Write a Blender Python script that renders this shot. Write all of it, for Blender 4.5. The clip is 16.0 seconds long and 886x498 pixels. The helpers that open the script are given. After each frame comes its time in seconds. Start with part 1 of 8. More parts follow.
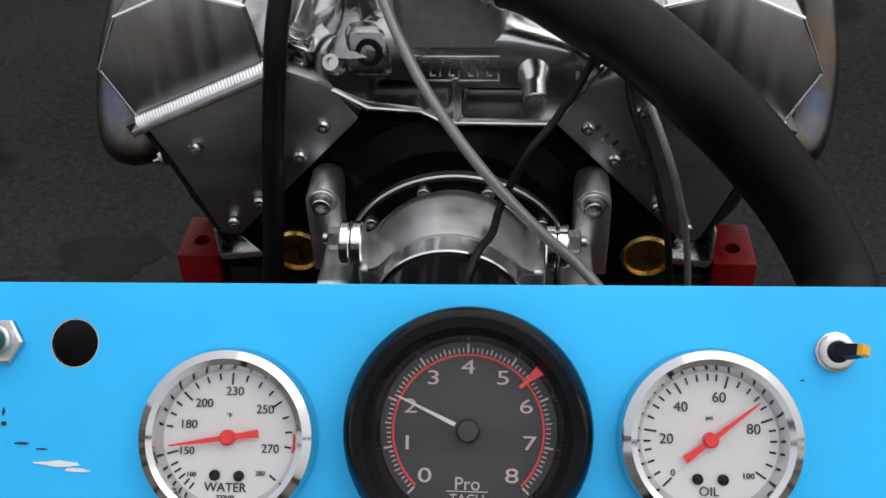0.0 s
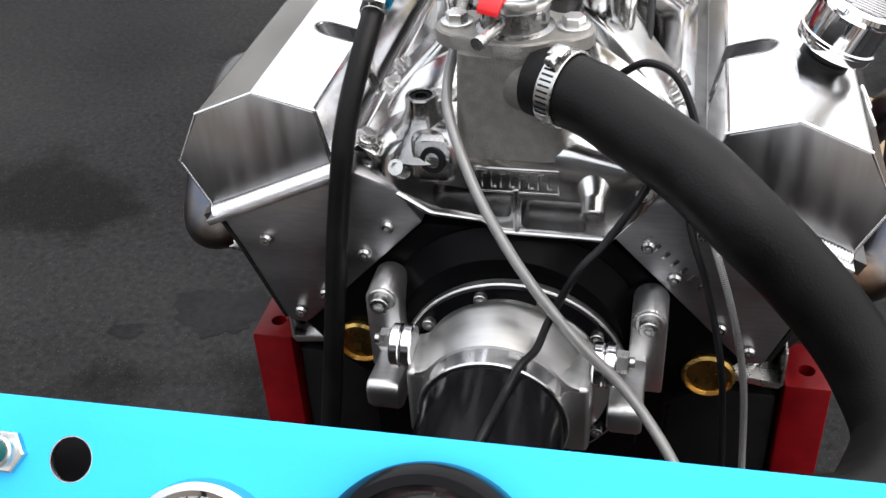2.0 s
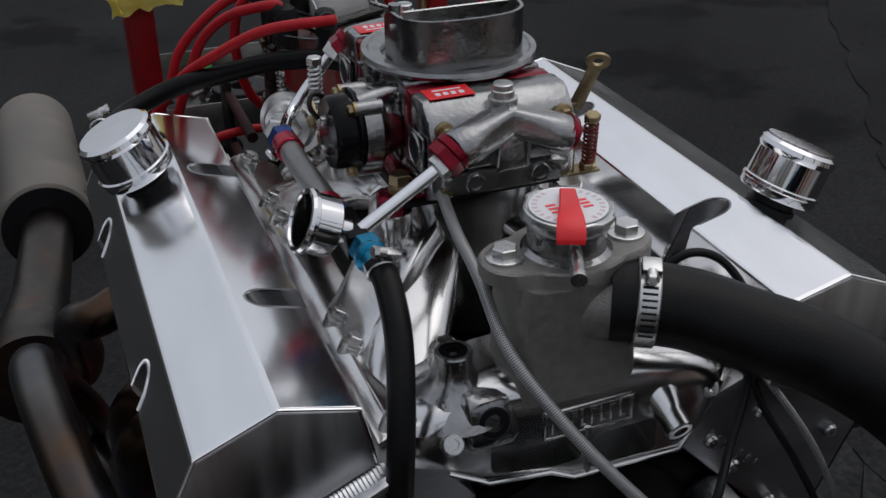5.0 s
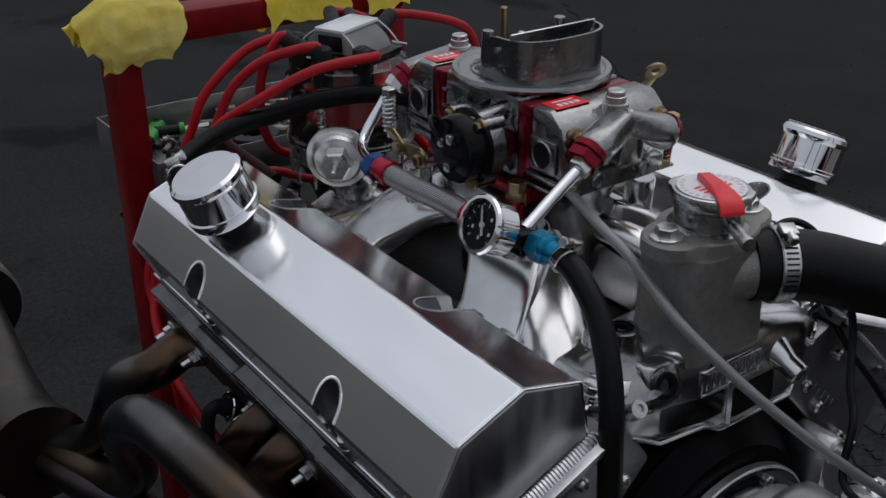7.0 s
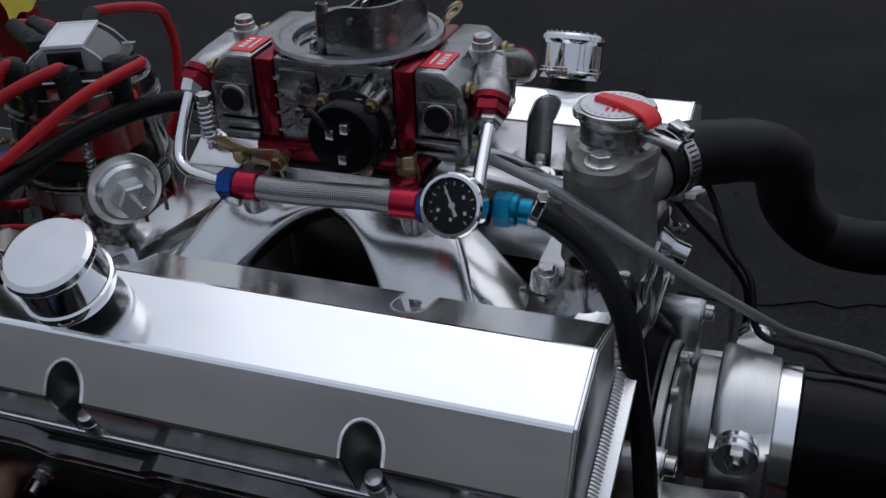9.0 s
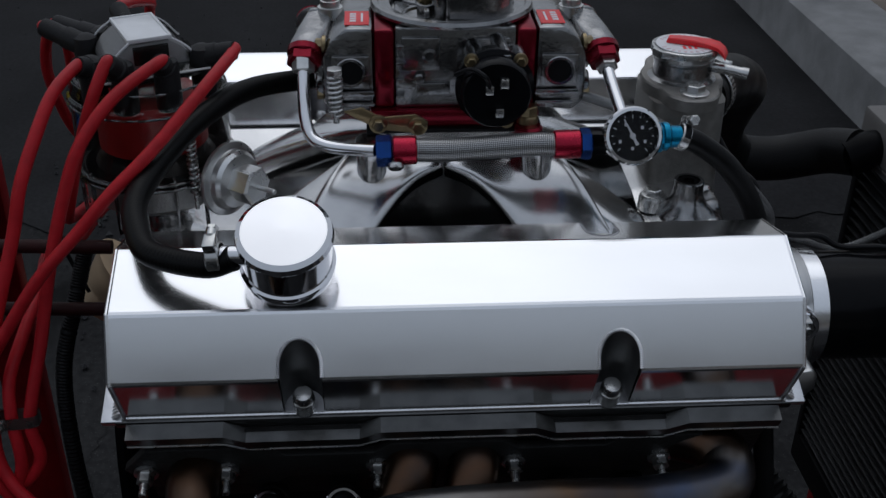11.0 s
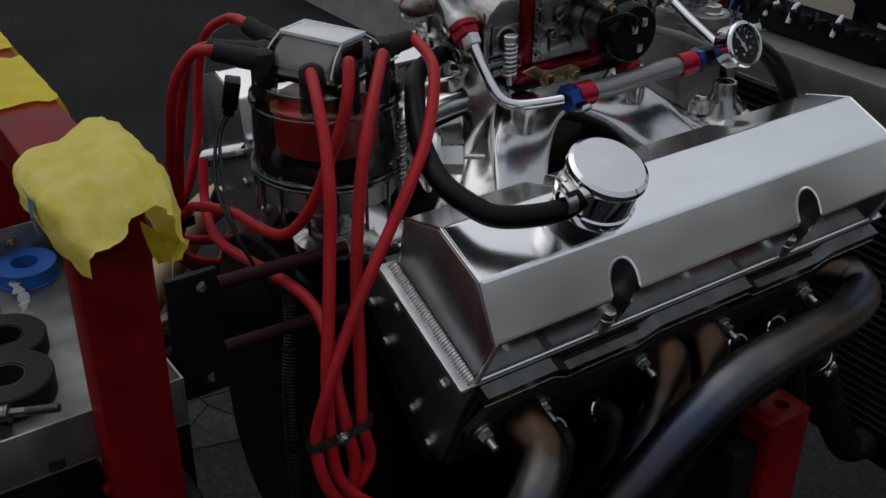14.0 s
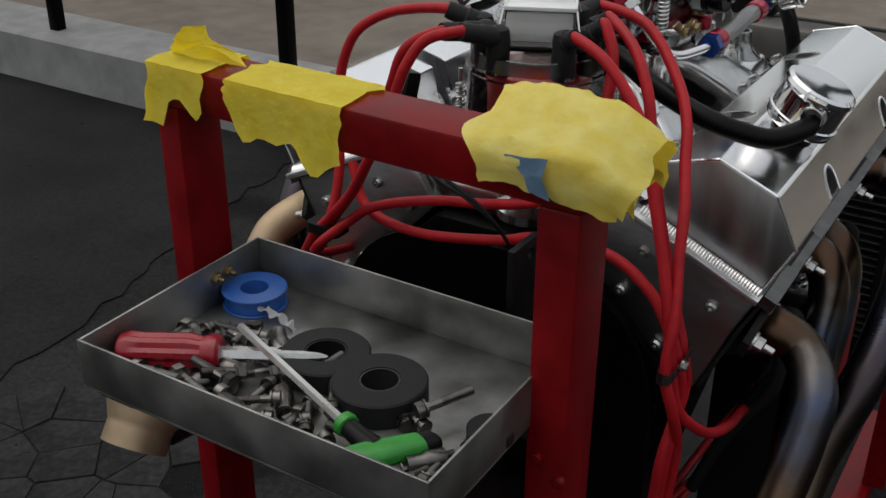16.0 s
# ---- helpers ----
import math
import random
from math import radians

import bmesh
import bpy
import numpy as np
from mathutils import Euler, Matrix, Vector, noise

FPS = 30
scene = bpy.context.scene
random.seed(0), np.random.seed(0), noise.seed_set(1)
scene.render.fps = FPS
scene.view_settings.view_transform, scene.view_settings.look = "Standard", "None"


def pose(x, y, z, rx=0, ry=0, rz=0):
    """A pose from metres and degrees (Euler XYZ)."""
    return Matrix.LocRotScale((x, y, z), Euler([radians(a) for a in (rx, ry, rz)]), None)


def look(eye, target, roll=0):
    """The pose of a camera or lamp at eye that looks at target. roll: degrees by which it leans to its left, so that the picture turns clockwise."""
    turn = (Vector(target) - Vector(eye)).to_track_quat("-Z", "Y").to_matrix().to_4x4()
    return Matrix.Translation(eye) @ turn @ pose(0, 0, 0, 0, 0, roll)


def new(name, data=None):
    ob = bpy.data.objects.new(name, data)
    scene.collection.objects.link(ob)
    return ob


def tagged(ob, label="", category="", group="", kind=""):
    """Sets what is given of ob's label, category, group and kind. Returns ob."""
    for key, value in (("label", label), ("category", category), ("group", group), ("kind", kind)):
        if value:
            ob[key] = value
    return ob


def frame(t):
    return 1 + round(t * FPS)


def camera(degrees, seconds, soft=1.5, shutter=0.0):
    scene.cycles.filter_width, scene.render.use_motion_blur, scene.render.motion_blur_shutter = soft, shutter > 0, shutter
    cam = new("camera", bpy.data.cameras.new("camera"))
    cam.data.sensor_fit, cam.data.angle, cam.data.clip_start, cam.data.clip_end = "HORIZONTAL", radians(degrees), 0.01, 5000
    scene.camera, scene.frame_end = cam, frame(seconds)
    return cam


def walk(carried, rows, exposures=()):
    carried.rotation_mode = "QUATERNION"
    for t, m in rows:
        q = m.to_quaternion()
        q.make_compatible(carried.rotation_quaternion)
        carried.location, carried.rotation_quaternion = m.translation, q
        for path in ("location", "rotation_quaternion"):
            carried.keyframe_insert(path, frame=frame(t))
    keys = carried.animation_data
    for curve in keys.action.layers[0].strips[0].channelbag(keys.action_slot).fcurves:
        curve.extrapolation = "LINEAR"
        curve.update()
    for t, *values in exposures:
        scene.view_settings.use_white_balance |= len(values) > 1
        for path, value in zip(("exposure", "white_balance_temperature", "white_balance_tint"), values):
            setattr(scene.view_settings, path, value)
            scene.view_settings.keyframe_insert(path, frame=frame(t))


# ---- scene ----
cam = camera(44.8, 16.0)
PATH = [
    (0, (0.047, -0.931, 1.245), (-0.079, 0.627, -0.002), -2.0),
    (0.5, (0.048, -0.933, 1.25), (-0.09, 0.639, 0.02), -1.6),
    (1, (0.069, -0.919, 1.256), (-0.121, 0.639, 0.016), -0.7),
    (1.5, (0.095, -0.912, 1.269), (-0.253, 0.659, 0.081), -2.2),
    (2, (0.109, -0.905, 1.280), (-0.277, 0.678, 0.121), -3.5),
    (2.5, (0.07, -0.892, 1.29), (-0.148, 0.733, 0.145), -2.5),
    (3, (-0.012, -0.919, 1.301), (-0.005, 0.795, 0.271), -2.6),
    (3.5, (-0.073, -0.952, 1.303), (0.034, 0.772, 0.280), -2.0),
    (4, (-0.167, -0.89, 1.292), (0.148, 0.847, 0.352), -1.0),
    (4.5, (-0.21, -0.803, 1.277), (0.175, 0.891, 0.286), -3.1),
    (5, (-0.278, -0.713, 1.288), (0.351, 0.914, 0.31), -0.5),
    (5.2, (-0.316, -0.705, 1.302), (0.387, 0.922, 0.375), -0.8),
    (7.3, (-0.559, -0.619, 1.283), (0.567, 0.759, 0.369), -1.4),
    (7.5, (-0.535, -0.572, 1.283), (0.645, 0.71, 0.302), -2.1),
    (8, (-0.515, -0.472, 1.27), (0.848, 0.627, 0.304), -3.8),
    (8.5, (-0.586, -0.416, 1.273), (0.94, 0.424, 0.289), -1.3),
    (9, (-0.707, -0.339, 1.294), (0.908, 0.281, 0.29), -2.7),
    (9.2, (-0.75, -0.321, 1.305), (0.88, 0.272, 0.309), -2.5),
    (11.3, (-0.844, 0.127, 1.292), (0.862, -0.145, 0.284), 0.5),
    (11.5, (-0.847, 0.173, 1.301), (0.839, -0.179, 0.284), 0.4),
    (12, (-0.865, 0.267, 1.29), (0.793, -0.13, 0.244), 1.2),
    (12.5, (-0.818, 0.353, 1.269), (0.847, -0.1, 0.257), 1.9),
    (13, (-0.738, 0.41, 1.275), (0.865, -0.295, 0.31), 1.4),
    (13.5, (-0.736, 0.488, 1.284), (0.784, -0.382, 0.318), 1.7),
    (14, (-0.758, 0.625, 1.291), (0.671, -0.37, 0.307), 0.5),
    (14.5, (-0.745, 0.753, 1.286), (0.583, -0.381, 0.31), 1.1),
    (15, (-0.642, 0.829, 1.275), (0.607, -0.404, 0.316), 1.7),
    (15.5, (-0.524, 0.904, 1.266), (0.636, -0.451, 0.361), 0.5),
    (16, (-0.423, 1.031, 1.246), (0.511, -0.486, 0.336), 0.3),
]
walk(cam, [(t, look(eye, target, roll)) for t, eye, target, roll in PATH],
     exposures=[(0.0, 0.18, 6650, 10), (0.5, 0.42, 6600, 10), (1.0, 0.74, 6700, 10), (1.5, 0.72, 6700, 10), (2.0, 1.15, 6700, 11), (2.5, 0.62, 6550, 11), (3.0, 0.36, 6500, 11), (3.5, 0.0, 6450, 11), (4.0, -0.40, 6400, 11), (4.5, -0.50, 6350, 11), (5.0, -0.54, 6300, 11),
                (7.5, -0.66, 6200, 11), (8.5, -0.66, 6050, 11), (9.0, -0.76, 5850, 11), (11.5, -1.04, 5850, 9), (12.0, -0.95, 5950, 9), (12.5, -0.66, 6100, 9), (13.0, -0.58, 6150, 8), (13.5, -0.72, 6200, 8), (14.0, -0.86, 6300, 8), (14.5, -0.46, 6400, 8), (15.0, -0.36, 6500, 8), (15.5, -0.26, 6600, 8), (16.0, -0.22, 6700, 8)])

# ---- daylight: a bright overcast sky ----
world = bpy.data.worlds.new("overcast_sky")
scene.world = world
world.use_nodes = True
wn = world.node_tree.nodes
wl = world.node_tree.links
sky = wn.new("ShaderNodeTexSky")
sky.sky_type = "NISHITA"
sky.sun_disc = False
sky.sun_elevation = radians(62)
sky.sun_rotation = radians(86)
sky.air_density = 1.0
sky.dust_density = 4.0
veil = wn.new("ShaderNodeHueSaturation")
veil.inputs["Saturation"].default_value = 0.6
even = wn.new("ShaderNodeGamma")
even.inputs["Gamma"].default_value = 0.3
wl.new(sky.outputs[0], even.inputs["Color"])
wl.new(even.outputs[0], veil.inputs["Color"])
# cloud cover: multiplies the sky's colour, 3.2 at the horizon to 6.2 high up
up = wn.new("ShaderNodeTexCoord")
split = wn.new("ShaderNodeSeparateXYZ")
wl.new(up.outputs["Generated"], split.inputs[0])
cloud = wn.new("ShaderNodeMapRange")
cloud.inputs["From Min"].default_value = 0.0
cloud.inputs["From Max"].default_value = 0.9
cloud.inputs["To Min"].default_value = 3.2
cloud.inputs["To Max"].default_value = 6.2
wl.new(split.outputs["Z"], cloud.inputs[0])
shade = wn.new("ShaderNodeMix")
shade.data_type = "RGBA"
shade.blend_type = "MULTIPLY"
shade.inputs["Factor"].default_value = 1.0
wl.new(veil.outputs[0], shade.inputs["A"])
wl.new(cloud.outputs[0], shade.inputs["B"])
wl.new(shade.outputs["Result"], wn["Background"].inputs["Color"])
# low Strength: the cloud factors above carry most of the sky's brightness
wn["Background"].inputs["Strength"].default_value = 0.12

sun = new("sun", bpy.data.lights.new("sun", "SUN"))
sun.data.energy = 0.5
sun.data.angle = radians(60)
sun.data.color = (1.0, 0.97, 0.93)
sun.matrix_world = look((2.4, 0.2, 7.4), (0, 0, 0))

# ---- materials ----
MATS = {}


def material(name, colour, rough=0.5, metal=0.0, vary=0.15, scale=40.0, fine=300.0, bump=0.0, bump_scale=200.0,
             stretch=(1, 1, 1), second=None, blotch=6.0, coat=0.0, random_value=0.0, rough_vary=0.12, ior=1.5):
    """A surface with grain and larger stains: colour varied at two scales, roughness and relief by noise."""
    m = bpy.data.materials.new(name)
    m.use_nodes = True
    nt = m.node_tree
    n, l = nt.nodes, nt.links
    b = n["Principled BSDF"]
    b.inputs["Metallic"].default_value = metal
    b.inputs["IOR"].default_value = ior
    b.inputs["Coat Weight"].default_value = coat
    b.inputs["Coat Roughness"].default_value = 0.08
    co = n.new("ShaderNodeTexCoord")
    mp = n.new("ShaderNodeMapping")
    mp.inputs["Scale"].default_value = stretch
    l.new(co.outputs["Object"], mp.inputs["Vector"])
    t1 = n.new("ShaderNodeTexNoise")
    t1.inputs["Scale"].default_value = scale
    t1.inputs["Detail"].default_value = 6
    t2 = n.new("ShaderNodeTexNoise")
    t2.inputs["Scale"].default_value = blotch
    t2.inputs["Detail"].default_value = 4
    t3 = n.new("ShaderNodeTexNoise")
    t3.inputs["Scale"].default_value = fine
    t3.inputs["Detail"].default_value = 2
    for t in (t1, t2, t3):
        l.new(mp.outputs[0], t.inputs["Vector"])
    add = n.new("ShaderNodeMath")
    add.operation = "ADD"
    l.new(t1.outputs["Fac"], add.inputs[0])
    l.new(t2.outputs["Fac"], add.inputs[1])
    half = n.new("ShaderNodeMath")
    half.operation = "MULTIPLY"
    half.inputs[1].default_value = 0.5
    l.new(add.outputs[0], half.inputs[0])
    ramp = n.new("ShaderNodeValToRGB")
    lo = [c * (1 - vary) for c in colour]
    hi = [min(1.0, c * (1 + vary)) for c in (second or colour)]
    ramp.color_ramp.elements[0].position = 0.36
    ramp.color_ramp.elements[0].color = (*lo, 1)
    ramp.color_ramp.elements[1].position = 0.64
    ramp.color_ramp.elements[1].color = (*hi, 1)
    l.new(half.outputs[0], ramp.inputs[0])
    out = ramp.outputs[0]
    if random_value:
        info = n.new("ShaderNodeObjectInfo")
        hsv = n.new("ShaderNodeHueSaturation")
        rng = n.new("ShaderNodeMapRange")
        rng.inputs["To Min"].default_value = 1 - random_value
        rng.inputs["To Max"].default_value = 1 + random_value
        l.new(info.outputs["Random"], rng.inputs[0])
        l.new(rng.outputs[0], hsv.inputs["Value"])
        l.new(out, hsv.inputs["Color"])
        out = hsv.outputs[0]
    l.new(out, b.inputs["Base Color"])
    rr = n.new("ShaderNodeMapRange")
    rr.inputs["From Min"].default_value = 0.3
    rr.inputs["From Max"].default_value = 0.7
    rr.inputs["To Min"].default_value = max(0.02, rough - rough_vary * rough * 2)
    rr.inputs["To Max"].default_value = min(1.0, rough + rough_vary * rough * 2)
    l.new(half.outputs[0], rr.inputs[0])
    l.new(rr.outputs[0], b.inputs["Roughness"])
    if bump:
        bp = n.new("ShaderNodeBump")
        bp.inputs["Strength"].default_value = bump
        bp.inputs["Distance"].default_value = 0.002
        t4 = n.new("ShaderNodeTexNoise")
        t4.inputs["Scale"].default_value = bump_scale
        t4.inputs["Detail"].default_value = 3
        l.new(mp.outputs[0], t4.inputs["Vector"])
        l.new(t4.outputs["Fac"], bp.inputs["Height"])
        l.new(bp.outputs[0], b.inputs["Normal"])
    MATS[name] = m
    return m


def braid(name, colour, metal, cells):
    """A woven sleeve: two crossing sets of fine strands in relief."""
    m = material(name, colour, 0.42, metal, 0.2)
    n, l = m.node_tree.nodes, m.node_tree.links
    co = n.new("ShaderNodeTexCoord")
    mp = n.new("ShaderNodeMapping")
    mp.inputs["Scale"].default_value = cells
    l.new(co.outputs["UV"], mp.inputs[0])
    chk = n.new("ShaderNodeTexChecker")
    chk.inputs["Scale"].default_value = 1.0
    chk.inputs["Color1"].default_value = (*colour, 1)
    chk.inputs["Color2"].default_value = (*[c * 0.22 for c in colour], 1)
    mp.inputs["Rotation"].default_value = (0, 0, radians(45))
    l.new(mp.outputs[0], chk.inputs["Vector"])
    b = n["Principled BSDF"]
    l.new(chk.outputs[0], b.inputs["Base Color"])
    bp = n.new("ShaderNodeBump")
    bp.inputs["Strength"].default_value = 0.7
    bp.inputs["Distance"].default_value = 0.001
    l.new(chk.outputs["Fac"], bp.inputs["Height"])
    l.new(bp.outputs[0], b.inputs["Normal"])
    return m


SHEET = material("sheet_aluminium", (0.91, 0.91, 0.92), 0.17, 1.0, 0.03, 12, 300, 0.008, 400, (3, 1, 3), rough_vary=0.10)
PLATE = material("machined_aluminium", (0.34, 0.34, 0.35), 0.40, 1.0, 0.15, 60, 300, 0.04, 700, (1, 1, 6))
POLISH = material("polished_aluminium", (0.60, 0.597, 0.595), 0.19, 1.0, 0.14, 25, 200, 0.10, 45)
CAST = material("cast_aluminium", (0.42, 0.42, 0.41), 0.45, 1.0, 0.2, 120, 500, 0.25, 600)
ROUGHCAST = material("sandcast_aluminium", (0.26, 0.25, 0.235), 0.55, 0.85, 0.2, 150, 600, 0.35, 900)
BILLET = material("brushed_billet", (0.60, 0.60, 0.595), 0.36, 1.0, 0.10, 30, 300, 0.03, 500, (1, 8, 1))
CARBCAST = material("carburetor_aluminium", (0.29, 0.29, 0.292), 0.22, 1.0, 0.2, 80, 400, 0.2, 260)
WELD = material("weld_aluminium", (0.78, 0.78, 0.79), 0.36, 1.0, 0.12, 90, 300, 0.1, 400)
CHROME = material("chrome", (0.74, 0.74, 0.755), 0.075, 1.0, 0.05, 40)
STEEL = material("zinc_steel", (0.56, 0.56, 0.55), 0.28, 1.0, 0.2, 90)
GOLDZINC = material("gold_zinc", (0.30, 0.235, 0.135), 0.35, 1.0, 0.25, 120)
BRASS = material("brass_plug", (0.62, 0.40, 0.12), 0.28, 1.0, 0.25, 80)
BLACKPAINT = material("gloss_black_paint", (0.003, 0.003, 0.0035), 0.36, 0.0, 0.3, 30, 200, 0.15, 90, ior=1.13)
BLACKMATTE = material("black_plastic", (0.008, 0.008, 0.009), 0.38, 0.0, 0.2, 60, ior=1.25)
BLACKGLOSS = material("black_anodised", (0.005, 0.005, 0.006), 0.16, 0.0, 0.2, 60, ior=1.2)
RUBBER = material("rubber_hose", (0.0065, 0.0065, 0.0068), 0.44, 0.0, 0.4, 30, 500, 0.15, 500, ior=1.25, rough_vary=0.25)
BOOT = material("boot_rubber", (0.016, 0.016, 0.017), 0.55, 0.0, 0.2, 150, 500, 0.15, 600, ior=1.25)
REDWIRE = material("red_silicone", (0.36, 0.010, 0.016), 0.45, 0.0, 0.2, 120, ior=1.3)
REDSOCKET = material("bright_red_anodised", (0.36, 0.010, 0.035), 0.26, 0.75, 0.2, 90)
REDANO = material("red_anodised", (0.20, 0.005, 0.018), 0.24, 0.75, 0.2, 90)
BLUEANO = material("blue_anodised", (0.012, 0.055, 0.24), 0.24, 0.75, 0.2, 90)
CYANANO = material("light_blue_anodised", (0.008, 0.18, 0.32), 0.24, 0.75, 0.2, 90)
REDPAINT = material("red_enamel", (0.145, 0.0018, 0.004), 0.40, 0.0, 0.3, 40, 300, 0.08, 250, ior=1.27)
REDPLASTIC = material("red_plastic", (0.70, 0.014, 0.020), 0.35, 0.0, 0.1, 90)
TEALPLASTIC = material("dark_teal_plastic", (0.008, 0.075, 0.060), 0.38, 0.0, 0.15, 90)
GREENPLASTIC = material("green_plastic", (0.03, 0.26, 0.035), 0.38, 0.0, 0.15, 90)
BLUEPLASTIC = material("blue_plastic", (0.02, 0.10, 0.38), 0.35, 0.0, 0.15, 90)
CYAN = material("sky_blue_enamel", (0.030, 0.47, 0.93), 0.45, 0.0, 0.06, 12, 200, 0.05, 300, ior=1.25)
WHITEFACE = material("gauge_face", (0.72, 0.72, 0.73), 0.5, 0.0, 0.03, 20)
GREYFACE = material("tach_face", (0.045, 0.046, 0.05), 0.55, 0.0, 0.06, 20)
INK = material("black_ink", (0.02, 0.02, 0.022), 0.6, 0.0, 0.1, 60)
WHITEINK = material("white_ink", (0.70, 0.70, 0.72), 0.55, 0.0, 0.05, 60)
# near-black metal: carries the shadow low on the exhaust side as colour
SHADEDMETAL = material("shaded_dark_metal", (0.018, 0.0175, 0.017), 0.5, 0.2, 0.35, 60, 300, 0.3, 300, ior=1.25)
DARKRED = material("translucent_red_handle", (0.26, 0.006, 0.016), 0.3, 0.0, 0.15, 80)
BLACKCORE = material("black_tape_core", (0.014, 0.014, 0.015), 0.4, 0.0, 0.2, 80)
GREYINK = material("grey_ink", (0.60, 0.48, 0.50), 0.55, 0.0, 0.05, 60)
NEEDLE = material("red_needle", (0.85, 0.05, 0.06), 0.45, 0.0, 0.04, 60)
TAPE = material("masking_tape", (0.95, 0.78, 0.070), 0.8, 0.0, 0.06, 60, 300, 0.4, 120, second=(0.97, 0.84, 0.16), ior=1.25)
# same tape made paler: the light on the draped sheet is in the colour
TAPELIT = material("masking_tape_lit", (0.97, 0.82, 0.16), 0.8, 0.0, 0.05, 60, 300, 0.5, 120, second=(0.98, 0.89, 0.36), ior=1.25)
BLUETAPE = material("blue_tape", (0.20, 0.34, 0.52), 0.7, 0.0, 0.14, 60, 300, 0.3, 120)
TRAYSTEEL = material("tray_steel", (0.19, 0.19, 0.186), 0.42, 0.9, 0.2, 25, 300, 0.1, 200, second=(0.31, 0.31, 0.30), blotch=14)
BLACKTAPE = material("insulating_tape", (0.018, 0.018, 0.019), 0.48, 0.0, 0.2, 90, 300, 0.1, 300, ior=1.25)
BRAIDED = braid("braided_steel", (0.42, 0.42, 0.42), 0.9, (1000, 52, 1))
GREYBRAID = braid("grey_braid", (0.44, 0.44, 0.44), 0.4, (950, 28, 1))
WOODTAN = material("heat_tanned_steel", (0.42, 0.31, 0.20), 0.5, 0.6, 0.3, 20, 200)
MUFFLER = material("muffler_shell", (0.15, 0.135, 0.118), 0.55, 0.5, 0.25, 15, 150)
YELLOWINK = material("amber_tip", (0.75, 0.38, 0.02), 0.4, 0.0, 0.05, 60)


def heat_tint():
    """Bare header tube: bronze, straw, violet and blue bands round the hot ends."""
    m = material("heat_tinted_steel", (0.10, 0.09, 0.085), 0.32, 1.0, 0.2, 50)
    n, l = m.node_tree.nodes, m.node_tree.links
    co = n.new("ShaderNodeTexCoord")
    no = n.new("ShaderNodeTexNoise")
    no.inputs["Scale"].default_value = 16
    no.inputs["Detail"].default_value = 5
    l.new(co.outputs["Object"], no.inputs["Vector"])
    # the tint goes by the way along the tube, blurred by noise
    along = n.new("ShaderNodeSeparateXYZ")
    l.new(co.outputs["UV"], along.inputs[0])
    wob = n.new("ShaderNodeMapRange")
    wob.inputs["From Min"].default_value = 0.3
    wob.inputs["From Max"].default_value = 0.7
    wob.inputs["To Min"].default_value = -0.035
    wob.inputs["To Max"].default_value = 0.035
    l.new(no.outputs["Fac"], wob.inputs[0])
    way = n.new("ShaderNodeMath")
    way.operation = "ADD"
    l.new(along.outputs["X"], way.inputs[0])
    l.new(wob.outputs[0], way.inputs[1])
    scaled = n.new("ShaderNodeMath")
    scaled.operation = "DIVIDE"
    scaled.inputs[1].default_value = 0.6
    l.new(way.outputs[0], scaled.inputs[0])
    r = n.new("ShaderNodeValToRGB")
    cr = r.color_ramp
    for pos, c in ((0.00, (0.050, 0.040, 0.035)), (0.05, (0.085, 0.048, 0.030)), (0.09, (0.075, 0.052, 0.038)),
                   (0.13, (0.12, 0.11, 0.105)), (0.18, (0.070, 0.085, 0.13)), (0.25, (0.060, 0.052, 0.052)), (0.33, (0.095, 0.062, 0.040)), (0.40, (0.080, 0.070, 0.064)),
                   (0.50, (0.13, 0.125, 0.12)), (0.60, (0.048, 0.060, 0.095)), (0.72, (0.060, 0.050, 0.060)), (0.95, (0.10, 0.075, 0.05))):
        e = cr.elements.new(pos)
        e.color = (*c, 1)
    cr.elements.remove(cr.elements[0])
    cr.elements.remove(cr.elements[-1])
    l.new(scaled.outputs[0], r.inputs[0])
    l.new(r.outputs[0], n["Principled BSDF"].inputs["Base Color"])
    return m


HEAT = heat_tint()


def clear(name, tint, rough, ior=1.45):
    m = bpy.data.materials.new(name)
    m.use_nodes = True
    n, l = m.node_tree.nodes, m.node_tree.links
    n.clear()
    out = n.new("ShaderNodeOutputMaterial")
    mix = n.new("ShaderNodeMixShader")
    tr = n.new("ShaderNodeBsdfTransparent")
    tr.inputs[0].default_value = (*tint, 1)
    gl = n.new("ShaderNodeBsdfGlossy")
    gl.inputs["Roughness"].default_value = rough
    fr = n.new("ShaderNodeFresnel")
    fr.inputs["IOR"].default_value = ior
    l.new(fr.outputs[0], mix.inputs[0])
    l.new(tr.outputs[0], mix.inputs[1])
    l.new(gl.outputs[0], mix.inputs[2])
    l.new(mix.outputs[0], out.inputs[0])
    return m


CLEARCAP = clear("clear_plastic", (0.96, 0.95, 0.93), 0.08, 1.45)
# IOR raised far above plastic so the edges show a built-in highlight
CLEAREDGE = clear("clear_plastic_edge", (0.70, 0.70, 0.70), 0.12, 2.6)
LENS = clear("gauge_glass", (0.97, 0.97, 0.97), 0.03, 1.16)


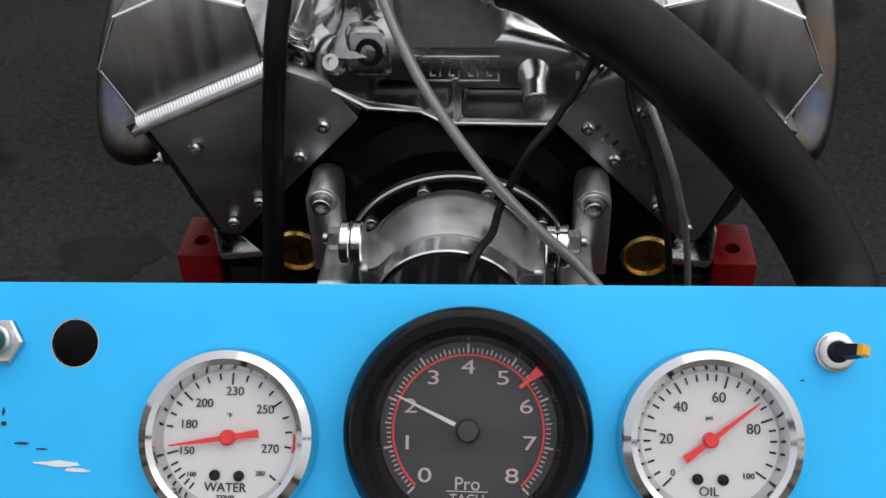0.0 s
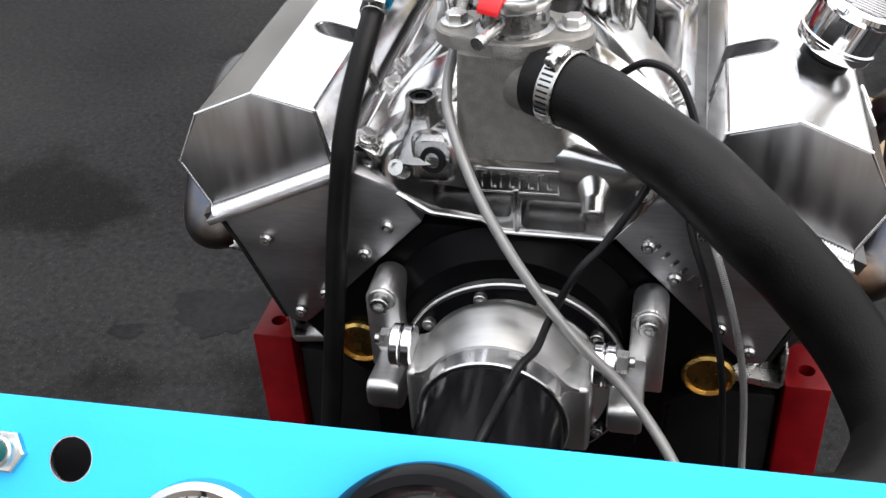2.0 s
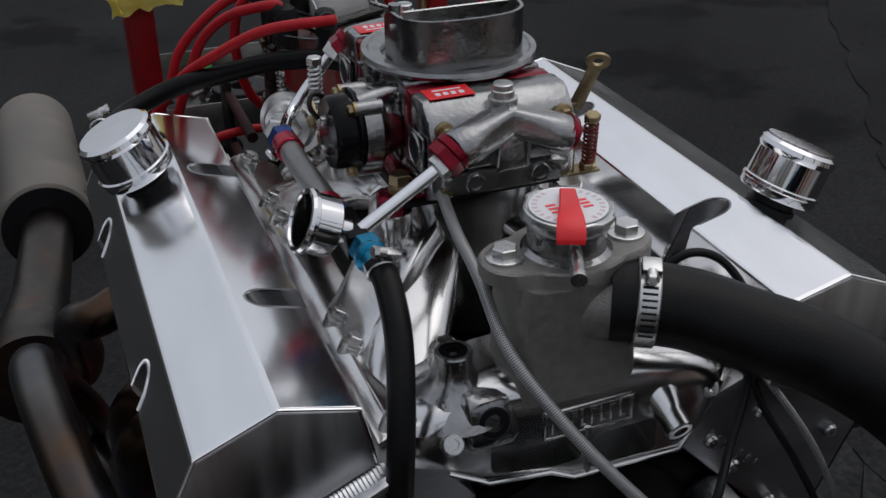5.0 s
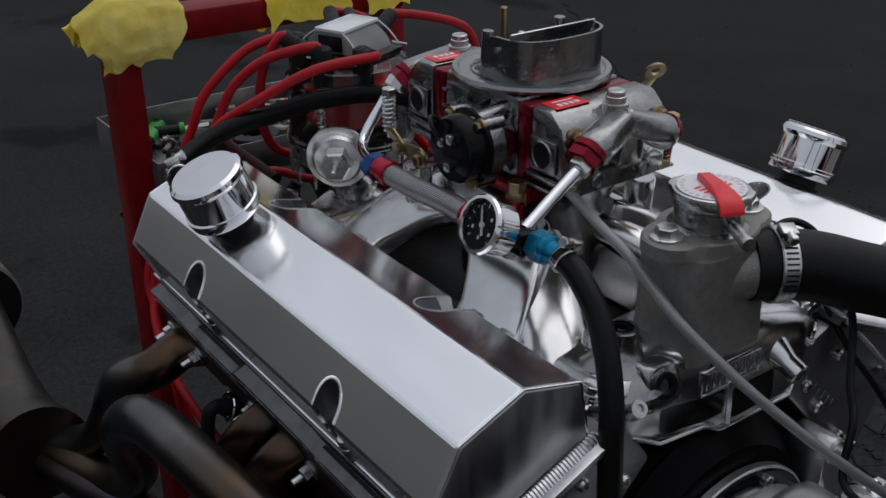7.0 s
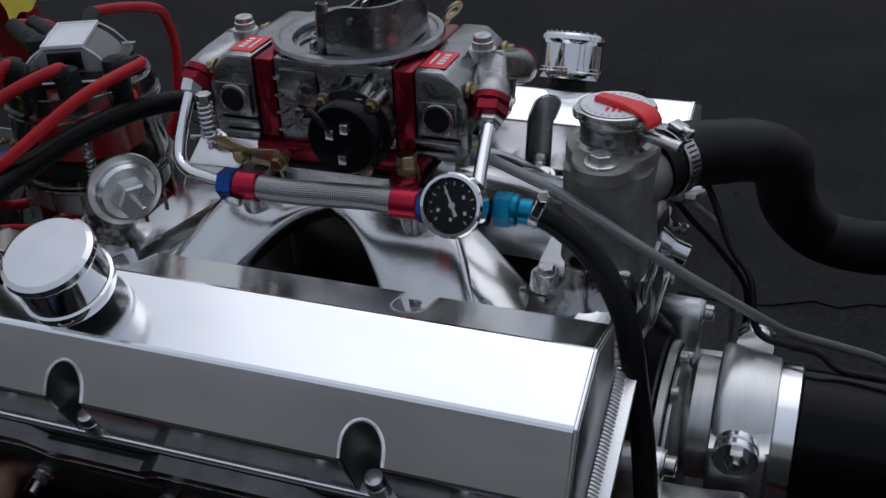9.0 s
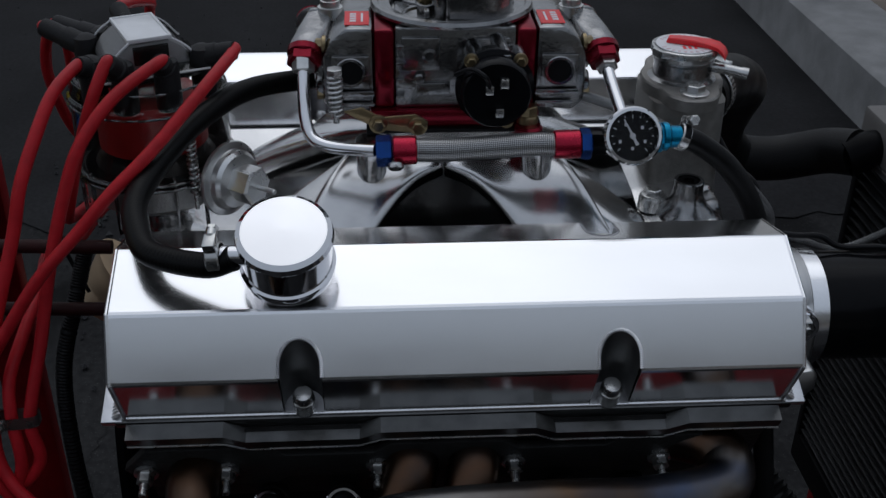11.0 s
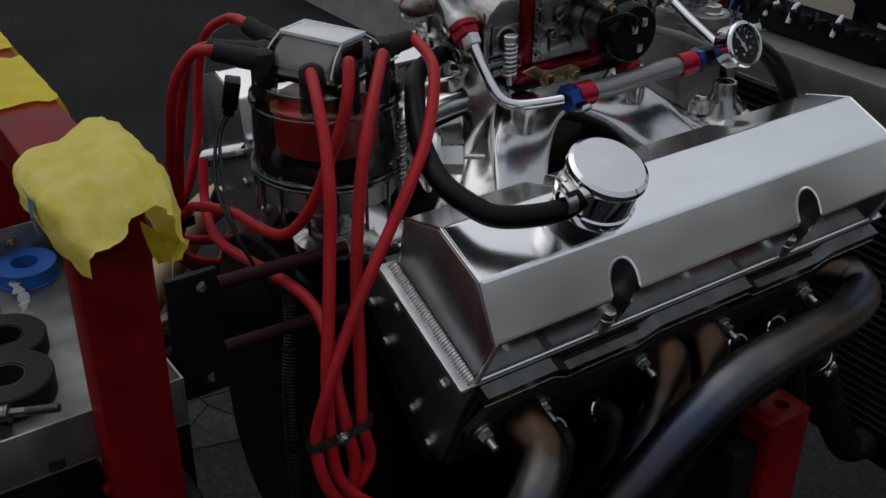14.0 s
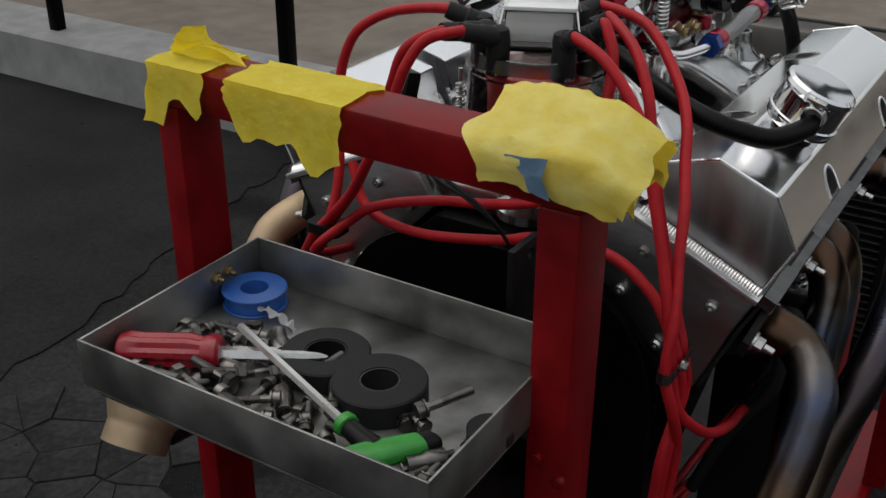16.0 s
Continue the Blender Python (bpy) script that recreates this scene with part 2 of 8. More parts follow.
def ground_material():
    """Worn asphalt: fine aggregate with pale specks, broad dark oil stains with soft edges, scuffs."""
    m = material("asphalt", (0.0125, 0.0125, 0.0135), 0.9, 0.0, 0.34, 70, 500, 0.30, 420, second=(0.0215, 0.0215, 0.0218), blotch=1.3, ior=1.15)
    n, l = m.node_tree.nodes, m.node_tree.links
    b = n["Principled BSDF"]
    base = b.inputs["Base Color"].links[0].from_socket
    co = n.new("ShaderNodeTexCoord")
    stain = n.new("ShaderNodeTexNoise")
    stain.inputs["Scale"].default_value = 1.9
    stain.inputs["Detail"].default_value = 5
    l.new(co.outputs["Object"], stain.inputs["Vector"])
    band = n.new("ShaderNodeMapRange")
    band.inputs["From Min"].default_value = 0.56
    band.inputs["From Max"].default_value = 0.63
    band.inputs["To Min"].default_value = 1.0
    band.inputs["To Max"].default_value = 0.45
    l.new(stain.outputs["Fac"], band.inputs[0])
    dark = n.new("ShaderNodeMix")
    dark.data_type, dark.blend_type = "RGBA", "MULTIPLY"
    dark.inputs["Factor"].default_value = 1.0
    l.new(base, dark.inputs["A"])
    l.new(band.outputs[0], dark.inputs["B"])
    grain = n.new("ShaderNodeTexVoronoi")
    grain.inputs["Scale"].default_value = 160
    l.new(co.outputs["Object"], grain.inputs["Vector"])
    spot = n.new("ShaderNodeMapRange")
    spot.inputs["From Min"].default_value = 0.16
    spot.inputs["From Max"].default_value = 0.10
    spot.inputs["To Max"].default_value = 0.35
    l.new(grain.outputs["Distance"], spot.inputs[0])
    pale = n.new("ShaderNodeMix")
    pale.data_type = "RGBA"
    pale.inputs["B"].default_value = (0.16, 0.16, 0.155, 1)
    l.new(spot.outputs[0], pale.inputs["Factor"])
    l.new(dark.outputs["Result"], pale.inputs["A"])
    l.new(pale.outputs["Result"], b.inputs["Base Color"])
    return m


ASPHALT = ground_material()
CONCRETE = material("concrete", (0.22, 0.22, 0.22), 0.85, 0.0, 0.22, 12, 120, 0.4, 120, blotch=2, ior=1.25)
BROWNROAD = material("brown_gravel_yard", (0.145, 0.125, 0.105), 0.9, 0.0, 0.28, 8, 90, 0.4, 60, blotch=1.2, ior=1.2)
# chrome darkened: the dark that the bezels reflect is put into the colour
BEZEL = material("chrome_reflecting_dark", (0.60, 0.60, 0.61), 0.09, 1.0, 0.05, 40)
DARKPLATE = material("dark_aluminium", (0.13, 0.13, 0.128), 0.34, 1.0, 0.3, 60, 300, 0.1, 400)
VACCAN = material("satin_zinc", (0.70, 0.70, 0.69), 0.30, 1.0, 0.12, 60)
# brushed finish; the dark that the cover ends reflect is in this grey
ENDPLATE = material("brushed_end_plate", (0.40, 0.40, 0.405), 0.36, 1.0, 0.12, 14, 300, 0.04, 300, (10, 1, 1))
# dull, and darkened to stand for the unlit inside of the bolt pockets
POCKET = material("shaded_pocket_aluminium", (0.26, 0.26, 0.258), 0.42, 1.0, 0.25, 60, 300, 0.1, 400)
PAVER = material("crazed_asphalt", (0.016, 0.0165, 0.018), 0.9, 0.0, 0.34, 70, 500, 0.35, 420, second=(0.029, 0.029, 0.0295), random_value=0.12, ior=1.15)
GRAVEL = material("gravel_stone", (0.036, 0.036, 0.038), 0.8, 0.0, 0.4, 60, 300, 0.4, 200, ior=1.2)

# ---- building tools ----
BASE = {}


def thing(name, base, label, category, group="", kind=""):
    """A top-level thing: an Empty at its base. Its parts are meshes, whose vertices are given in world places."""
    ob = new(name)
    ob.empty_display_size = 0.02
    ob.location = base
    BASE[ob] = Vector(base)
    return tagged(ob, label, category, group, kind)


def finish(bm, angle=0.6):
    bmesh.ops.recalc_face_normals(bm, faces=bm.faces)
    for f in bm.faces:
        f.smooth = True
    for e in bm.edges:
        e.smooth = len(e.link_faces) == 2 and e.calc_face_angle(0) < angle


def part(name, bm, mat, parent, label="", angle=0.6, kind=""):
    """Links a bmesh as one mesh object under a thing or under a part."""
    base = BASE[parent]
    finish(bm, angle)
    bmesh.ops.translate(bm, verts=bm.verts, vec=-base)
    me = bpy.data.meshes.new(name)
    bm.to_mesh(me)
    bm.free()
    me.materials.append(mat)
    ob = new(name, me)
    ob.parent = parent
    BASE[ob] = base
    return tagged(ob, label, "", "", kind)


def alone(name, bm, mat, label, category, group="", kind="", angle=0.6):
    """A thing of one mesh, with its origin at its lowest middle."""
    finish(bm, angle)
    xs = [v.co for v in bm.verts]
    lo = Vector([min(c[i] for c in xs) for i in range(3)])
    hi = Vector([max(c[i] for c in xs) for i in range(3)])
    base = Vector(((lo.x + hi.x) / 2, (lo.y + hi.y) / 2, lo.z))
    bmesh.ops.translate(bm, verts=bm.verts, vec=-base)
    me = bpy.data.meshes.new(name)
    bm.to_mesh(me)
    bm.free()
    me.materials.append(mat)
    ob = new(name, me)
    ob.location = base
    BASE[ob] = base
    return tagged(ob, label, category, group, kind)


def axes(d):
    """Two unit vectors square to d."""
    d = Vector(d).normalized()
    u = d.cross(Vector((0, 0, 1)))
    if u.length < 0.01:
        u = d.cross(Vector((0, 1, 0)))
    u.normalize()
    return u, d.cross(u).normalized()


def ring_faces(bm, rings, closed=True, caps=True):
    n = len(rings[0])
    for a, b in zip(rings, rings[1:]):
        for i in range(n if closed else n - 1):
            j = (i + 1) % n
            bm.faces.new((a[i], a[j], b[j], b[i]))
    if caps and closed:
        bm.faces.new(rings[0])
        bm.faces.new(list(reversed(rings[-1])))


def lathe(bm, origin, axis, profile, seg=28, caps=True):
    """Turns (radius, height) pairs round an axis."""
    o, d = Vector(origin), Vector(axis).normalized()
    u, v = axes(d)
    rings = []
    for r, h in profile:
        rings.append([bm.verts.new(o + d * h + (u * math.cos(a) + v * math.sin(a)) * max(r, 1e-5))
                      for a in (2 * math.pi * i / seg for i in range(seg))])
    ring_faces(bm, rings, True, caps)
    return bm


def cyl(bm, p0, p1, r0, r1=None, seg=20, ch=0.0):
    p0, p1 = Vector(p0), Vector(p1)
    r1 = r0 if r1 is None else r1
    h = (p1 - p0).length
    if ch:
        prof = [(r0 - ch, 0), (r0, ch), (r1, h - ch), (r1 - ch, h)]
    else:
        prof = [(r0, 0), (r1, h)]
    return lathe(bm, p0, p1 - p0, prof, seg)


def pipe_ring(bm, origin, axis, r_in, r_out, h, seg=28, ch=0.0008):
    """A hollow collar."""
    prof = [(r_in, 0), (r_out - ch, 0), (r_out, ch), (r_out, h - ch), (r_out - ch, h), (r_in, h), (r_in, 0)]
    return lathe(bm, origin, axis, prof, seg, caps=False)


def block(bm, lo, hi, ch=0.0, m=None):
    """A box between two corners with chamfered edges."""
    b = bmesh.new()
    bmesh.ops.create_cube(b, size=1)
    lo, hi = Vector(lo), Vector(hi)
    for v in b.verts:
        v.co = Vector([lo[i] + (v.co[i] + 0.5) * (hi[i] - lo[i]) for i in range(3)])
    if ch:
        bmesh.ops.bevel(b, geom=b.edges[:], offset=ch, segments=2, profile=0.5, affect="EDGES", clamp_overlap=True)
    if m is not None:
        bmesh.ops.transform(b, matrix=m, verts=b.verts)
    join(bm, b)
    return bm


def join(bm, other):
    """Adds the faces of another bmesh, which is freed."""
    made = {v: bm.verts.new(v.co) for v in other.verts}
    for f in other.faces:
        try:
            bm.faces.new([made[v] for v in f.verts])
        except ValueError:
            pass
    other.free()
    return bm


def prism(bm, outline, to, ch=0.0):
    """Extrudes a flat outline of world points by the vector to."""
    b = bmesh.new()
    to = Vector(to)
    a = [b.verts.new(Vector(p)) for p in outline]
    c = [b.verts.new(Vector(p) + to) for p in outline]
    b.faces.new(a)
    b.faces.new(list(reversed(c)))
    n = len(a)
    for i in range(n):
        b.faces.new((a[i], c[i], c[(i + 1) % n], a[(i + 1) % n]))
    bmesh.ops.recalc_face_normals(b, faces=b.faces)
    if ch:
        bmesh.ops.bevel(b, geom=b.edges[:], offset=ch, segments=2, profile=0.5, affect="EDGES", clamp_overlap=True)
    join(bm, b)
    return bm


def spline(pts, n=8):
    """A smooth line through points."""
    p = [Vector(q) for q in pts]
    p = [p[0] * 2 - p[1]] + p + [p[-1] * 2 - p[-2]]
    out = []
    for i in range(1, len(p) - 2):
        a, b, c, d = p[i - 1:i + 3]
        for k in range(n):
            t = k / n
            out.append(0.5 * ((2 * b) + (c - a) * t + (2 * a - 5 * b + 4 * c - d) * t * t + (3 * b - a - 3 * c + d) * t ** 3))
    out.append(p[-2])
    return out


def tube(bm, pts, r, seg=12, n=8, smooth=True, uv=False, caps=True, wall=0.0):
    """A round tube along a smooth line; r may be a function of 0..1. wall: an open pipe's thickness."""
    line = spline(pts, n) if smooth else [Vector(p) for p in pts]
    rings = []
    prev = None
    lay = bm.loops.layers.uv.verify() if uv else None
    rad = (lambda f: r(f)) if callable(r) else (lambda f: r)
    total = 0.0
    run = []
    for i, p in enumerate(line):
        d = (line[min(i + 1, len(line) - 1)] - line[max(i - 1, 0)]).normalized()
        if prev is None:
            u, v = axes(d)
        else:
            u = (prev - d * prev.dot(d)).normalized()
            v = d.cross(u)
        prev = u
        if i:
            total += (p - line[i - 1]).length
        run.append(total)
        rr = rad(i / (len(line) - 1))
        rings.append([bm.verts.new(p + (u * math.cos(a) + v * math.sin(a)) * rr) for a in (2 * math.pi * k / seg for k in range(seg))])
    for i in range(len(rings) - 1):
        for k in range(seg):
            j = (k + 1) % seg
            f = bm.faces.new((rings[i][k], rings[i][j], rings[i + 1][j], rings[i + 1][k]))
            if uv:
                for loop, (a, b) in zip(f.loops, ((run[i], k), (run[i], k + 1), (run[i + 1], k + 1), (run[i + 1], k))):
                    loop[lay].uv = (a, b / seg)
    if caps and not wall:
        bm.faces.new(rings[0])
        bm.faces.new(list(reversed(rings[-1])))
    return bm


def loft(bm, sections, seg=28, caps=True):
    """Sections (centre, half-width vector, half-height vector, squareness); a superellipse each."""
    rings = []
    for c, a, b, k in sections:
        c, a, b = Vector(c), Vector(a), Vector(b)
        ring = []
        for i in range(seg):
            t = 2 * math.pi * i / seg
            ct, st = math.cos(t), math.sin(t)
            ring.append(bm.verts.new(c + a * math.copysign(abs(ct) ** (2 / k), ct) + b * math.copysign(abs(st) ** (2 / k), st)))
        rings.append(ring)
    ring_faces(bm, rings, True, caps)
    return bm


def hexagon(bm, p, d, r, h, ch=0.0006):
    """A hexagon head of corner radius r."""
    p, d = Vector(p), Vector(d).normalized()
    return lathe(bm, p, d, [(r, 0), (r, h - ch), (r - ch * 1.5, h)], 6)


def bolt_head(bm, p, d, r, h, washer=True):
    p, d = Vector(p), Vector(d).normalized()
    if washer:
        lathe(bm, p, d, [(r * 1.45, -0.001), (r * 1.45, h * 0.22), (r * 1.3, h * 0.28)], 20)
    return hexagon(bm, p + d * h * 0.2, d, r, h * 0.8)


def socket_head(bm, p, d, r, h):
    """A cap screw with a hexagon socket."""
    p, d = Vector(p), Vector(d).normalized()
    prof = [(r, -0.001), (r, h * 0.9), (r * 0.9, h), (r * 0.55, h), (r * 0.5, h * 0.45), (0.0003, h * 0.45)]
    return lathe(bm, p, d, prof, 18)


def bead(bm, p0, p1, r, out, step=None, flat=0.6):
    """A weld: overlapping ripples along a line, bulging along out."""
    p0, p1, out = Vector(p0), Vector(p1), Vector(out).normalized()
    d = (p1 - p0)
    length = d.length
    d.normalize()
    w = d.cross(out).normalized()
    step = step or r * 0.75
    n = max(2, int(length / step))
    for i in range(n):
        c = p0 + d * (length * (i + 0.5) / n)
        rings = []
        for f, s in ((-1.0, 0.55), (-0.2, 1.0), (0.75, 0.8)):
            ring = []
            for k in range(7):
                a = math.pi * k / 6
                ring.append(bm.verts.new(c + d * (f * step * 0.8) + w * (math.cos(a) * r * s) + out * (math.sin(a) * r * flat * s + (0.3 * r * flat if f == -0.2 else 0))))
            rings.append(ring)
        for a, b in zip(rings, rings[1:]):
            for k in range(6):
                bm.faces.new((a[k], a[k + 1], b[k + 1], b[k]))
    return bm


def arc_bead(bm, pts, r, out):
    for a, b in zip(pts, pts[1:]):
        bead(bm, a, b, r, out)
    return bm


def cut(bm, cutter):
    """The bmesh less the cutter; both are used up."""
    obs = []
    for b in (bm, cutter):
        bmesh.ops.recalc_face_normals(b, faces=b.faces)
        me = bpy.data.meshes.new("cutting")
        b.to_mesh(me)
        b.free()
        obs.append(new("cutting", me))
    mod = obs[0].modifiers.new("cut", "BOOLEAN")
    mod.object, mod.operation, mod.solver = obs[1], "DIFFERENCE", "EXACT"
    bpy.context.view_layer.update()
    got = obs[0].evaluated_get(bpy.context.evaluated_depsgraph_get()).to_mesh()
    res = bmesh.new()
    res.from_mesh(got)
    for o in obs:
        me = o.data
        bpy.data.objects.remove(o)
        bpy.data.meshes.remove(me)
    return res


def coil(bm, p0, p1, r, wire, turns, seg=6):
    """A coil spring."""
    p0, p1 = Vector(p0), Vector(p1)
    u, v = axes(p1 - p0)
    n = int(turns * 12)
    pts = [p0.lerp(p1, i / n) + (u * math.cos(2 * math.pi * turns * i / n) + v * math.sin(2 * math.pi * turns * i / n)) * r for i in range(n + 1)]
    return tube(bm, pts, wire, seg, 1, False)


def letters(text, size, m, mat, parent, name="lettering", depth=0.0003, align="CENTER"):
    """Raised writing with the built-in font, at the pose m in the world."""
    cu = bpy.data.curves.new("writing", "FONT")
    cu.body, cu.size, cu.extrude, cu.align_x, cu.align_y = text, size, depth, align, "CENTER"
    tmp = new("writing", cu)
    bpy.context.view_layer.update()
    me = bpy.data.meshes.new_from_object(tmp.evaluated_get(bpy.context.evaluated_depsgraph_get()))
    bpy.data.objects.remove(tmp)
    bm = bmesh.new()
    bm.from_mesh(me)
    bpy.data.meshes.remove(me)
    bmesh.ops.transform(bm, matrix=m, verts=bm.verts)
    return part(name, bm, mat, parent)


def frame_of(origin, x, y):
    """The matrix with these axes."""
    x, y = Vector(x).normalized(), Vector(y).normalized()
    z = x.cross(y)
    m = Matrix((x, y, z)).transposed().to_4x4()
    m.translation = Vector(origin)
    return m


def hose_clamp(parent, centre, axis, r, width, screw_dir):
    """A worm-drive clamp: slotted band, screw housing and screw."""
    c, d, s = Vector(centre), Vector(axis).normalized(), Vector(screw_dir).normalized()
    s = (s - d * s.dot(d)).normalized()
    band = bmesh.new()
    pipe_ring(band, c - d * width / 2, d, r, r + 0.0016, width, 36)
    b = part("clamp_band", band, STEEL, parent, "bright perforated steel band")
    w = d.cross(s)
    slots = bmesh.new()
    for i in range(9):
        a = radians(25 + i * 8)
        e = (s * math.cos(a) + w * math.sin(a))
        q = c + e * (r + 0.0017)
        t = d.cross(e).normalized()
        block(slots, (-0.0007, -width * 0.33, -0.0003), (0.0007, width * 0.33, 0.0003), 0, frame_of(q, t, d))
    part("band_slot", slots, BLACKMATTE, b, kind="stuff")
    hs = bmesh.new()
    m = frame_of(c + s * (r + 0.004), w, d)
    block(hs, (-0.006, -width * 0.45, -0.0035), (0.006, width * 0.45, 0.0035), 0.0012, m)
    part("screw_housing", hs, STEEL, b)
    sc = bmesh.new()
    cyl(sc, c + s * (r + 0.005) + w * 0.004, c + s * (r + 0.005) + w * 0.011, 0.0036, ch=0.0006)
    hexagon(sc, c + s * (r + 0.005) + w * 0.010, w, 0.0042, 0.003)
    part("clamp_screw", sc, STEEL, b)
    return b

# ---- the yard ----
def clip_cell(poly, mid, nrm):
    out = []
    for i in range(len(poly)):
        a, b = poly[i], poly[(i + 1) % len(poly)]
        da, db = (a - mid).dot(nrm), (b - mid).dot(nrm)
        if da <= 0:
            out.append(a)
        if da * db < 0:
            out.append(a.lerp(b, da / (da - db)))
    return out


def cells(x0, x1, y0, y1, step, rng):
    """Irregular stones: the cells round jittered points."""
    pts = []
    nx, ny = int((x1 - x0) / step), int((y1 - y0) / step)
    for i in range(-1, nx + 1):
        for j in range(-1, ny + 1):
            pts.append(Vector((x0 + (i + 0.5 + 0.3 * (j % 2) + rng.uniform(-0.55, 0.55)) * step, y0 + (j + 0.5 + rng.uniform(-0.55, 0.55)) * step)))
    for p in pts:
        if not (x0 < p.x < x1 and y0 < p.y < y1):
            continue
        poly = [p + Vector(d) * step * 1.5 for d in ((-1, -1), (1, -1), (1, 1), (-1, 1))]
        for q in pts:
            if q is not p and (q - p).length < step * 3:
                poly = clip_cell(poly, (p + q) / 2, (q - p).normalized())
        if len(poly) > 2:
            yield p, poly


def build_ground():
    bm = bmesh.new()
    n = 40
    s = [-600, -120, -30] + [-12 + 24 * i / n for i in range(n + 1)] + [30, 120, 600]
    grid = [[bm.verts.new((x, y, 0)) for x in s] for y in s]
    for j in range(len(s) - 1):
        for i in range(len(s) - 1):
            bm.faces.new((grid[j][i], grid[j][i + 1], grid[j + 1][i + 1], grid[j + 1][i]))
    me = bpy.data.meshes.new("ground")
    bm.to_mesh(me)
    bm.free()
    me.materials.append(ASPHALT)
    return tagged(new("ground", me), "dark worn asphalt yard with oil stains and cracks", "ground", kind="structure")


ground = build_ground()
BASE[ground] = Vector((0, 0, 0))


def build_broken_surface():
    """The dark, broken side of the yard: loose grit over old asphalt."""
    rng = random.Random(4)
    bm = bmesh.new()
    edge = [(1.55, -1.384), (1.50, -1.0), (1.40, -0.55), (1.30, 0.1), (1.42, 0.7), (1.80, 1.30), (2.25, 1.95), (2.9, 3.0), (3.6, 4.2), (6.5, 9.0)]
    line = spline([(x, y, 0) for x, y in edge], 10)
    row0, row1 = [], []
    for p in line:
        row0.append(bm.verts.new((p.x + rng.uniform(-0.02, 0.02), p.y + rng.uniform(-0.02, 0.02), 0.004)))
        row1.append(bm.verts.new((p.x + 7, p.y, 0.004)))
    for i in range(len(row0) - 1):
        bm.faces.new((row0[i], row1[i], row1[i + 1], row0[i + 1]))
    me = bpy.data.meshes.new("pavement")
    bm.to_mesh(me)
    bm.free()
    me.materials.append(BROKEN)
    return tagged(new("pavement_broken", me), "darker broken asphalt covered with grit", "pavement", kind="structure")


BROKEN = material("broken_asphalt", (0.0115, 0.0115, 0.0125), 0.9, 0.0, 0.25, 90, 500, 0.12, 160, second=(0.0195, 0.0195, 0.0205), blotch=3, ior=1.15)
pavement = build_broken_surface()
BASE[pavement] = Vector((0, 0, 0))


def build_gravel():
    """Loose stones scattered over the broken side, thick in one heap line."""
    rng = random.Random(7)
    bm = bmesh.new()
    for _ in range(5200):
        k = rng.random()
        if k < 0.45:
            x, y = rng.gauss(1.75, 0.28), rng.gauss(0.42, 0.16)
        elif k < 0.7:
            x, y = rng.gauss(1.95, 0.35), rng.gauss(0.40, 0.22)
        else:
            if rng.random() < 0.75:
                continue
            x, y = rng.uniform(1.6, 5.0), rng.uniform(-1.3, 4.0)
            if y > 1.38 + (x - 1.87) * 1.6:
                continue
        r = rng.uniform(0.003, 0.010 if k < 0.45 else 0.0055) * (1.4 if k < 0.45 and rng.random() < 0.2 else 1)
        c = Vector((x, y, r * 0.4 + 0.003))
        u = Vector((rng.gauss(0, 1), rng.gauss(0, 1), rng.gauss(0, 0.4))).normalized()
        w = u.cross(Vector((0, 0, 1))).normalized()
        h = w.cross(u)
        vs = [bm.verts.new(c + d * r * rng.uniform(0.6, 1.2)) for d in (u, w, -u, -w, h, -h)]
        for a, b in ((0, 1), (1, 2), (2, 3), (3, 0)):
            bm.faces.new((vs[a], vs[b], vs[4]))
            bm.faces.new((vs[b], vs[a], vs[5]))
    me = bpy.data.meshes.new("gravel")
    bm.to_mesh(me)
    bm.free()
    me.materials.append(GRAVEL)
    return tagged(new("gravel", me), "loose grey gravel scattered over the broken asphalt", "gravel", kind="stuff")


build_gravel()


def build_kerb():
    """A concrete kerb with a raised brown yard and a black fence behind it."""
    bm = bmesh.new()
    prism(bm, [(-40, -1.385, 0), (-40, -1.395, 0.165), (-40, -1.41, 0.175), (-40, -1.675, 0.175), (-40, -1.675, 0)], (80, 0, 0), 0.0)
    k = alone("kerb", bm, CONCRETE, "pale concrete kerb wall along the yard", "kerb", kind="structure")
    yard = bmesh.new()
    vs = [yard.verts.new(p) for p in ((-60, -60, 0.168), (60, -60, 0.168), (60, -1.66, 0.168), (-60, -1.66, 0.168))]
    yard.faces.new(vs)
    me = bpy.data.meshes.new("ground_upper")
    yard.to_mesh(me)
    yard.free()
    me.materials.append(BROWNROAD)
    tagged(new("ground_upper", me), "brown dusty ground behind the concrete kerb", "ground", kind="structure")
    fence = thing("fence", (1.71, -1.5, 0.175), "black square steel fence posts set on the kerb", "fence")
    for i in range(14):
        x = 1.71 + 1.07 * (i - 8)
        b = bmesh.new()
        block(b, (x - 0.021, -1.521, 0.175), (x + 0.021, -1.479, 1.75), 0.003)
        part("fence_post", b, BLACKPAINT, fence)
    for z in (0.75, 1.65):
        b = bmesh.new()
        block(b, (-6.85, -1.512, z), (7.06, -1.488, z + 0.04), 0.003)
        part("fence_rail", b, BLACKPAINT, fence)
    return k


build_kerb()


def build_far_wall():
    """An unseen plain wall, added to shape what the metal reflects."""
    bm = bmesh.new()
    block(bm, (-8.3, -11, 0), (-8.0, 14, 3.3), 0.01)
    return alone("wall_west", bm, DARKWALL, "plain grey wall out of view, added to shape reflections", "wall", kind="structure")


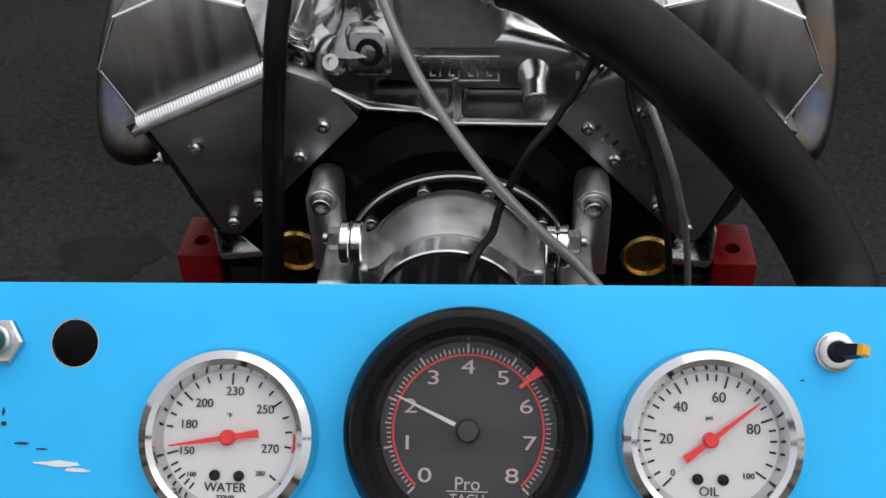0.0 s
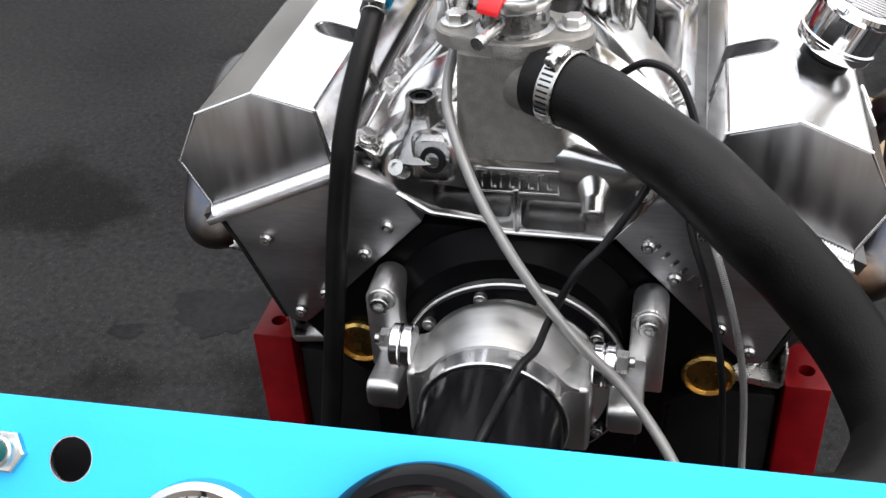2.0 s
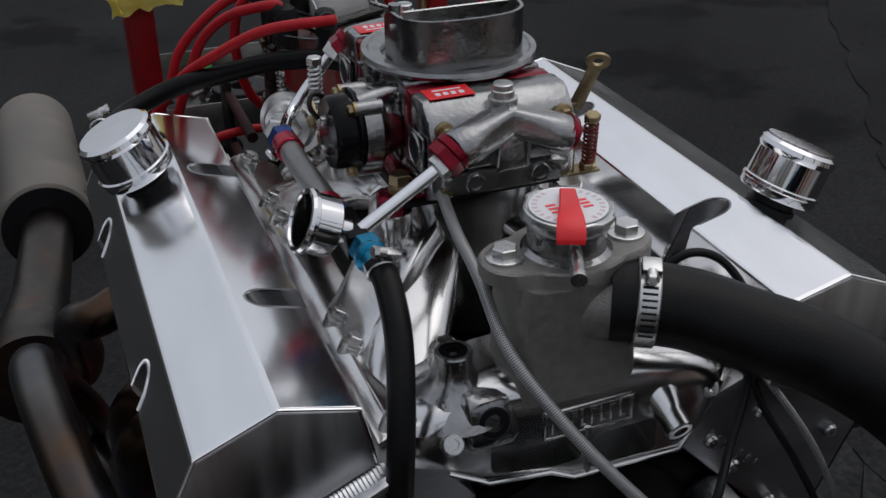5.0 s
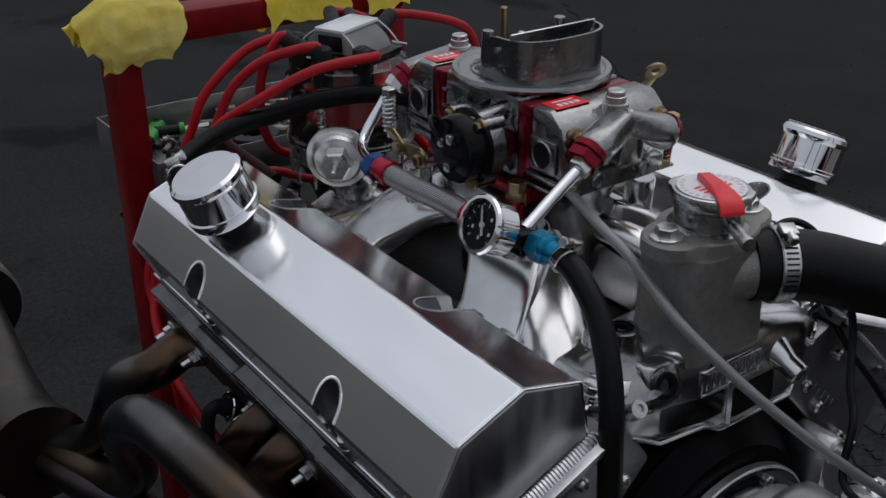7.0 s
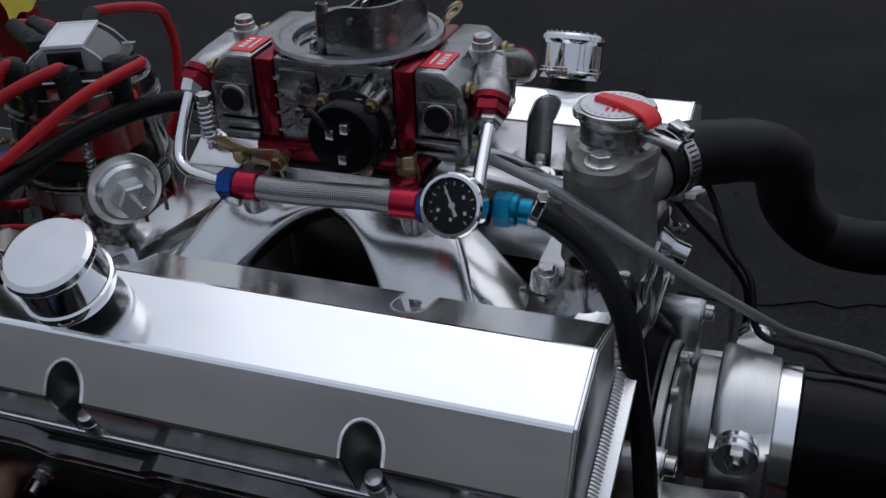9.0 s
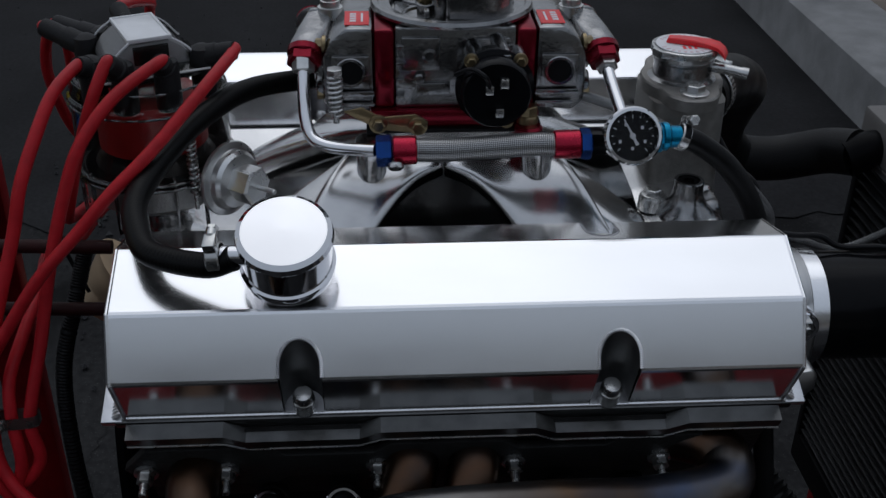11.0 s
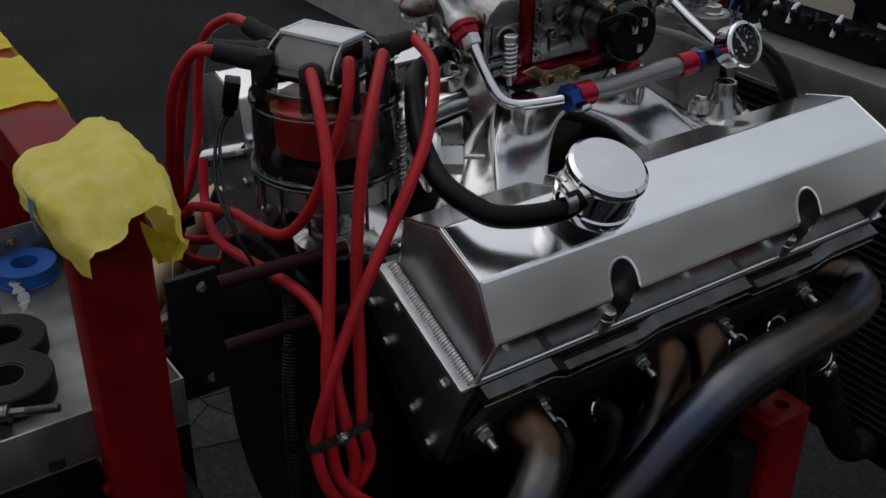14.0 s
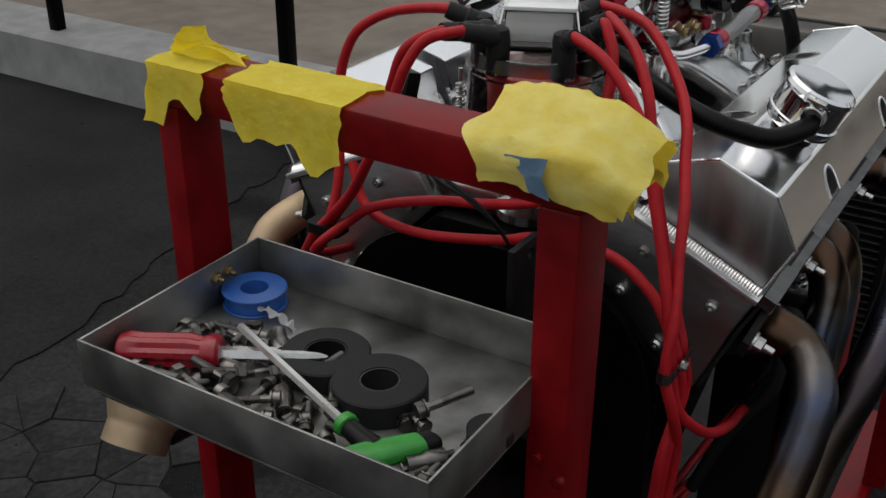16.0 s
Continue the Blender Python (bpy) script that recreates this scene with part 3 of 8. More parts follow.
DARKWALL = material("unseen_wall_grey", (0.26, 0.26, 0.25), 0.9, 0.0, 0.35, 2.0, 30, 0.3, 20, blotch=0.5, ior=1.2)
build_far_wall()


def build_cracked_plates():
    """Crazed asphalt: many flat plates with open joints between them."""
    rng = random.Random(15)
    for p, poly in cells(0.78, 1.50, -0.34, 0.34, 0.105, rng):
        if p.x > 1.25 + 0.35 * math.sin(p.y * 3.0) or rng.random() < 0.06:
            continue
        bm = bmesh.new()
        h = 0.0035 + rng.uniform(-0.0012, 0.0012)
        low, top = [], []
        for q in poly:
            e = q - p
            w = p + e * (1 - 0.0012 / max(e.length, 0.01))
            low.append(bm.verts.new((w.x - p.x, w.y - p.y, 0.0)))
            w = p + e * (1 - 0.0030 / max(e.length, 0.01))
            top.append(bm.verts.new((w.x - p.x, w.y - p.y, h + rng.uniform(-0.0006, 0.0006))))
        ring_faces(bm, [low, top], True, False)
        bm.faces.new(top)
        bmesh.ops.recalc_face_normals(bm, faces=bm.faces)
        me = bpy.data.meshes.new("asphalt_plate")
        bm.to_mesh(me)
        bm.free()
        me.materials.append(PAVER)
        ob = new("asphalt_plate", me)
        ob.parent = ground
        ob.location = (p.x, p.y, 0.0005)


build_cracked_plates()


STAIN = material("oil_soaked_asphalt", (0.007, 0.0072, 0.008), 0.75, 0.0, 0.4, 60, 400, 0.35, 420, second=(0.013, 0.013, 0.0135), ior=1.2)


def floor_mark(name, bm, mat):
    bmesh.ops.recalc_face_normals(bm, faces=bm.faces)
    me = bpy.data.meshes.new(name)
    bm.to_mesh(me)
    bm.free()
    me.materials.append(mat)
    ob = new(name, me)
    ob.parent = ground


def oil_stains():
    """Old oil and water stains with ragged edges."""
    rng = random.Random(8)
    for x, y, rx, ry in ((-0.700, 0.585, 0.085, 0.080), (-0.86, 0.50, 0.03, 0.025), (-0.69, 1.02, 0.045, 0.030), (-1.00, 1.80, 0.11, 0.035), (-1.09, 1.69, 0.06, 0.03), (1.14, 3.1, 0.10, 0.12)):
        bm = bmesh.new()
        ph = [rng.uniform(0, 6.28) for _ in range(4)]
        ring = []
        for i in range(72):
            a = 2 * math.pi * i / 72
            k = 1 + 0.16 * math.sin(2 * a + ph[0]) + 0.13 * math.sin(3 * a + ph[1]) + 0.09 * math.sin(7 * a + ph[2]) + 0.05 * math.sin(17 * a + ph[3]) + rng.uniform(-0.03, 0.03)
            ring.append(bm.verts.new((x + math.cos(a) * rx * k, y + math.sin(a) * ry * k, 0.0011)))
        bm.faces.new(ring)
        floor_mark("oil_stain", bm, STAIN)


def ground_cracks():
    """Thin zigzag cracks in the asphalt."""
    rng = random.Random(12)
    for line in (((0.46, 0.50), (0.529, 0.523), (0.588, 0.557), (0.647, 0.584), (0.687, 0.574), (0.737, 0.565), (0.81, 0.585), (0.90, 0.57)), ((1.00, 1.27), (1.064, 1.277), (1.116, 1.279), (1.166, 1.284), (1.25, 1.27)),
                 ((0.647, 0.584), (0.66, 0.65), (0.655, 0.72), (0.69, 0.80))):
        bm = bmesh.new()
        pts = []
        for a, b in zip(line, line[1:]):
            a, b = Vector(a), Vector(b)
            n = max(2, int((b - a).length / 0.009))
            side = Vector((a.y - b.y, b.x - a.x)).normalized()
            pts += [a.lerp(b, i / n) + side * rng.uniform(-0.0042, 0.0042) for i in range(n)]
        prev = None
        for i, p in enumerate(pts):
            w = rng.uniform(0.0006, 0.0021) * min(1, 6 * i / len(pts), 6 * (len(pts) - 1 - i) / len(pts))
            now = [bm.verts.new((p.x, p.y - w, 0.0016)), bm.verts.new((p.x, p.y + w, 0.0016))]
            if prev:
                bm.faces.new((prev[0], now[0], now[1], prev[1]))
            prev = now
        floor_mark("crack", bm, STAIN)


oil_stains()
ground_cracks()


def leaf_scrap(x, y, r, turn):
    bm = bmesh.new()
    rng = random.Random(int(x * 100))
    mid = bm.verts.new((x, y, 0.006))
    rim = [bm.verts.new((x + math.cos(a + turn) * r * k, y + math.sin(a + turn) * r * k * 0.7, 0.003 + rng.uniform(0, 0.010))) for a, k in ((0, 1), (0.7, 0.5), (1.5, 0.8), (2.3, 0.45), (3.2, 0.9), (4.2, 0.5), (5.3, 0.6))]
    for i in range(7):
        bm.faces.new((mid, rim[i], rim[(i + 1) % 7]))
    bmesh.ops.solidify(bm, geom=bm.faces[:], thickness=0.001)
    alone("leaf_scrap", bm, SCRAP, "small pale dry leaf lying on the asphalt", "leaf", "dry leaves")


SCRAP = material("dry_leaf", (0.45, 0.43, 0.40), 0.7, 0.0, 0.2, 60)
leaf_scrap(1.237, 1.70, 0.022, 0.4)
leaf_scrap(1.163, 1.753, 0.008, 1.4)

# ---- the engine: a V8, crankshaft along y, front towards -y ----
TILT_T = (0.92, 0.39)


def bank(s, lat, along, y):
    """A place on a valve cover: lat towards the valley, along square to its rail; s = -1 or 1 is the bank."""
    x = -0.2205 + 0.92 * lat - 0.39 * along
    return Vector(((x if s < 0 else -x) + 0.003, y, 0.9095 + 0.39 * lat + 0.92 * along))


def bank_dir(s, lat, along, y=0.0):
    x = 0.92 * lat - 0.39 * along
    return Vector((x if s < 0 else -x, y, 0.39 * lat + 0.92 * along)).normalized()


COVER = [(-0.060, -0.082), (-0.063, -0.031), (-0.027, 0.0), (0.027, 0.0), (0.066, -0.030), (0.056, -0.079)]
Y0, Y1 = -0.236, 0.234


def valve_cover(s):
    side = "welded sheet aluminium valve cover with bolt pockets"
    t = thing("valve_cover", bank(s, 0, -0.083, 0), "brushed " + side, "valve cover", "valve covers")
    bm = bmesh.new()
    prism(bm, [bank(s, a, b, Y0) for a, b in COVER], (0, Y1 - Y0, 0), 0.0022)
    cutter = bmesh.new()
    pockets = [(-0.0555, -0.108, 0.0145), (-0.0555, 0.108, 0.0145), (0.0465, -0.108, 0.0120), (0.0465, 0.108, 0.0120)]
    for lat, y, r in pockets:
        k = -1 if lat < 0 else 1
        outl = [(lat + k * 0.06, y + r), (lat + k * 0.06, y - r)] + [(lat - k * math.sin(math.pi * i / 24) * r, y - math.cos(math.pi * i / 24) * r) for i in range(25)]
        prism(cutter, [bank(s, la, -0.1, yy) for la, yy in outl], bank_dir(s, 0, 1) * 0.13)
    bmesh.ops.recalc_face_normals(cutter, faces=cutter.faces)
    shell = part("shell", cut(bm, cutter), SHEET, t, angle=0.15)
    rail = bmesh.new()
    prism(rail, [bank(s, a, b, Y0 - 0.006) for a, b in ((-0.063, -0.0821), (0.070, -0.079), (0.070, -0.0865), (-0.063, -0.0896))], (0, Y1 - Y0 + 0.012, 0), 0.001)
    part("gasket_rail", rail, DARKPLATE, t, "thick bright flange with a weld along it")
    up = bank_dir(s, 0, 1)
    for y, out in ((Y0, -1), (Y1, 1)):
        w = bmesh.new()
        # brushed plate, darker than the shell to hold its dark reflection
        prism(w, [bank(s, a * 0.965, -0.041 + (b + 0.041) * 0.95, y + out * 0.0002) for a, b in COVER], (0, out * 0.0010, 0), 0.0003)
        part("end_plate", w, ENDPLATE, t, "brushed end plate with its dark reflection in the grey")
        w = bmesh.new()
        bead(w, bank(s, -0.060, -0.0795, y + out * 0.0050), bank(s, 0.060, -0.0768, y + out * 0.0050), 0.0052, Vector((0, out, 0)) + up, 0.0027, 0.30)
        part("weld_bead", w, WELD, t, "bright rippled weld bead", kind="stuff")
        for k, (a, b) in enumerate(zip(COVER, COVER[1:])):
            w = bmesh.new()
            if k == 0:
                o = (bank_dir(s, (a[0] + b[0]) / 2, 0.03) + Vector((0, out, 0)))
                bead(w, bank(s, *a, y + out * -0.0012), bank(s, *b, y + out * -0.0012), 0.0021, o, 0.0024)
                part("weld_bead", w, WELD, t, kind="stuff")
            else:
                p, q = bank(s, a[0] * 0.99, a[1] - 0.0010, y + out * -0.0008), bank(s, b[0] * 0.99, b[1] - 0.0010, y + out * -0.0008)
                tube(w, [p, (p + q) / 2, q], 0.0015, 10, 2)
                part("ground_edge", w, SHEET, t, "edge weld ground smooth")
        w = bmesh.new()
        lo_y, hi_y = sorted((y + out * 0.0008, y + out * 0.0155))
        prism(w, [bank(s, a, b, lo_y) for a, b in ((-0.0625, -0.0812), (0.0640, -0.0782), (0.0640, -0.0835), (-0.0625, -0.0866))], (0, hi_y - lo_y, 0), 0.0008)
        part("end_flange", w, WELD, t, "bright flange under the end weld")
    for lat, out in ((-0.0605, -1), (0.057, 1)):
        w = bmesh.new()
        bead(w, bank(s, lat, -0.081, Y0), bank(s, lat, -0.081, Y1), 0.0016, bank_dir(s, out, 0.6), 0.003)
        part("weld_bead", w, SHEET, t, kind="stuff")
    def skin(la):
        """The height of the cover's skin at a place across it."""
        if la < -0.027:
            return -0.031 * (-0.027 - la) / 0.036
        return 0.0 if la < 0.027 else -0.030 * (la - 0.027) / 0.039

    for lat, y, r in pockets:
        k = -1 if lat < 0 else 1
        side = [lat + k * f * ((0.0625 if k < 0 else 0.0640) - abs(lat)) for f in (0.86, 0.58, 0.30)]
        pts = [bank(s, la, skin(la), y - r) for la in side]
        for i in range(17):
            a = math.pi * i / 16
            la = lat - k * math.sin(a) * r
            pts.append(bank(s, la, skin(la), y - math.cos(a) * r))
        pts += [bank(s, la, skin(la), y + r) for la in reversed(side)]
        w = bmesh.new()
        arc_bead(w, pts, 0.0015 if k < 0 else 0.0009, bank_dir(s, k * 0.5, 0.9))
        part("weld_bead", w, WELD if k < 0 else PLATE, t, kind="stuff")
        # liner over the cut wall; the pocket's shade is put into its colour
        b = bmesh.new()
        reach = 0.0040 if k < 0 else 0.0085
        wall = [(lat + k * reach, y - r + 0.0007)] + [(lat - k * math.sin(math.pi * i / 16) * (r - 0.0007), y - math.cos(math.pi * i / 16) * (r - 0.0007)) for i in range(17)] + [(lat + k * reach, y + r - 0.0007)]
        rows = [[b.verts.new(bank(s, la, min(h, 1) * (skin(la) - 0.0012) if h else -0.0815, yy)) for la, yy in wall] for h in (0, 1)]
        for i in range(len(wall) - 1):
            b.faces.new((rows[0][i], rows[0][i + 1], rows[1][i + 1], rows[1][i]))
        part("pocket_wall", b, POCKET if k < 0 else PLATE, t, "dull liner of the bolt pocket with its shade in the colour")
        b = bmesh.new()
        at = lat + k * 0.0005
        cyl(b, bank(s, at, -0.0805, y), bank(s, at, -0.066, y), 0.0078, ch=0.001)
        lathe(b, bank(s, at, -0.066, y), bank_dir(s, 0, 1), [(0.0072, 0), (0.0072, 0.004), (0.0060, 0.0066), (0.0030, 0.0074), (0.0002, 0.0074)], 18)
        part("bolt", b, STEEL, t)
    return t


def breather(s, y, spout, wide):
    c = bank(s, 0, 0.0, y)
    d = bank_dir(s, 0, 1)
    t = thing("breather", c, "mirror-chromed push-in breather on the valve cover" + (" with a hose spout" if spout else ""), "breather", "breathers")
    b = bmesh.new()
    lathe(b, c - d * 0.003, d, [(0.0195, 0), (0.0195, 0.005), (0.0170, 0.006), (0.0165, 0.014)], 28)
    part("grommet", b, RUBBER, t, "black rubber grommet")
    b = bmesh.new()
    shape = [(0.018, 0), (0.0325, 0.001), (0.0335, 0.003), (0.0335, 0.008), (0.0345, 0.009), (0.0345, 0.0115),
             (0.0325, 0.0125), (0.0322, 0.036), (0.0335, 0.038), (0.0345, 0.0405), (0.0335, 0.0445), (0.030, 0.047), (0.0, 0.048)]
    lathe(b, c + d * 0.0095, d, [(r * wide, h * 0.906) for r, h in shape], 48)
    part("cap", b, CHROME, t, angle=0.5)
    if not spout:
        b = bmesh.new()
        u, v = axes(d)
        for i in range(9):
            q = (i - 4) * 0.0056
            h = math.sqrt(max(0.0255 ** 2 - q * q, 0))
            block(b, (-0.0011, -h, 0), (0.0011, h, 0.0012), 0.0004, frame_of(c + d * 0.0525 + u * q, u, v))
        part("top_rib", b, CHROME, t, kind="stuff")
    return t


def head(s):
    t = thing("cylinder_head", (s * 0.16, 0, 0.70), "grey machined aluminium cylinder head under the valve cover", "cylinder head", "cylinder heads")
    f = (lambda x, z: Vector(((x if s < 0 else -x) + 0.003, 0, z)))
    outl = [(-0.2465, 0.812), (-0.137, 0.8595), (-0.094, 0.843), (-0.072, 0.813), (-0.181, 0.698), (-0.197, 0.699), (-0.226, 0.770)]
    b = bmesh.new()
    prism(b, [f(*p) + Vector((0, -0.234, 0)) for p in outl], (0, 0.468, 0), 0.004)
    part("casting", b, PLATE, t)
    # thin near-black sheet: the shadow on the exhaust side is in its colour
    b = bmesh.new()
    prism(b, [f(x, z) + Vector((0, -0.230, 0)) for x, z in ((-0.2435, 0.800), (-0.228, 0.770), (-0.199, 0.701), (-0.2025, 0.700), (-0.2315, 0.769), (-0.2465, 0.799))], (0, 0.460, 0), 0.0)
    part("exhaust_face", b, SHADEDMETAL, t, "near-black exhaust side with its shadow in the colour")
    for yy, out in ((-0.2345, -1), (0.2345, 1)):
        for x, z in ((-0.205, 0.786), (-0.184, 0.7135), (-0.140, 0.822), (-0.122, 0.779), (-0.101, 0.807), (-0.160, 0.734)):
            b = bmesh.new()
            lathe(b, f(x, z) + Vector((0, yy, 0)), (0, out, 0), [(0.0055, -0.001), (0.0055, 0.003), (0.004, 0.005), (0.002, 0.005), (0.0018, 0.002), (0.0002, 0.002)], 14)
            part("plug_screw", b, STEEL, t)
    # a stepped gasket and port flange along the exhaust side
    low, high = 0.0, 0.009
    ys = [-0.232, -0.165, -0.150, -0.070, -0.055, 0.055, 0.070, 0.150, 0.165, 0.232]
    hs = [low, low, high, high, low, low, high, high, low, low]
    e = (f(-0.2285, 0.764) - f(-0.2475, 0.806)).normalized()
    o = Vector((e.z, 0, -e.x)) * (1 if s < 0 else 1)
    if o.x * s < 0:
        o = -o
    p0 = f(-0.2465, 0.808)
    for i in range(len(ys) - 1):
        a = [p0 + e * hs[i] + Vector((0, ys[i], 0)), p0 + e * hs[i + 1] + Vector((0, ys[i + 1], 0)),
             p0 + e * (hs[i + 1] + 0.011) + Vector((0, ys[i + 1], 0)), p0 + e * (hs[i] + 0.011) + Vector((0, ys[i], 0))]
        b = bmesh.new()
        prism(b, a, o * 0.012)
        part("ledge_step", b, DARKPLATE, t, "machined ledge with stepped edge")
        # thin steel tube added to draw the highlight along the ledge's edge
        b = bmesh.new()
        tube(b, [a[3] + o * 0.0118, a[2] + o * 0.0118], 0.0010, 8, 1, False)
        part("ledge_edge", b, STEEL, t, "thin bright tube drawing the ledge's edge highlight")
    letter = bmesh.new()
    if s > 0:
        for i in range(7):
            q = f(-0.094, 0.806) + (f(-0.140, 0.764) - f(-0.094, 0.806)) * (i / 6.5) + Vector((0, -0.2347, 0))
            dirn = (f(-0.140, 0.764) - f(-0.094, 0.806)).normalized()
            nor = Vector((dirn.z, 0, -dirn.x))
            block(letter, (-0.0017, -0.004, 0), (0.0017, 0.004, 0.0006), 0.0002, frame_of(q - nor * 0.009, dirn, Vector((0, -1, 0)).cross(dirn)))
        part("stamped_mark", letter, STEEL, t, "stamped marks that cannot be read")
    return t


def engine_block():
    t = thing("engine_block", (0, 0, 0.36), "gloss black painted iron V8 engine block with oil pan", "engine block")
    b = bmesh.new()
    prism(b, [(x, -0.228, z) for x, z in ((-0.186, 0.697), (-0.072, 0.808), (0.072, 0.808), (0.186, 0.697), (0.150, 0.655), (0.128, 0.640), (0.128, 0.545), (-0.128, 0.545), (-0.128, 0.640), (-0.150, 0.655))], (0, 0.470, 0), 0.005)
    part("crankcase", b, BLACKPAINT, t)
    b = bmesh.new()
    loft(b, [((0, 0.01, 0.545), (0.118, 0, 0), (0, 0.225, 0), 8), ((0, 0.01, 0.50), (0.115, 0, 0), (0, 0.222, 0), 8), ((0, 0.05, 0.42), (0.105, 0, 0), (0, 0.17, 0), 6), ((0, 0.06, 0.385), (0.10, 0, 0), (0, 0.15, 0), 6)], 40)
    part("oil_pan", b, BLACKPAINT, t)
    b = bmesh.new()
    lathe(b, (0, -0.226, 0.70), (0, -1, 0), [(0.112, 0), (0.112, 0.004), (0.106, 0.010), (0.098, 0.020), (0.095, 0.024), (0.090, 0.025), (0.02, 0.025)], 48)
    prism(b, [(x, -0.226, z) for x, z in ((-0.11, 0.70), (0.11, 0.70), (0.105, 0.60), (0.07, 0.545), (-0.07, 0.545), (-0.105, 0.60))], (0, -0.014, 0), 0.004)
    part("timing_cover", b, BLACKPAINT, t, "gloss black timing cover")
    b = bmesh.new()
    for x0, z0, x1, z1 in ((-0.105, 0.765, -0.075, 0.745), (-0.075, 0.745, -0.045, 0.775), (-0.045, 0.775, -0.03, 0.79), (0.105, 0.765, 0.08, 0.748), (0.02, 0.775, 0.055, 0.785)):
        tube(b, [(x0, -0.229, z0), ((x0 + x1) / 2, -0.231, (z0 + z1) / 2), (x1, -0.229, z1)], 0.0045, 8, 4)
    part("cast_rib", b, BLACKPAINT, t, kind="stuff")
    for sx in (-1, 1):
        b = bmesh.new()
        lathe(b, (sx * 0.146 + 0.013, -0.2285, 0.681), (0, -1, 0), [(0.0215, 0), (0.0215, 0.004), (0.019, 0.006), (0.0175, 0.002), (0.0002, 0.0015)], 28)
        part("core_plug", b, BRASS, t, "dished brass core plug")
    b = bmesh.new()
    loft(b, [((0, 0.242, 0.62), (0.15, 0, 0), (0, 0, 0.17), 3), ((0, 0.262, 0.62), (0.17, 0, 0), (0, 0, 0.185), 3), ((0, 0.268, 0.62), (0.17, 0, 0), (0, 0, 0.185), 3)], 40)
    part("bell_plate", b, BLACKPAINT, t, "black rear plate")
    for y in (-0.165, -0.055, 0.055, 0.165):
        for sx in (-1, 1):
            b = bmesh.new()
            lathe(b, (sx * 0.1275, y, 0.60), (sx, 0, 0), [(0.021, 0), (0.021, 0.003), (0.018, 0.004), (0.017, 0.001), (0.0002, 0.001)], 24)
            part("core_plug", b, BLACKPAINT, t, "black core plug")
    return t


def water_pump():
    t = thing("water_pump", (0, -0.26, 0.60), "polished billet electric water pump with a black motor", "water pump")
    cz, rz = 0.729, 0.686
    b = bmesh.new()
    pipe_ring(b, (0.0045, -0.2535, rz), (0, -1, 0), 0.050, 0.0920, 0.008, 72, 0.002)
    part("mount_ring", b, BLACKGLOSS, t, "black bevelled ring")
    b = bmesh.new()
    pipe_ring(b, (0.0045, -0.2520, rz), (0, -1, 0), 0.0890, 0.0935, 0.008, 72, 0.0012)
    part("rim_ring", b, BILLET, t, "bright outer rim")
    b = bmesh.new()
    lathe(b, (0.0045, -0.2612, rz), (0, -1, 0), [(0.0780, 0), (0.0780, 0.002), (0.0670, 0.011), (0.05, 0.013)], 72)
    part("bevel_ring", b, BILLET, t, "bright bevelled inner ring")
    for a in (38, 73, 107, 143, 180, 0, 215, 325):
        b = bmesh.new()
        socket_head(b, (0.0045 + 0.0838 * math.cos(radians(a)), -0.2615, rz + 0.0838 * math.sin(radians(a))), (0, -1, 0), 0.0052, 0.006)
        part("cap_screw", b, STEEL, t)
    b = bmesh.new()
    lathe(b, (0.004, -0.298, cz), (0, -1, 0), [(0.02, -0.03), (0.044, -0.024), (0.050, -0.020), (0.050, 0.040), (0.02, 0.042)], 64)
    part("pump_neck", b, BILLET, t)
    b = bmesh.new()
    block(b, (-0.0630, -0.3402, 0.690), (0.0720, -0.2960, 0.7525), 0.004)
    lathe(b, (0.004, -0.2950, cz), (0, -1, 0), [(0.03, 0), (0.0600, 0), (0.0625, 0.002), (0.0625, 0.010), (0.0600, 0.028), (0.0568, 0.045), (0.03, 0.045)], 72)
    for sx in (-1, 1):
        fil = []
        for yy, r in ((-0.2965, 0.0622), (-0.318, 0.0606), (-0.3398, 0.0572)):
            hit_x = math.sqrt(r * r - 0.0235 ** 2)
            fil.append([b.verts.new((0.004 + sx * q, yy, z)) for q, z in ((hit_x - 0.010, 0.7500), (math.sqrt(r * r - 0.0335 ** 2) - 0.0005, cz + 0.0335), (hit_x - 0.0008, cz + 0.0270), (hit_x + 0.0042, cz + 0.0243), (hit_x + 0.0080, cz + 0.0234), (hit_x + 0.0080, 0.7500))])
        ring_faces(b, fil)
    part("pump_body", b, BILLET, t, "bright saddle-shaped billet body", angle=0.9)
    b = bmesh.new()
    lathe(b, (0.004, -0.3402, cz), (0, -1, 0), [(0.03, 0), (0.0545, 0), (0.0555, 0.001), (0.0555, 0.016), (0.0545, 0.017), (0.03, 0.017)], 64)
    part("front_ring", b, SHEET, t, "bright turned ring")
    b = bmesh.new()
    lathe(b, (0.004, -0.3574, cz), (0, -1, 0), [(0.03, 0), (0.0515, 0), (0.0525, 0.001), (0.0525, 0.088), (0.050, 0.0905), (0.03, 0.091), (0.0002, 0.091)], 64)
    part("motor", b, BLACKGLOSS, t, "gloss black motor housing")
    for sx in (-1, 1):
        def X(x):
            return 0.0055 + sx * x
        b = bmesh.new()
        outl = [(0.1170, 0.690), (0.1175, 0.745)] + [(0.1038 + 0.0138 * math.cos(radians(a)), 0.7580 + 0.0138 * math.sin(radians(a))) for a in range(0, 181, 15)] + [(0.0900, 0.745), (0.0890, 0.690)]
        prism(b, [(X(x), -0.232, z) for x, z in outl], (0, -0.036, 0), 0.0022)
        foot = part("mount_foot", b, WELD, t, "bright satin mounting foot")
        b = bmesh.new()
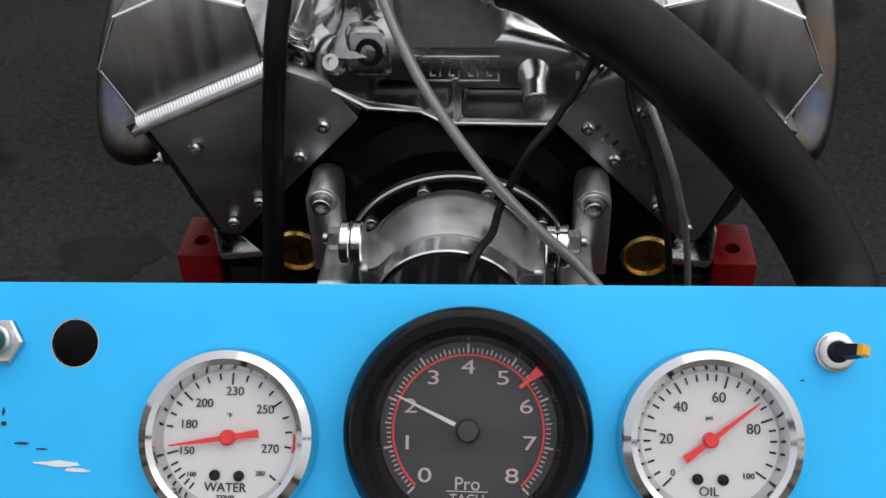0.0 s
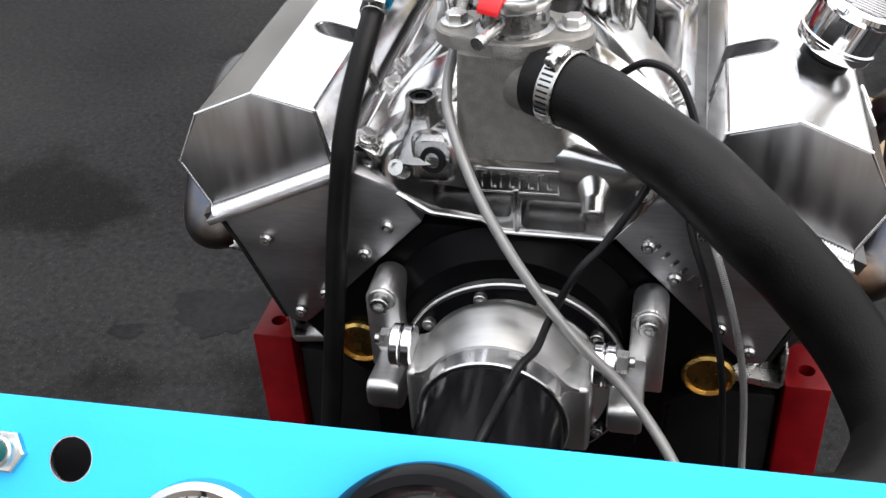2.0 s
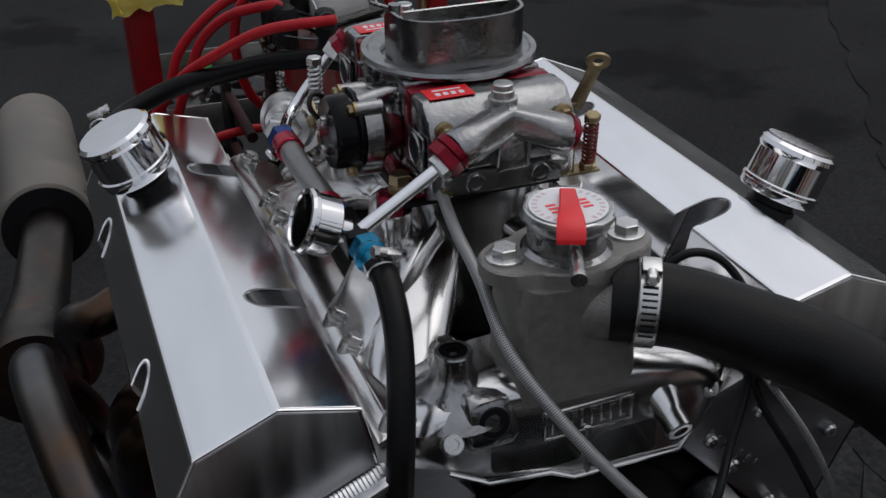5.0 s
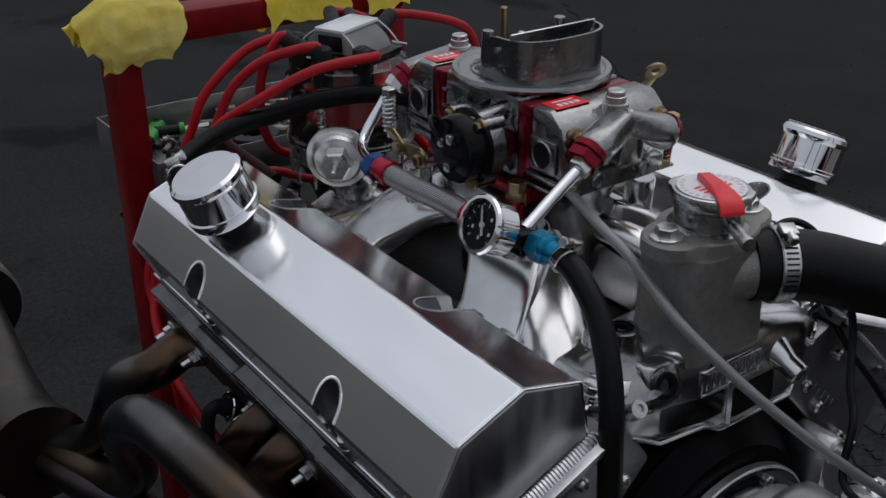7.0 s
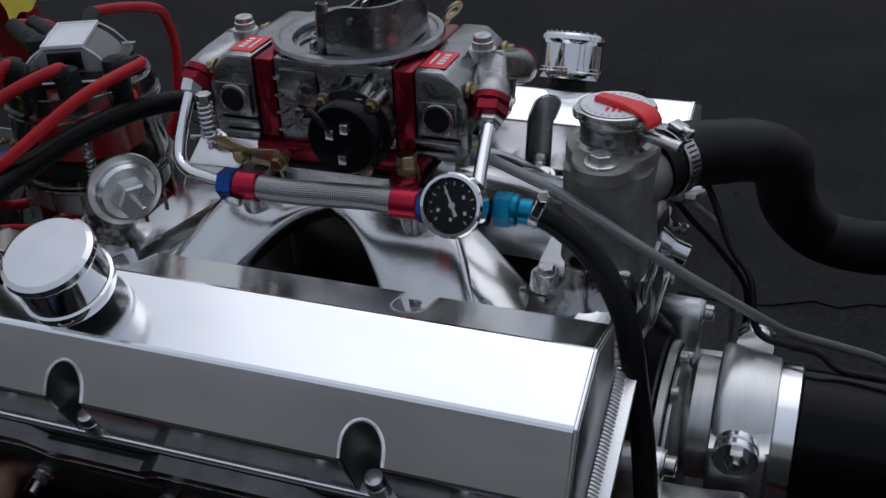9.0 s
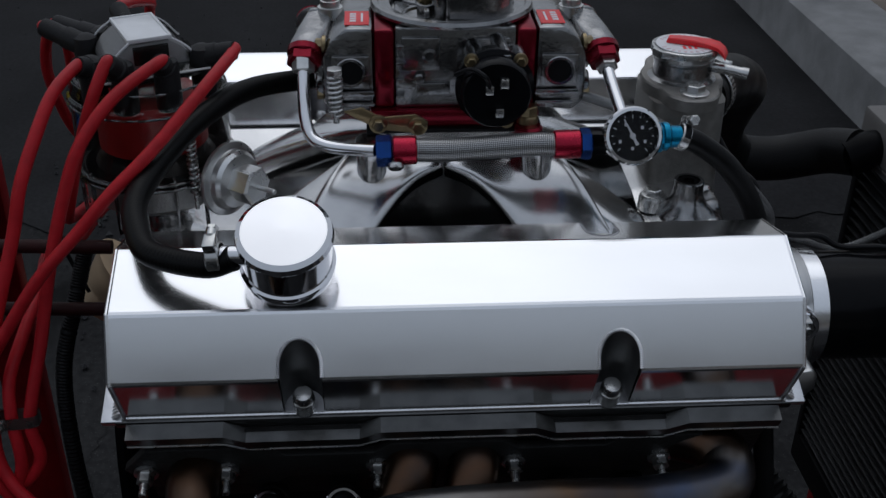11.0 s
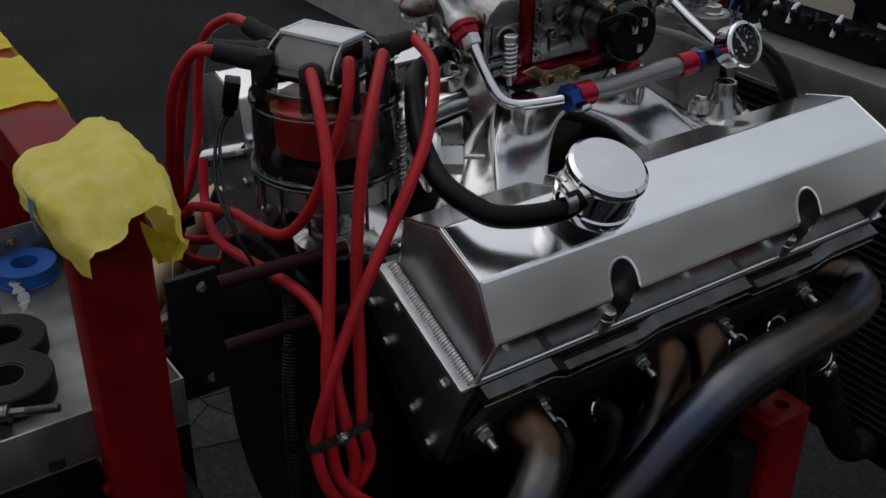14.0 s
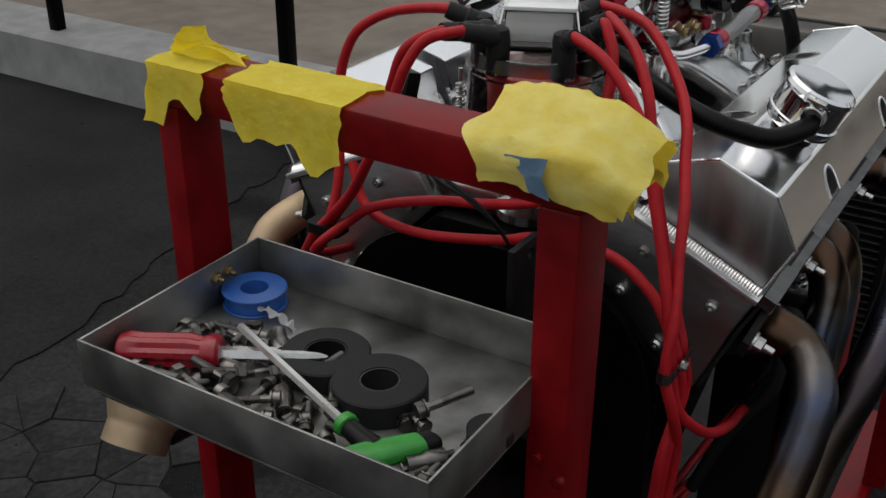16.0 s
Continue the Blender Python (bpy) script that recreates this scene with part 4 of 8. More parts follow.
        prism(b, [(X(0.104), y, z) for y, z in ((-0.262, 0.722), (-0.300, 0.724), (-0.326, 0.728), (-0.332, 0.722), (-0.332, 0.708), (-0.322, 0.696), (-0.262, 0.692))], (sx * -0.026, 0, 0), 0.0035)
        part("outlet_lug", b, BILLET, foot)
        b = bmesh.new()
        lathe(b, (X(0.1038), -0.2675, 0.7600), (0, -1, 0), [(0.0115, -0.002), (0.0110, 0.002), (0.0100, 0.003)], 28)
        part("washer_pad", b, BILLET, foot)
        b = bmesh.new()
        socket_head(b, (X(0.1038), -0.2702, 0.7600), (0, -1, 0), 0.0078, 0.008)
        part("cap_screw", b, STEEL, t)
        for x0, x1 in ((0.0662, 0.0740), (0.0750, 0.0830)):
            b = bmesh.new()
            cyl(b, (X(x0), -0.317, 0.758), (X(x1), -0.317, 0.758), 0.0165, ch=0.0012, seg=36)
            part("collar", b, SHEET, t)
        b = bmesh.new()
        hexagon(b, (X(0.0830), -0.318, 0.763), (sx, 0, 0), 0.0085, 0.0085)
        cyl(b, (X(0.0915), -0.318, 0.763), (X(0.0960), -0.318, 0.763), 0.0042, ch=0.0008)
        part("bolt", b, STEEL, t)
    return t


for side in (-1, 1):
    head(side)
    valve_cover(side)
engine_block()
water_pump()
breather(-1, 0.114, True, 0.93)
breather(1, -0.115, False, 0.89)

# ---- intake manifold ----
def intake_manifold():
    t = thing("intake_manifold", (0, 0, 0.81), "polished aluminium single-plane intake manifold between the heads", "intake manifold")
    b = bmesh.new()
    loft(b, [((0, -0.008, 0.83), (0.028, 0, 0), (0, 0.075, 0), 3), ((0, -0.008, 0.86), (0.030, 0, 0), (0, 0.075, 0), 3), ((0, -0.008, 0.895), (0.042, 0, 0), (0, 0.070, 0), 4),
             ((0, -0.008, 0.930), (0.054, 0, 0), (0, 0.062, 0), 5), ((0, -0.008, 0.944), (0.056, 0, 0), (0, 0.066, 0), 6)], 48)
    part("plenum", b, POLISH, t)
    for sx in (-1, 1):
        for sy in (-1, 1):
            b = bmesh.new()
            lathe(b, (sx * 0.067, -0.008 + sy * 0.066, 0.905), (0, 0, 1), [(0.003, -0.016), (0.0085, -0.006), (0.0118, 0.010), (0.0128, 0.036), (0.012, 0.038), (0.0002, 0.038)], 28)
            part("stud_boss", b, POLISH, t)
        crest = spline([(0.036, 0, 0.931), (0.058, 0, 0.9215), (0.076, 0, 0.909), (0.093, 0, 0.8935), (0.106, 0, 0.8815), (0.131, 0, 0.857)], 6)
        for side in (-1, 1):
            b = bmesh.new()
            sec = []
            for k, p in enumerate(crest):
                q0, q1 = crest[max(k - 1, 0)], crest[min(k + 1, len(crest) - 1)]
                n = Vector((sx * (q0.z - q1.z), 0, q1.x - q0.x)).normalized()
                # the pair meets under the carburetor and parts round a tall arch
                f = min(1.0, max(0.0, (p.x - 0.036) / 0.075))
                outer = -0.007 + side * (0.071 + 0.055 * f ** 0.8)
                g = min(1.0, max(0.0, (p.x - 0.066) / 0.045))
                inner = side * 0.0005 + side * (0.060 if side > 0 else 0.059) * g ** 0.62
                sec.append((Vector((sx * p.x, (outer + inner) / 2, p.z)) - n * 0.010, (0, abs(outer - inner) / 2, 0), n * 0.0112, 5.5))
            loft(b, sec, 64)
            part("runner", b, POLISH, t, "broad smooth polished runner", angle=0.9)
            b = bmesh.new()
            sec = []
            for x, y, z, w, h in ((0.034, 0.050, 0.922, 0.022, 0.013), (0.050, 0.078, 0.914, 0.025, 0.015), (0.070, 0.110, 0.899, 0.027, 0.017), (0.090, 0.143, 0.880, 0.027, 0.018), (0.108, 0.172, 0.860, 0.026, 0.018)):
                n = Vector((sx * 0.30, side * 0.42, 0.86)).normalized()
                across = Vector((sx * 0.85, -side * 0.52, 0)).normalized()
                sec.append((Vector((sx * x, -0.007 + side * y, z)) - n * h, across * w, n * h, 2.8))
            loft(b, sec, 48)
            part("end_runner", b, POLISH, t, "smooth polished end runner", angle=0.9)
        b = bmesh.new()
        prism(b, [(sx * 0.072, -0.222, 0.812), (sx * 0.096, -0.222, 0.844), (sx * 0.132, -0.222, 0.866), (sx * 0.120, -0.222, 0.872), (sx * 0.088, -0.222, 0.855), (sx * 0.060, -0.222, 0.82)], (0, 0.448, 0), 0.002)
        part("port_flange", b, POLISH, t)
        for y in (-0.212, -0.122, -0.086, 0.080, 0.116, 0.205):
            b = bmesh.new()
            p = Vector((sx * 0.116, y, 0.871))
            d = Vector((sx * -0.42, 0, 0.91))
            lathe(b, p - d * 0.008, d, [(0.0095, 0), (0.0095, 0.009), (0.0088, 0.010), (0.0002, 0.010)], 20)
            bolt_head(b, p + d * 0.0018, d, 0.0064, 0.007)
            part("bolt", b, STEEL, t)
    # valley cover and rear wall
    b = bmesh.new()
    block(b, (-0.075, -0.20, 0.806), (0.075, 0.215, 0.818), 0.004)
    part("valley_floor", b, BLACKPAINT, t, "black valley floor")
    b = bmesh.new()
    block(b, (-0.085, 0.165, 0.812), (0.085, 0.226, 0.840), 0.006)
    part("rear_rail", b, POLISH, t)
    # front water crossover: one smooth casting that swells forward below the tower
    low = [(-0.120, 0.853), (-0.102, 0.843), (-0.063, 0.822), (-0.022, 0.822), (-0.005, 0.813), (0.075, 0.812), (0.111, 0.852), (0.120, 0.857)]
    high = [(-0.120, 0.866), (-0.100, 0.878), (-0.075, 0.884), (-0.045, 0.890), (0.0, 0.892), (0.045, 0.890), (0.075, 0.884), (0.100, 0.878), (0.120, 0.868)]

    def between(line, x):
        for (xa, za), (xb, zb) in zip(line, line[1:]):
            if x <= xb:
                return za + (zb - za) * (x - xa) / (xb - xa)
        return line[-1][1]

    b = bmesh.new()
    rings = []
    for i in range(49):
        x = -0.119 + 0.238 * i / 48
        zb, zt = between(low, x), between(high, x)
        yf = -0.236 + 0.008 * min(1.0, max(0.0, (-x - 0.02) / 0.04)) + 0.012 * min(1.0, max(0.0, (abs(x) - 0.085) / 0.034)) ** 2
        mid = zb + (zt - zb) * 0.52
        ring = [(-0.160, zb), (-0.160, zt - 0.008), (-0.200, zt - 0.001), (yf + 0.024, zt), (yf + 0.013, zt - 0.0015), (yf + 0.0055, zt - 0.005), (yf + 0.0015, zt - 0.011), (yf, mid + 0.004), (yf - 0.001, mid - 0.006), (yf - 0.003, zb + 0.005), (yf - 0.0025, zb)]
        rings.append([b.verts.new((x, y, z)) for y, z in ring])
    ring_faces(b, rings)
    bmesh.ops.recalc_face_normals(b, faces=b.faces)
    holes = bmesh.new()
    block(holes, (-0.060, -0.27, 0.8265), (0.0005, -0.192, 0.847), 0.004)
    block(holes, (0.0085, -0.27, 0.8175), (0.056, -0.192, 0.843), 0.004)
    front = [part("water_crossover", cut(b, holes), POLISH, t, angle=0.8)]
    b = bmesh.new()
    lip = [(-0.113, -0.224, 0.849), (-0.102, -0.230, 0.843), (-0.063, -0.234, 0.8225), (-0.022, -0.239, 0.8225), (-0.005, -0.2395, 0.8135), (0.075, -0.2395, 0.8125), (0.108, -0.230, 0.849)]
    tube(b, lip, 0.0022, 10, 1, False)
    front.append(part("front_lip", b, POLISH, t))
    b = bmesh.new()
    tube(b, [(0.0045, -0.2360, 0.850), (0.005, -0.2375, 0.838), (0.005, -0.2385, 0.815)], 0.0026, 8, 4)
    front.append(part("rib", b, POLISH, t))
    b = bmesh.new()
    for x0, z0, x1, z1 in ((-0.027, 0.8475, 0.037, 0.8490), (-0.027, 0.8665, 0.037, 0.8680), (-0.027, 0.8475, -0.0255, 0.8680), (0.0355, 0.8475, 0.037, 0.8680)):
        block(b, (x0, -0.2378, z0), (x1, -0.2345, z1), 0.0005)
    plate = part("name_plate", b, POLISH, t, "cast name frame with worn lettering")
    front.append(plate)
    b = bmesh.new()
    for i in range(8):
        x = -0.0215 + i * 0.0070
        block(b, (x, -0.2374, 0.8515), (x + 0.0014, -0.2345, 0.8645), 0.0004)
        block(b, (x, -0.2374, 0.8515 if i % 2 else 0.8631), (x + 0.0045, -0.2345, 0.8529 if i % 2 else 0.8645), 0.0004)
    part("cast_mark", b, POLISH, plate, kind="stuff")
    # tall boss with a black plug
    b = bmesh.new()
    lathe(b, (-0.073, -0.199, 0.845), (0, 0, 1), [(0.036, 0.020), (0.027, 0.031), (0.0175, 0.039), (0.0135, 0.046), (0.0122, 0.052), (0.0122, 0.0595), (0.0115, 0.0605), (0.0090, 0.0605), (0.0088, 0.057)], 32)
    part("sender_boss", b, CARBCAST, t)
    b = bmesh.new()
    lathe(b, (-0.068, -0.172, 0.878), (0, 0, 1), [(0.012, 0), (0.0112, 0.010), (0.0105, 0.0115)], 24)
    bolt_head(b, (-0.068, -0.172, 0.8893), (0, 0, 1), 0.0066, 0.006)
    part("bolt", b, STEEL, t)
    b = bmesh.new()
    lathe(b, (-0.073, -0.199, 0.899), (0, 0, 1), [(0.0089, 0), (0.0089, 0.0045), (0.0080, 0.0055), (0.0048, 0.0055), (0.0045, 0.001), (0.0002, 0.001)], 24)
    part("hex_plug", b, BLACKPAINT, t, "black socket plug")
    d = Vector((-0.15, -0.93, 0.25)).normalized()
    p = Vector((-0.056, -0.212, 0.863))
    b = bmesh.new()
    loft(b, [((-0.056, -0.202, 0.861), (0.026, 0, 0), (0, 0.004, 0.024), 5), (p + d * 0.014, (0.0195, 0, 0), (0, 0.005, 0.0185), 5), (p + d * 0.019, (0.0165, 0, 0), (0, 0.005, 0.0160), 4.5), (p + d * 0.0205, (0.0145, 0, 0), (0, 0.004, 0.0140), 4)], 36)
    part("plug_boss", b, CARBCAST, t)
    b = bmesh.new()
    lathe(b, p + d * 0.0180, d, [(0.0105, 0), (0.0105, 0.003), (0.0097, 0.004), (0.0058, 0.004), (0.0054, 0.0008), (0.0002, 0.0008)], 28)
    part("hex_plug", b, BLACKMATTE, t)
    # heater nipple
    d = Vector((0.05, -0.92, -0.38)).normalized()
    p = Vector((0.062, -0.238, 0.850))
    b = bmesh.new()
    lathe(b, p, d, [(0.0150, -0.012), (0.0118, -0.002), (0.0096, 0.004), (0.0092, 0.006), (0.0092, 0.0185), (0.0084, 0.0195), (0.0052, 0.0195), (0.0050, 0.012), (0.0002, 0.012)], 32)
    part("heater_nipple", b, POLISH, t)
    for x, z in ((-0.086, 0.858), (0.097, 0.850)):
        b = bmesh.new()
        d = Vector((x * 2, -0.8, 0.55)).normalized()
        lathe(b, Vector((x, -0.229, z)), d, [(0.0095, -0.012), (0.0080, 0.000), (0.0066, 0.006), (0.0062, 0.008), (0.0036, 0.008), (0.0032, 0.005), (0.0002, 0.005)], 24)
        part("corner_bolt", b, STEEL, t)
    return t


intake_manifold()


# ---- water outlet, filler cap ----
def water_outlet():
    t = thing("water_outlet", (0, -0.2, 0.872), "cast aluminium water outlet tower with filler neck", "water outlet")
    b = bmesh.new()
    loft(b, [((0, -0.199, 0.875), (0.043, 0, 0), (0, 0.0320, 0), 6), ((0, -0.199, 0.895), (0.041, 0, 0), (0, 0.0310, 0), 6), ((0, -0.199, 0.930), (0.040, 0, 0), (0, 0.0312, 0), 6), ((0, -0.199, 0.9562), (0.039, 0, 0), (0, 0.0320, 0), 5)], 64)
    part("tower", b, ROUGHCAST, t)
    b = bmesh.new()
    rings = []
    for z, k in ((0.9562, 1.0), (0.9655, 1.0), (0.967, 0.97)):
        ring = []
        for i in range(64):
            a = 2 * math.pi * i / 64
            c, s = math.cos(a), math.sin(a)
            rr = max(0.0400, abs(c) * 0.057) if abs(c) < 0.72 else max(0.0400, min(0.0565, 0.0400 + (abs(c) - 0.72) * 0.062))
            ring.append(b.verts.new((c * rr * k, -0.1985 + s * rr * k * 0.85, z)))
        rings.append(ring)
    ring_faces(b, rings)
    part("flange", b, ROUGHCAST, t)
    for x in (-0.0415, 0.0415):
        b = bmesh.new()
        bolt_head(b, (x, -0.1985, 0.967), (0, 0, 1), 0.0082, 0.0085)
        part("bolt", b, STEEL, t)
    b = bmesh.new()
    lathe(b, (0, -0.1985, 0.967), (0, 0, 1), [(0.0285, 0), (0.0246, 0.002), (0.0242, 0.014), (0.0255, 0.0155), (0.0255, 0.017), (0.01, 0.017)], 40)
    part("filler_neck", b, CARBCAST, t)
    b = bmesh.new()
    tube(b, [(-0.006, -0.220, 0.9765), (-0.011, -0.232, 0.976), (-0.018, -0.249, 0.974)], lambda f: 0.0044 if f < 0.9 else 0.005, 16, 5)
    part("overflow_spout", b, STEEL, t)
    b = bmesh.new()
    tube(b, [(0.008, -0.214, 0.930), (0.024, -0.228, 0.936), (0.040, -0.237, 0.936)], 0.0205, 28, 6)
    part("hose_neck", b, ROUGHCAST, t)
    cap = thing("filler_cap", (0, -0.1985, 0.984), "round silver radiator cap with a red lever and white label", "radiator cap")
    b = bmesh.new()
    rings = []
    for r, z in ((0.0270, 0.9838), (0.0275, 0.9880), (0.0305, 0.9885), (0.0308, 0.9915), (0.0300, 0.9938), (0.0285, 0.9943), (0.0275, 0.9938), (0.0002, 0.9942)):
        rings.append([b.verts.new(((r + (0.0025 if abs(math.sin(2 * math.pi * i / 48 - 0.5)) > 0.965 and 0.029 < r else 0)) * math.cos(2 * math.pi * i / 48), -0.1985 + (r + (0.0025 if abs(math.sin(2 * math.pi * i / 48 - 0.5)) > 0.965 and 0.029 < r else 0)) * math.sin(2 * math.pi * i / 48), z)) for i in range(48)])
    ring_faces(b, rings)
    part("cap_body", b, STEEL, cap)
    b = bmesh.new()
    lathe(b, (0, -0.1985, 0.9940), (0, 0, 1), [(0.0265, 0), (0.0265, 0.0007), (0.0002, 0.0009)], 40)
    part("label_disc", b, WHITEINK, cap, "white label with red and dark ring print")
    b = bmesh.new()
    for i in range(26):
        a = 2 * math.pi * i / 26
        if abs(math.cos(a + 0.05)) < 0.38:
            continue
        e = Vector((math.cos(a), math.sin(a), 0))
        block(b, (-0.0012, -0.0018, 0), (0.0012, 0.0018, 0.0002), 0, frame_of(Vector((0, -0.1985, 0.9949)) + e * 0.0228, Vector((-e.y, e.x, 0)), e))
    part("ring_print", b, GREYINK, cap, kind="stuff")
    b = bmesh.new()
    for x in (-0.0115, 0.0115):
        for k in range(3):
            block(b, (x - 0.0035, -0.206 + k * 0.005, 0.99495), (x + 0.0035, -0.2035 + k * 0.005, 0.99515))
    part("red_print", b, NEEDLE, cap, kind="stuff")
    b = bmesh.new()
    rings = []
    for y, z, w, h in ((-0.1820, 0.9960, 0.0050, 0.0008), (-0.1830, 0.9972, 0.0054, 0.0020), (-0.192, 0.9976, 0.0058, 0.0022), (-0.206, 0.9978, 0.0066, 0.0022), (-0.219, 0.9975, 0.0082, 0.0020),
                       (-0.228, 0.9960, 0.0092, 0.0018), (-0.2335, 0.9925, 0.0096, 0.0016), (-0.2360, 0.9890, 0.0094, 0.0014), (-0.2365, 0.9878, 0.0086, 0.0010)):
        rings.append([b.verts.new((x, y, z + k)) for x, k in ((-w, -h), (w, -h), (w, h * 0.6), (w * 0.85, h), (-w * 0.85, h), (-w, h * 0.6))])
    ring_faces(b, rings)
    bmesh.ops.recalc_face_normals(b, faces=b.faces)
    bmesh.ops.transform(b, matrix=Matrix.Translation((0, -0.1985, 0)) @ pose(0, 0, 0, 0, 0, -24) @ Matrix.Translation((0, 0.1985, 0)), verts=b.verts[:])
    part("lever", b, REDPLASTIC, cap, "red plastic release lever")
    for ob in (t, cap):
        ob.location.y -= 0.005
    cap.scale = (0.91, 0.91, 1.0)


water_outlet()


# ---- carburetor ----
DARKSPRING = material("dark_red_spring", (0.14, 0.02, 0.02), 0.4, 0.5, 0.2, 90)
CY = -0.0085


def carburetor():
    t = thing("carburetor", (0, CY, 0.944), "four-barrel carburetor of bright cast aluminium with red anodised blocks", "carburetor")

    def add(name, mat, lo, hi, ch=0.002, label="", m=None):
        b = bmesh.new()
        block(b, lo, hi, ch, m)
        return part(name, b, mat, t, label)

    add("base_gasket", BLACKMATTE, (-0.060, CY - 0.070, 0.9442), (0.060, CY + 0.070, 0.9475), 0.0008)
    add("throttle_body", REDANO, (-0.057, CY - 0.067, 0.9475), (0.057, CY + 0.067, 0.9625), 0.003, "red anodised base plate")
    body = add("main_body", CARBCAST, (-0.052, CY - 0.047, 0.9625), (0.052, CY + 0.047, 1.0285), 0.003)
    for sx in (-1, 1):
        x = sx * 0.052
        for z0, z1, y0, y1 in ((0.990, 1.020, -0.042, -0.016), (0.968, 0.985, -0.042, -0.018), (0.994, 1.021, 0.012, 0.042), (0.972, 0.984, 0.004, 0.030)):
            b = bmesh.new()
            block(b, (min(x, x + sx * 0.003), CY + y0, z0), (max(x, x + sx * 0.003), CY + y1, z1), 0.0013)
            part("cast_pad", b, CARBCAST, body)
        for y0 in (-0.044, 0.040):
            for k in range(4):
                b = bmesh.new()
                block(b, (min(x, x + sx * 0.0045), CY + y0, 0.972 + k * 0.0135), (max(x, x + sx * 0.0045), CY + y0 + 0.006, 0.9745 + k * 0.0135), 0.0006)
                part("cast_tooth", b, CARBCAST, body)
        for y0, z0, r in ((-0.020, 0.976, 0.0032), (0.020, 1.006, 0.0040), (0.028, 0.988, 0.0028), (-0.030, 1.012, 0.0030)):
            b = bmesh.new()
            lathe(b, (x + sx * 0.001, CY + y0, z0), (sx, 0, 0), [(r * 1.6, 0), (r * 1.5, 0.0030), (r, 0.0036), (r * 0.8, 0.0012), (0.0002, 0.0012)], 16)
            part("cast_boss", b, CARBCAST, body)
    for sy in (-1, 1):
        y = CY + sy * 0.047
        lo, hi = sorted((y, y + sy * 0.016))
        add("metering_block", REDANO, (-0.053, lo, 0.9635), (0.053, hi, 1.0270), 0.0035, "red anodised metering block")
        b = bmesh.new()
        y0, y1 = y + sy * 0.016, y + sy * 0.056
        side = [(y0, 0.9615), (y0, 1.0285), (y0 + sy * 0.022, 1.0285), (y1 - sy * 0.006, 1.0180), (y1, 1.0050), (y1, 0.9660), (y1 - sy * 0.010, 0.9585)]
        prism(b, [(-0.0535, a, z) for a, z in side], (0.107, 0, 0), 0.0045)
        bowl = part("float_bowl", b, CARBCAST, t)
        for x in (-0.0545, 0.0545):
            sx = 1 if x > 0 else -1
            b = bmesh.new()
            block(b, (min(x, x + sx * 0.0022), y0 + sy * 0.018 - 0.0145, 0.981), (max(x, x + sx * 0.0022), y0 + sy * 0.018 + 0.0145, 1.007), 0.0010)
            lathe(b, (x - sx * 0.002, y0 + sy * 0.018, 0.994), (sx, 0, 0), [(0.0120, 0), (0.0120, 0.0046), (0.0112, 0.0054), (0.0094, 0.0054), (0.0090, 0.0044), (0.0002, 0.0044)], 28)
            part("sight_boss", b, CARBCAST, bowl)
            b = bmesh.new()
            lathe(b, (x - sx * 0.0025, y0 + sy * 0.018, 0.994), (sx, 0, 0), [(0.0090, 0.0042), (0.0090, 0.0053), (0.0002, 0.0055)], 24)
            part("sight_plug", b, BLACKMATTE, bowl, "dark sight plug")
            b = bmesh.new()
            block(b, (min(x, x + sx * 0.002), min(y0, y0 + sy * 0.034), 0.9735), (max(x, x + sx * 0.002), max(y0, y0 + sy * 0.034), 0.9785), 0.0008)
            block(b, (min(x, x + sx * 0.0018), min(y0, y0 + sy * 0.030), 0.9655), (max(x, x + sx * 0.0018), max(y0, y0 + sy * 0.030), 0.9690), 0.0008)
            part("cast_rib", b, CARBCAST, bowl)
        # the two angled fuel inlets and the middle boss
        for sx in (-1, 1):
            a, e = Vector((0.0, y1 + sy * 0.002, 1.0165)), Vector((sx * 0.044, y1 + sy * 0.013, 1.0035)) if sx < 0 else Vector((0.040, y1 + sy * 0.011, 1.0015))
            b = bmesh.new()
            d = (e - a).normalized()
            v = Vector((0, sy, 0)) - d * d.y * sy
            v.normalize()
            u = v.cross(d)
            loft(b, [(a + d * f, u * r, v * (r + 0.001), q) for f, r, q in ((-0.004, 0.0095, 5), (0.010, 0.0105, 4.5), (0.024, 0.0118, 3.6), (0.030, 0.0128, 2.6), (0.034, 0.0136, 2.1), (0.043, 0.0138, 2.0), (0.045, 0.0128, 2.0))], 36)
            part("inlet_arm", b, CARBCAST, bowl, angle=0.8)
            b = bmesh.new()
            dd = Vector((sx * 0.80, sy * 0.10, -0.58)).normalized()
            lathe(b, e - dd * 0.005, dd, [(0.0140, 0), (0.0140, 0.0050), (0.0125, 0.0060)], 28)
            if sx < 0:
                hexagon(b, e + dd * 0.001, dd, 0.0134, 0.0085, 0.0012)
            else:
                lathe(b, e + dd * 0.001, dd, [(0.0115, 0), (0.0110, 0.003), (0.0085, 0.004), (0.0002, 0.004)], 24)
            part("inlet_nut", b, REDANO, bowl, "red anodised inlet nut")
            for z in (1.0125, 0.972):
                b = bmesh.new()
                bolt_head(b, (sx * 0.043, y1 - sy * 0.002, z), (0, sy, 0.05), 0.0046, 0.007)
                part("bowl_screw", b, GOLDZINC, bowl, "gold-zinc hex screw")
        b = bmesh.new()
        prism(b, [(x, y1 - sy * 0.004, z) for x, z in ((-0.036, 0.994), (-0.006, 1.0185), (0.006, 1.0185), (0.036, 0.994), (0.030, 0.986), (-0.030, 0.986))], (0, sy * 0.010, 0), 0.0015)
        part("web", b, CARBCAST, bowl)
        b = bmesh.new()
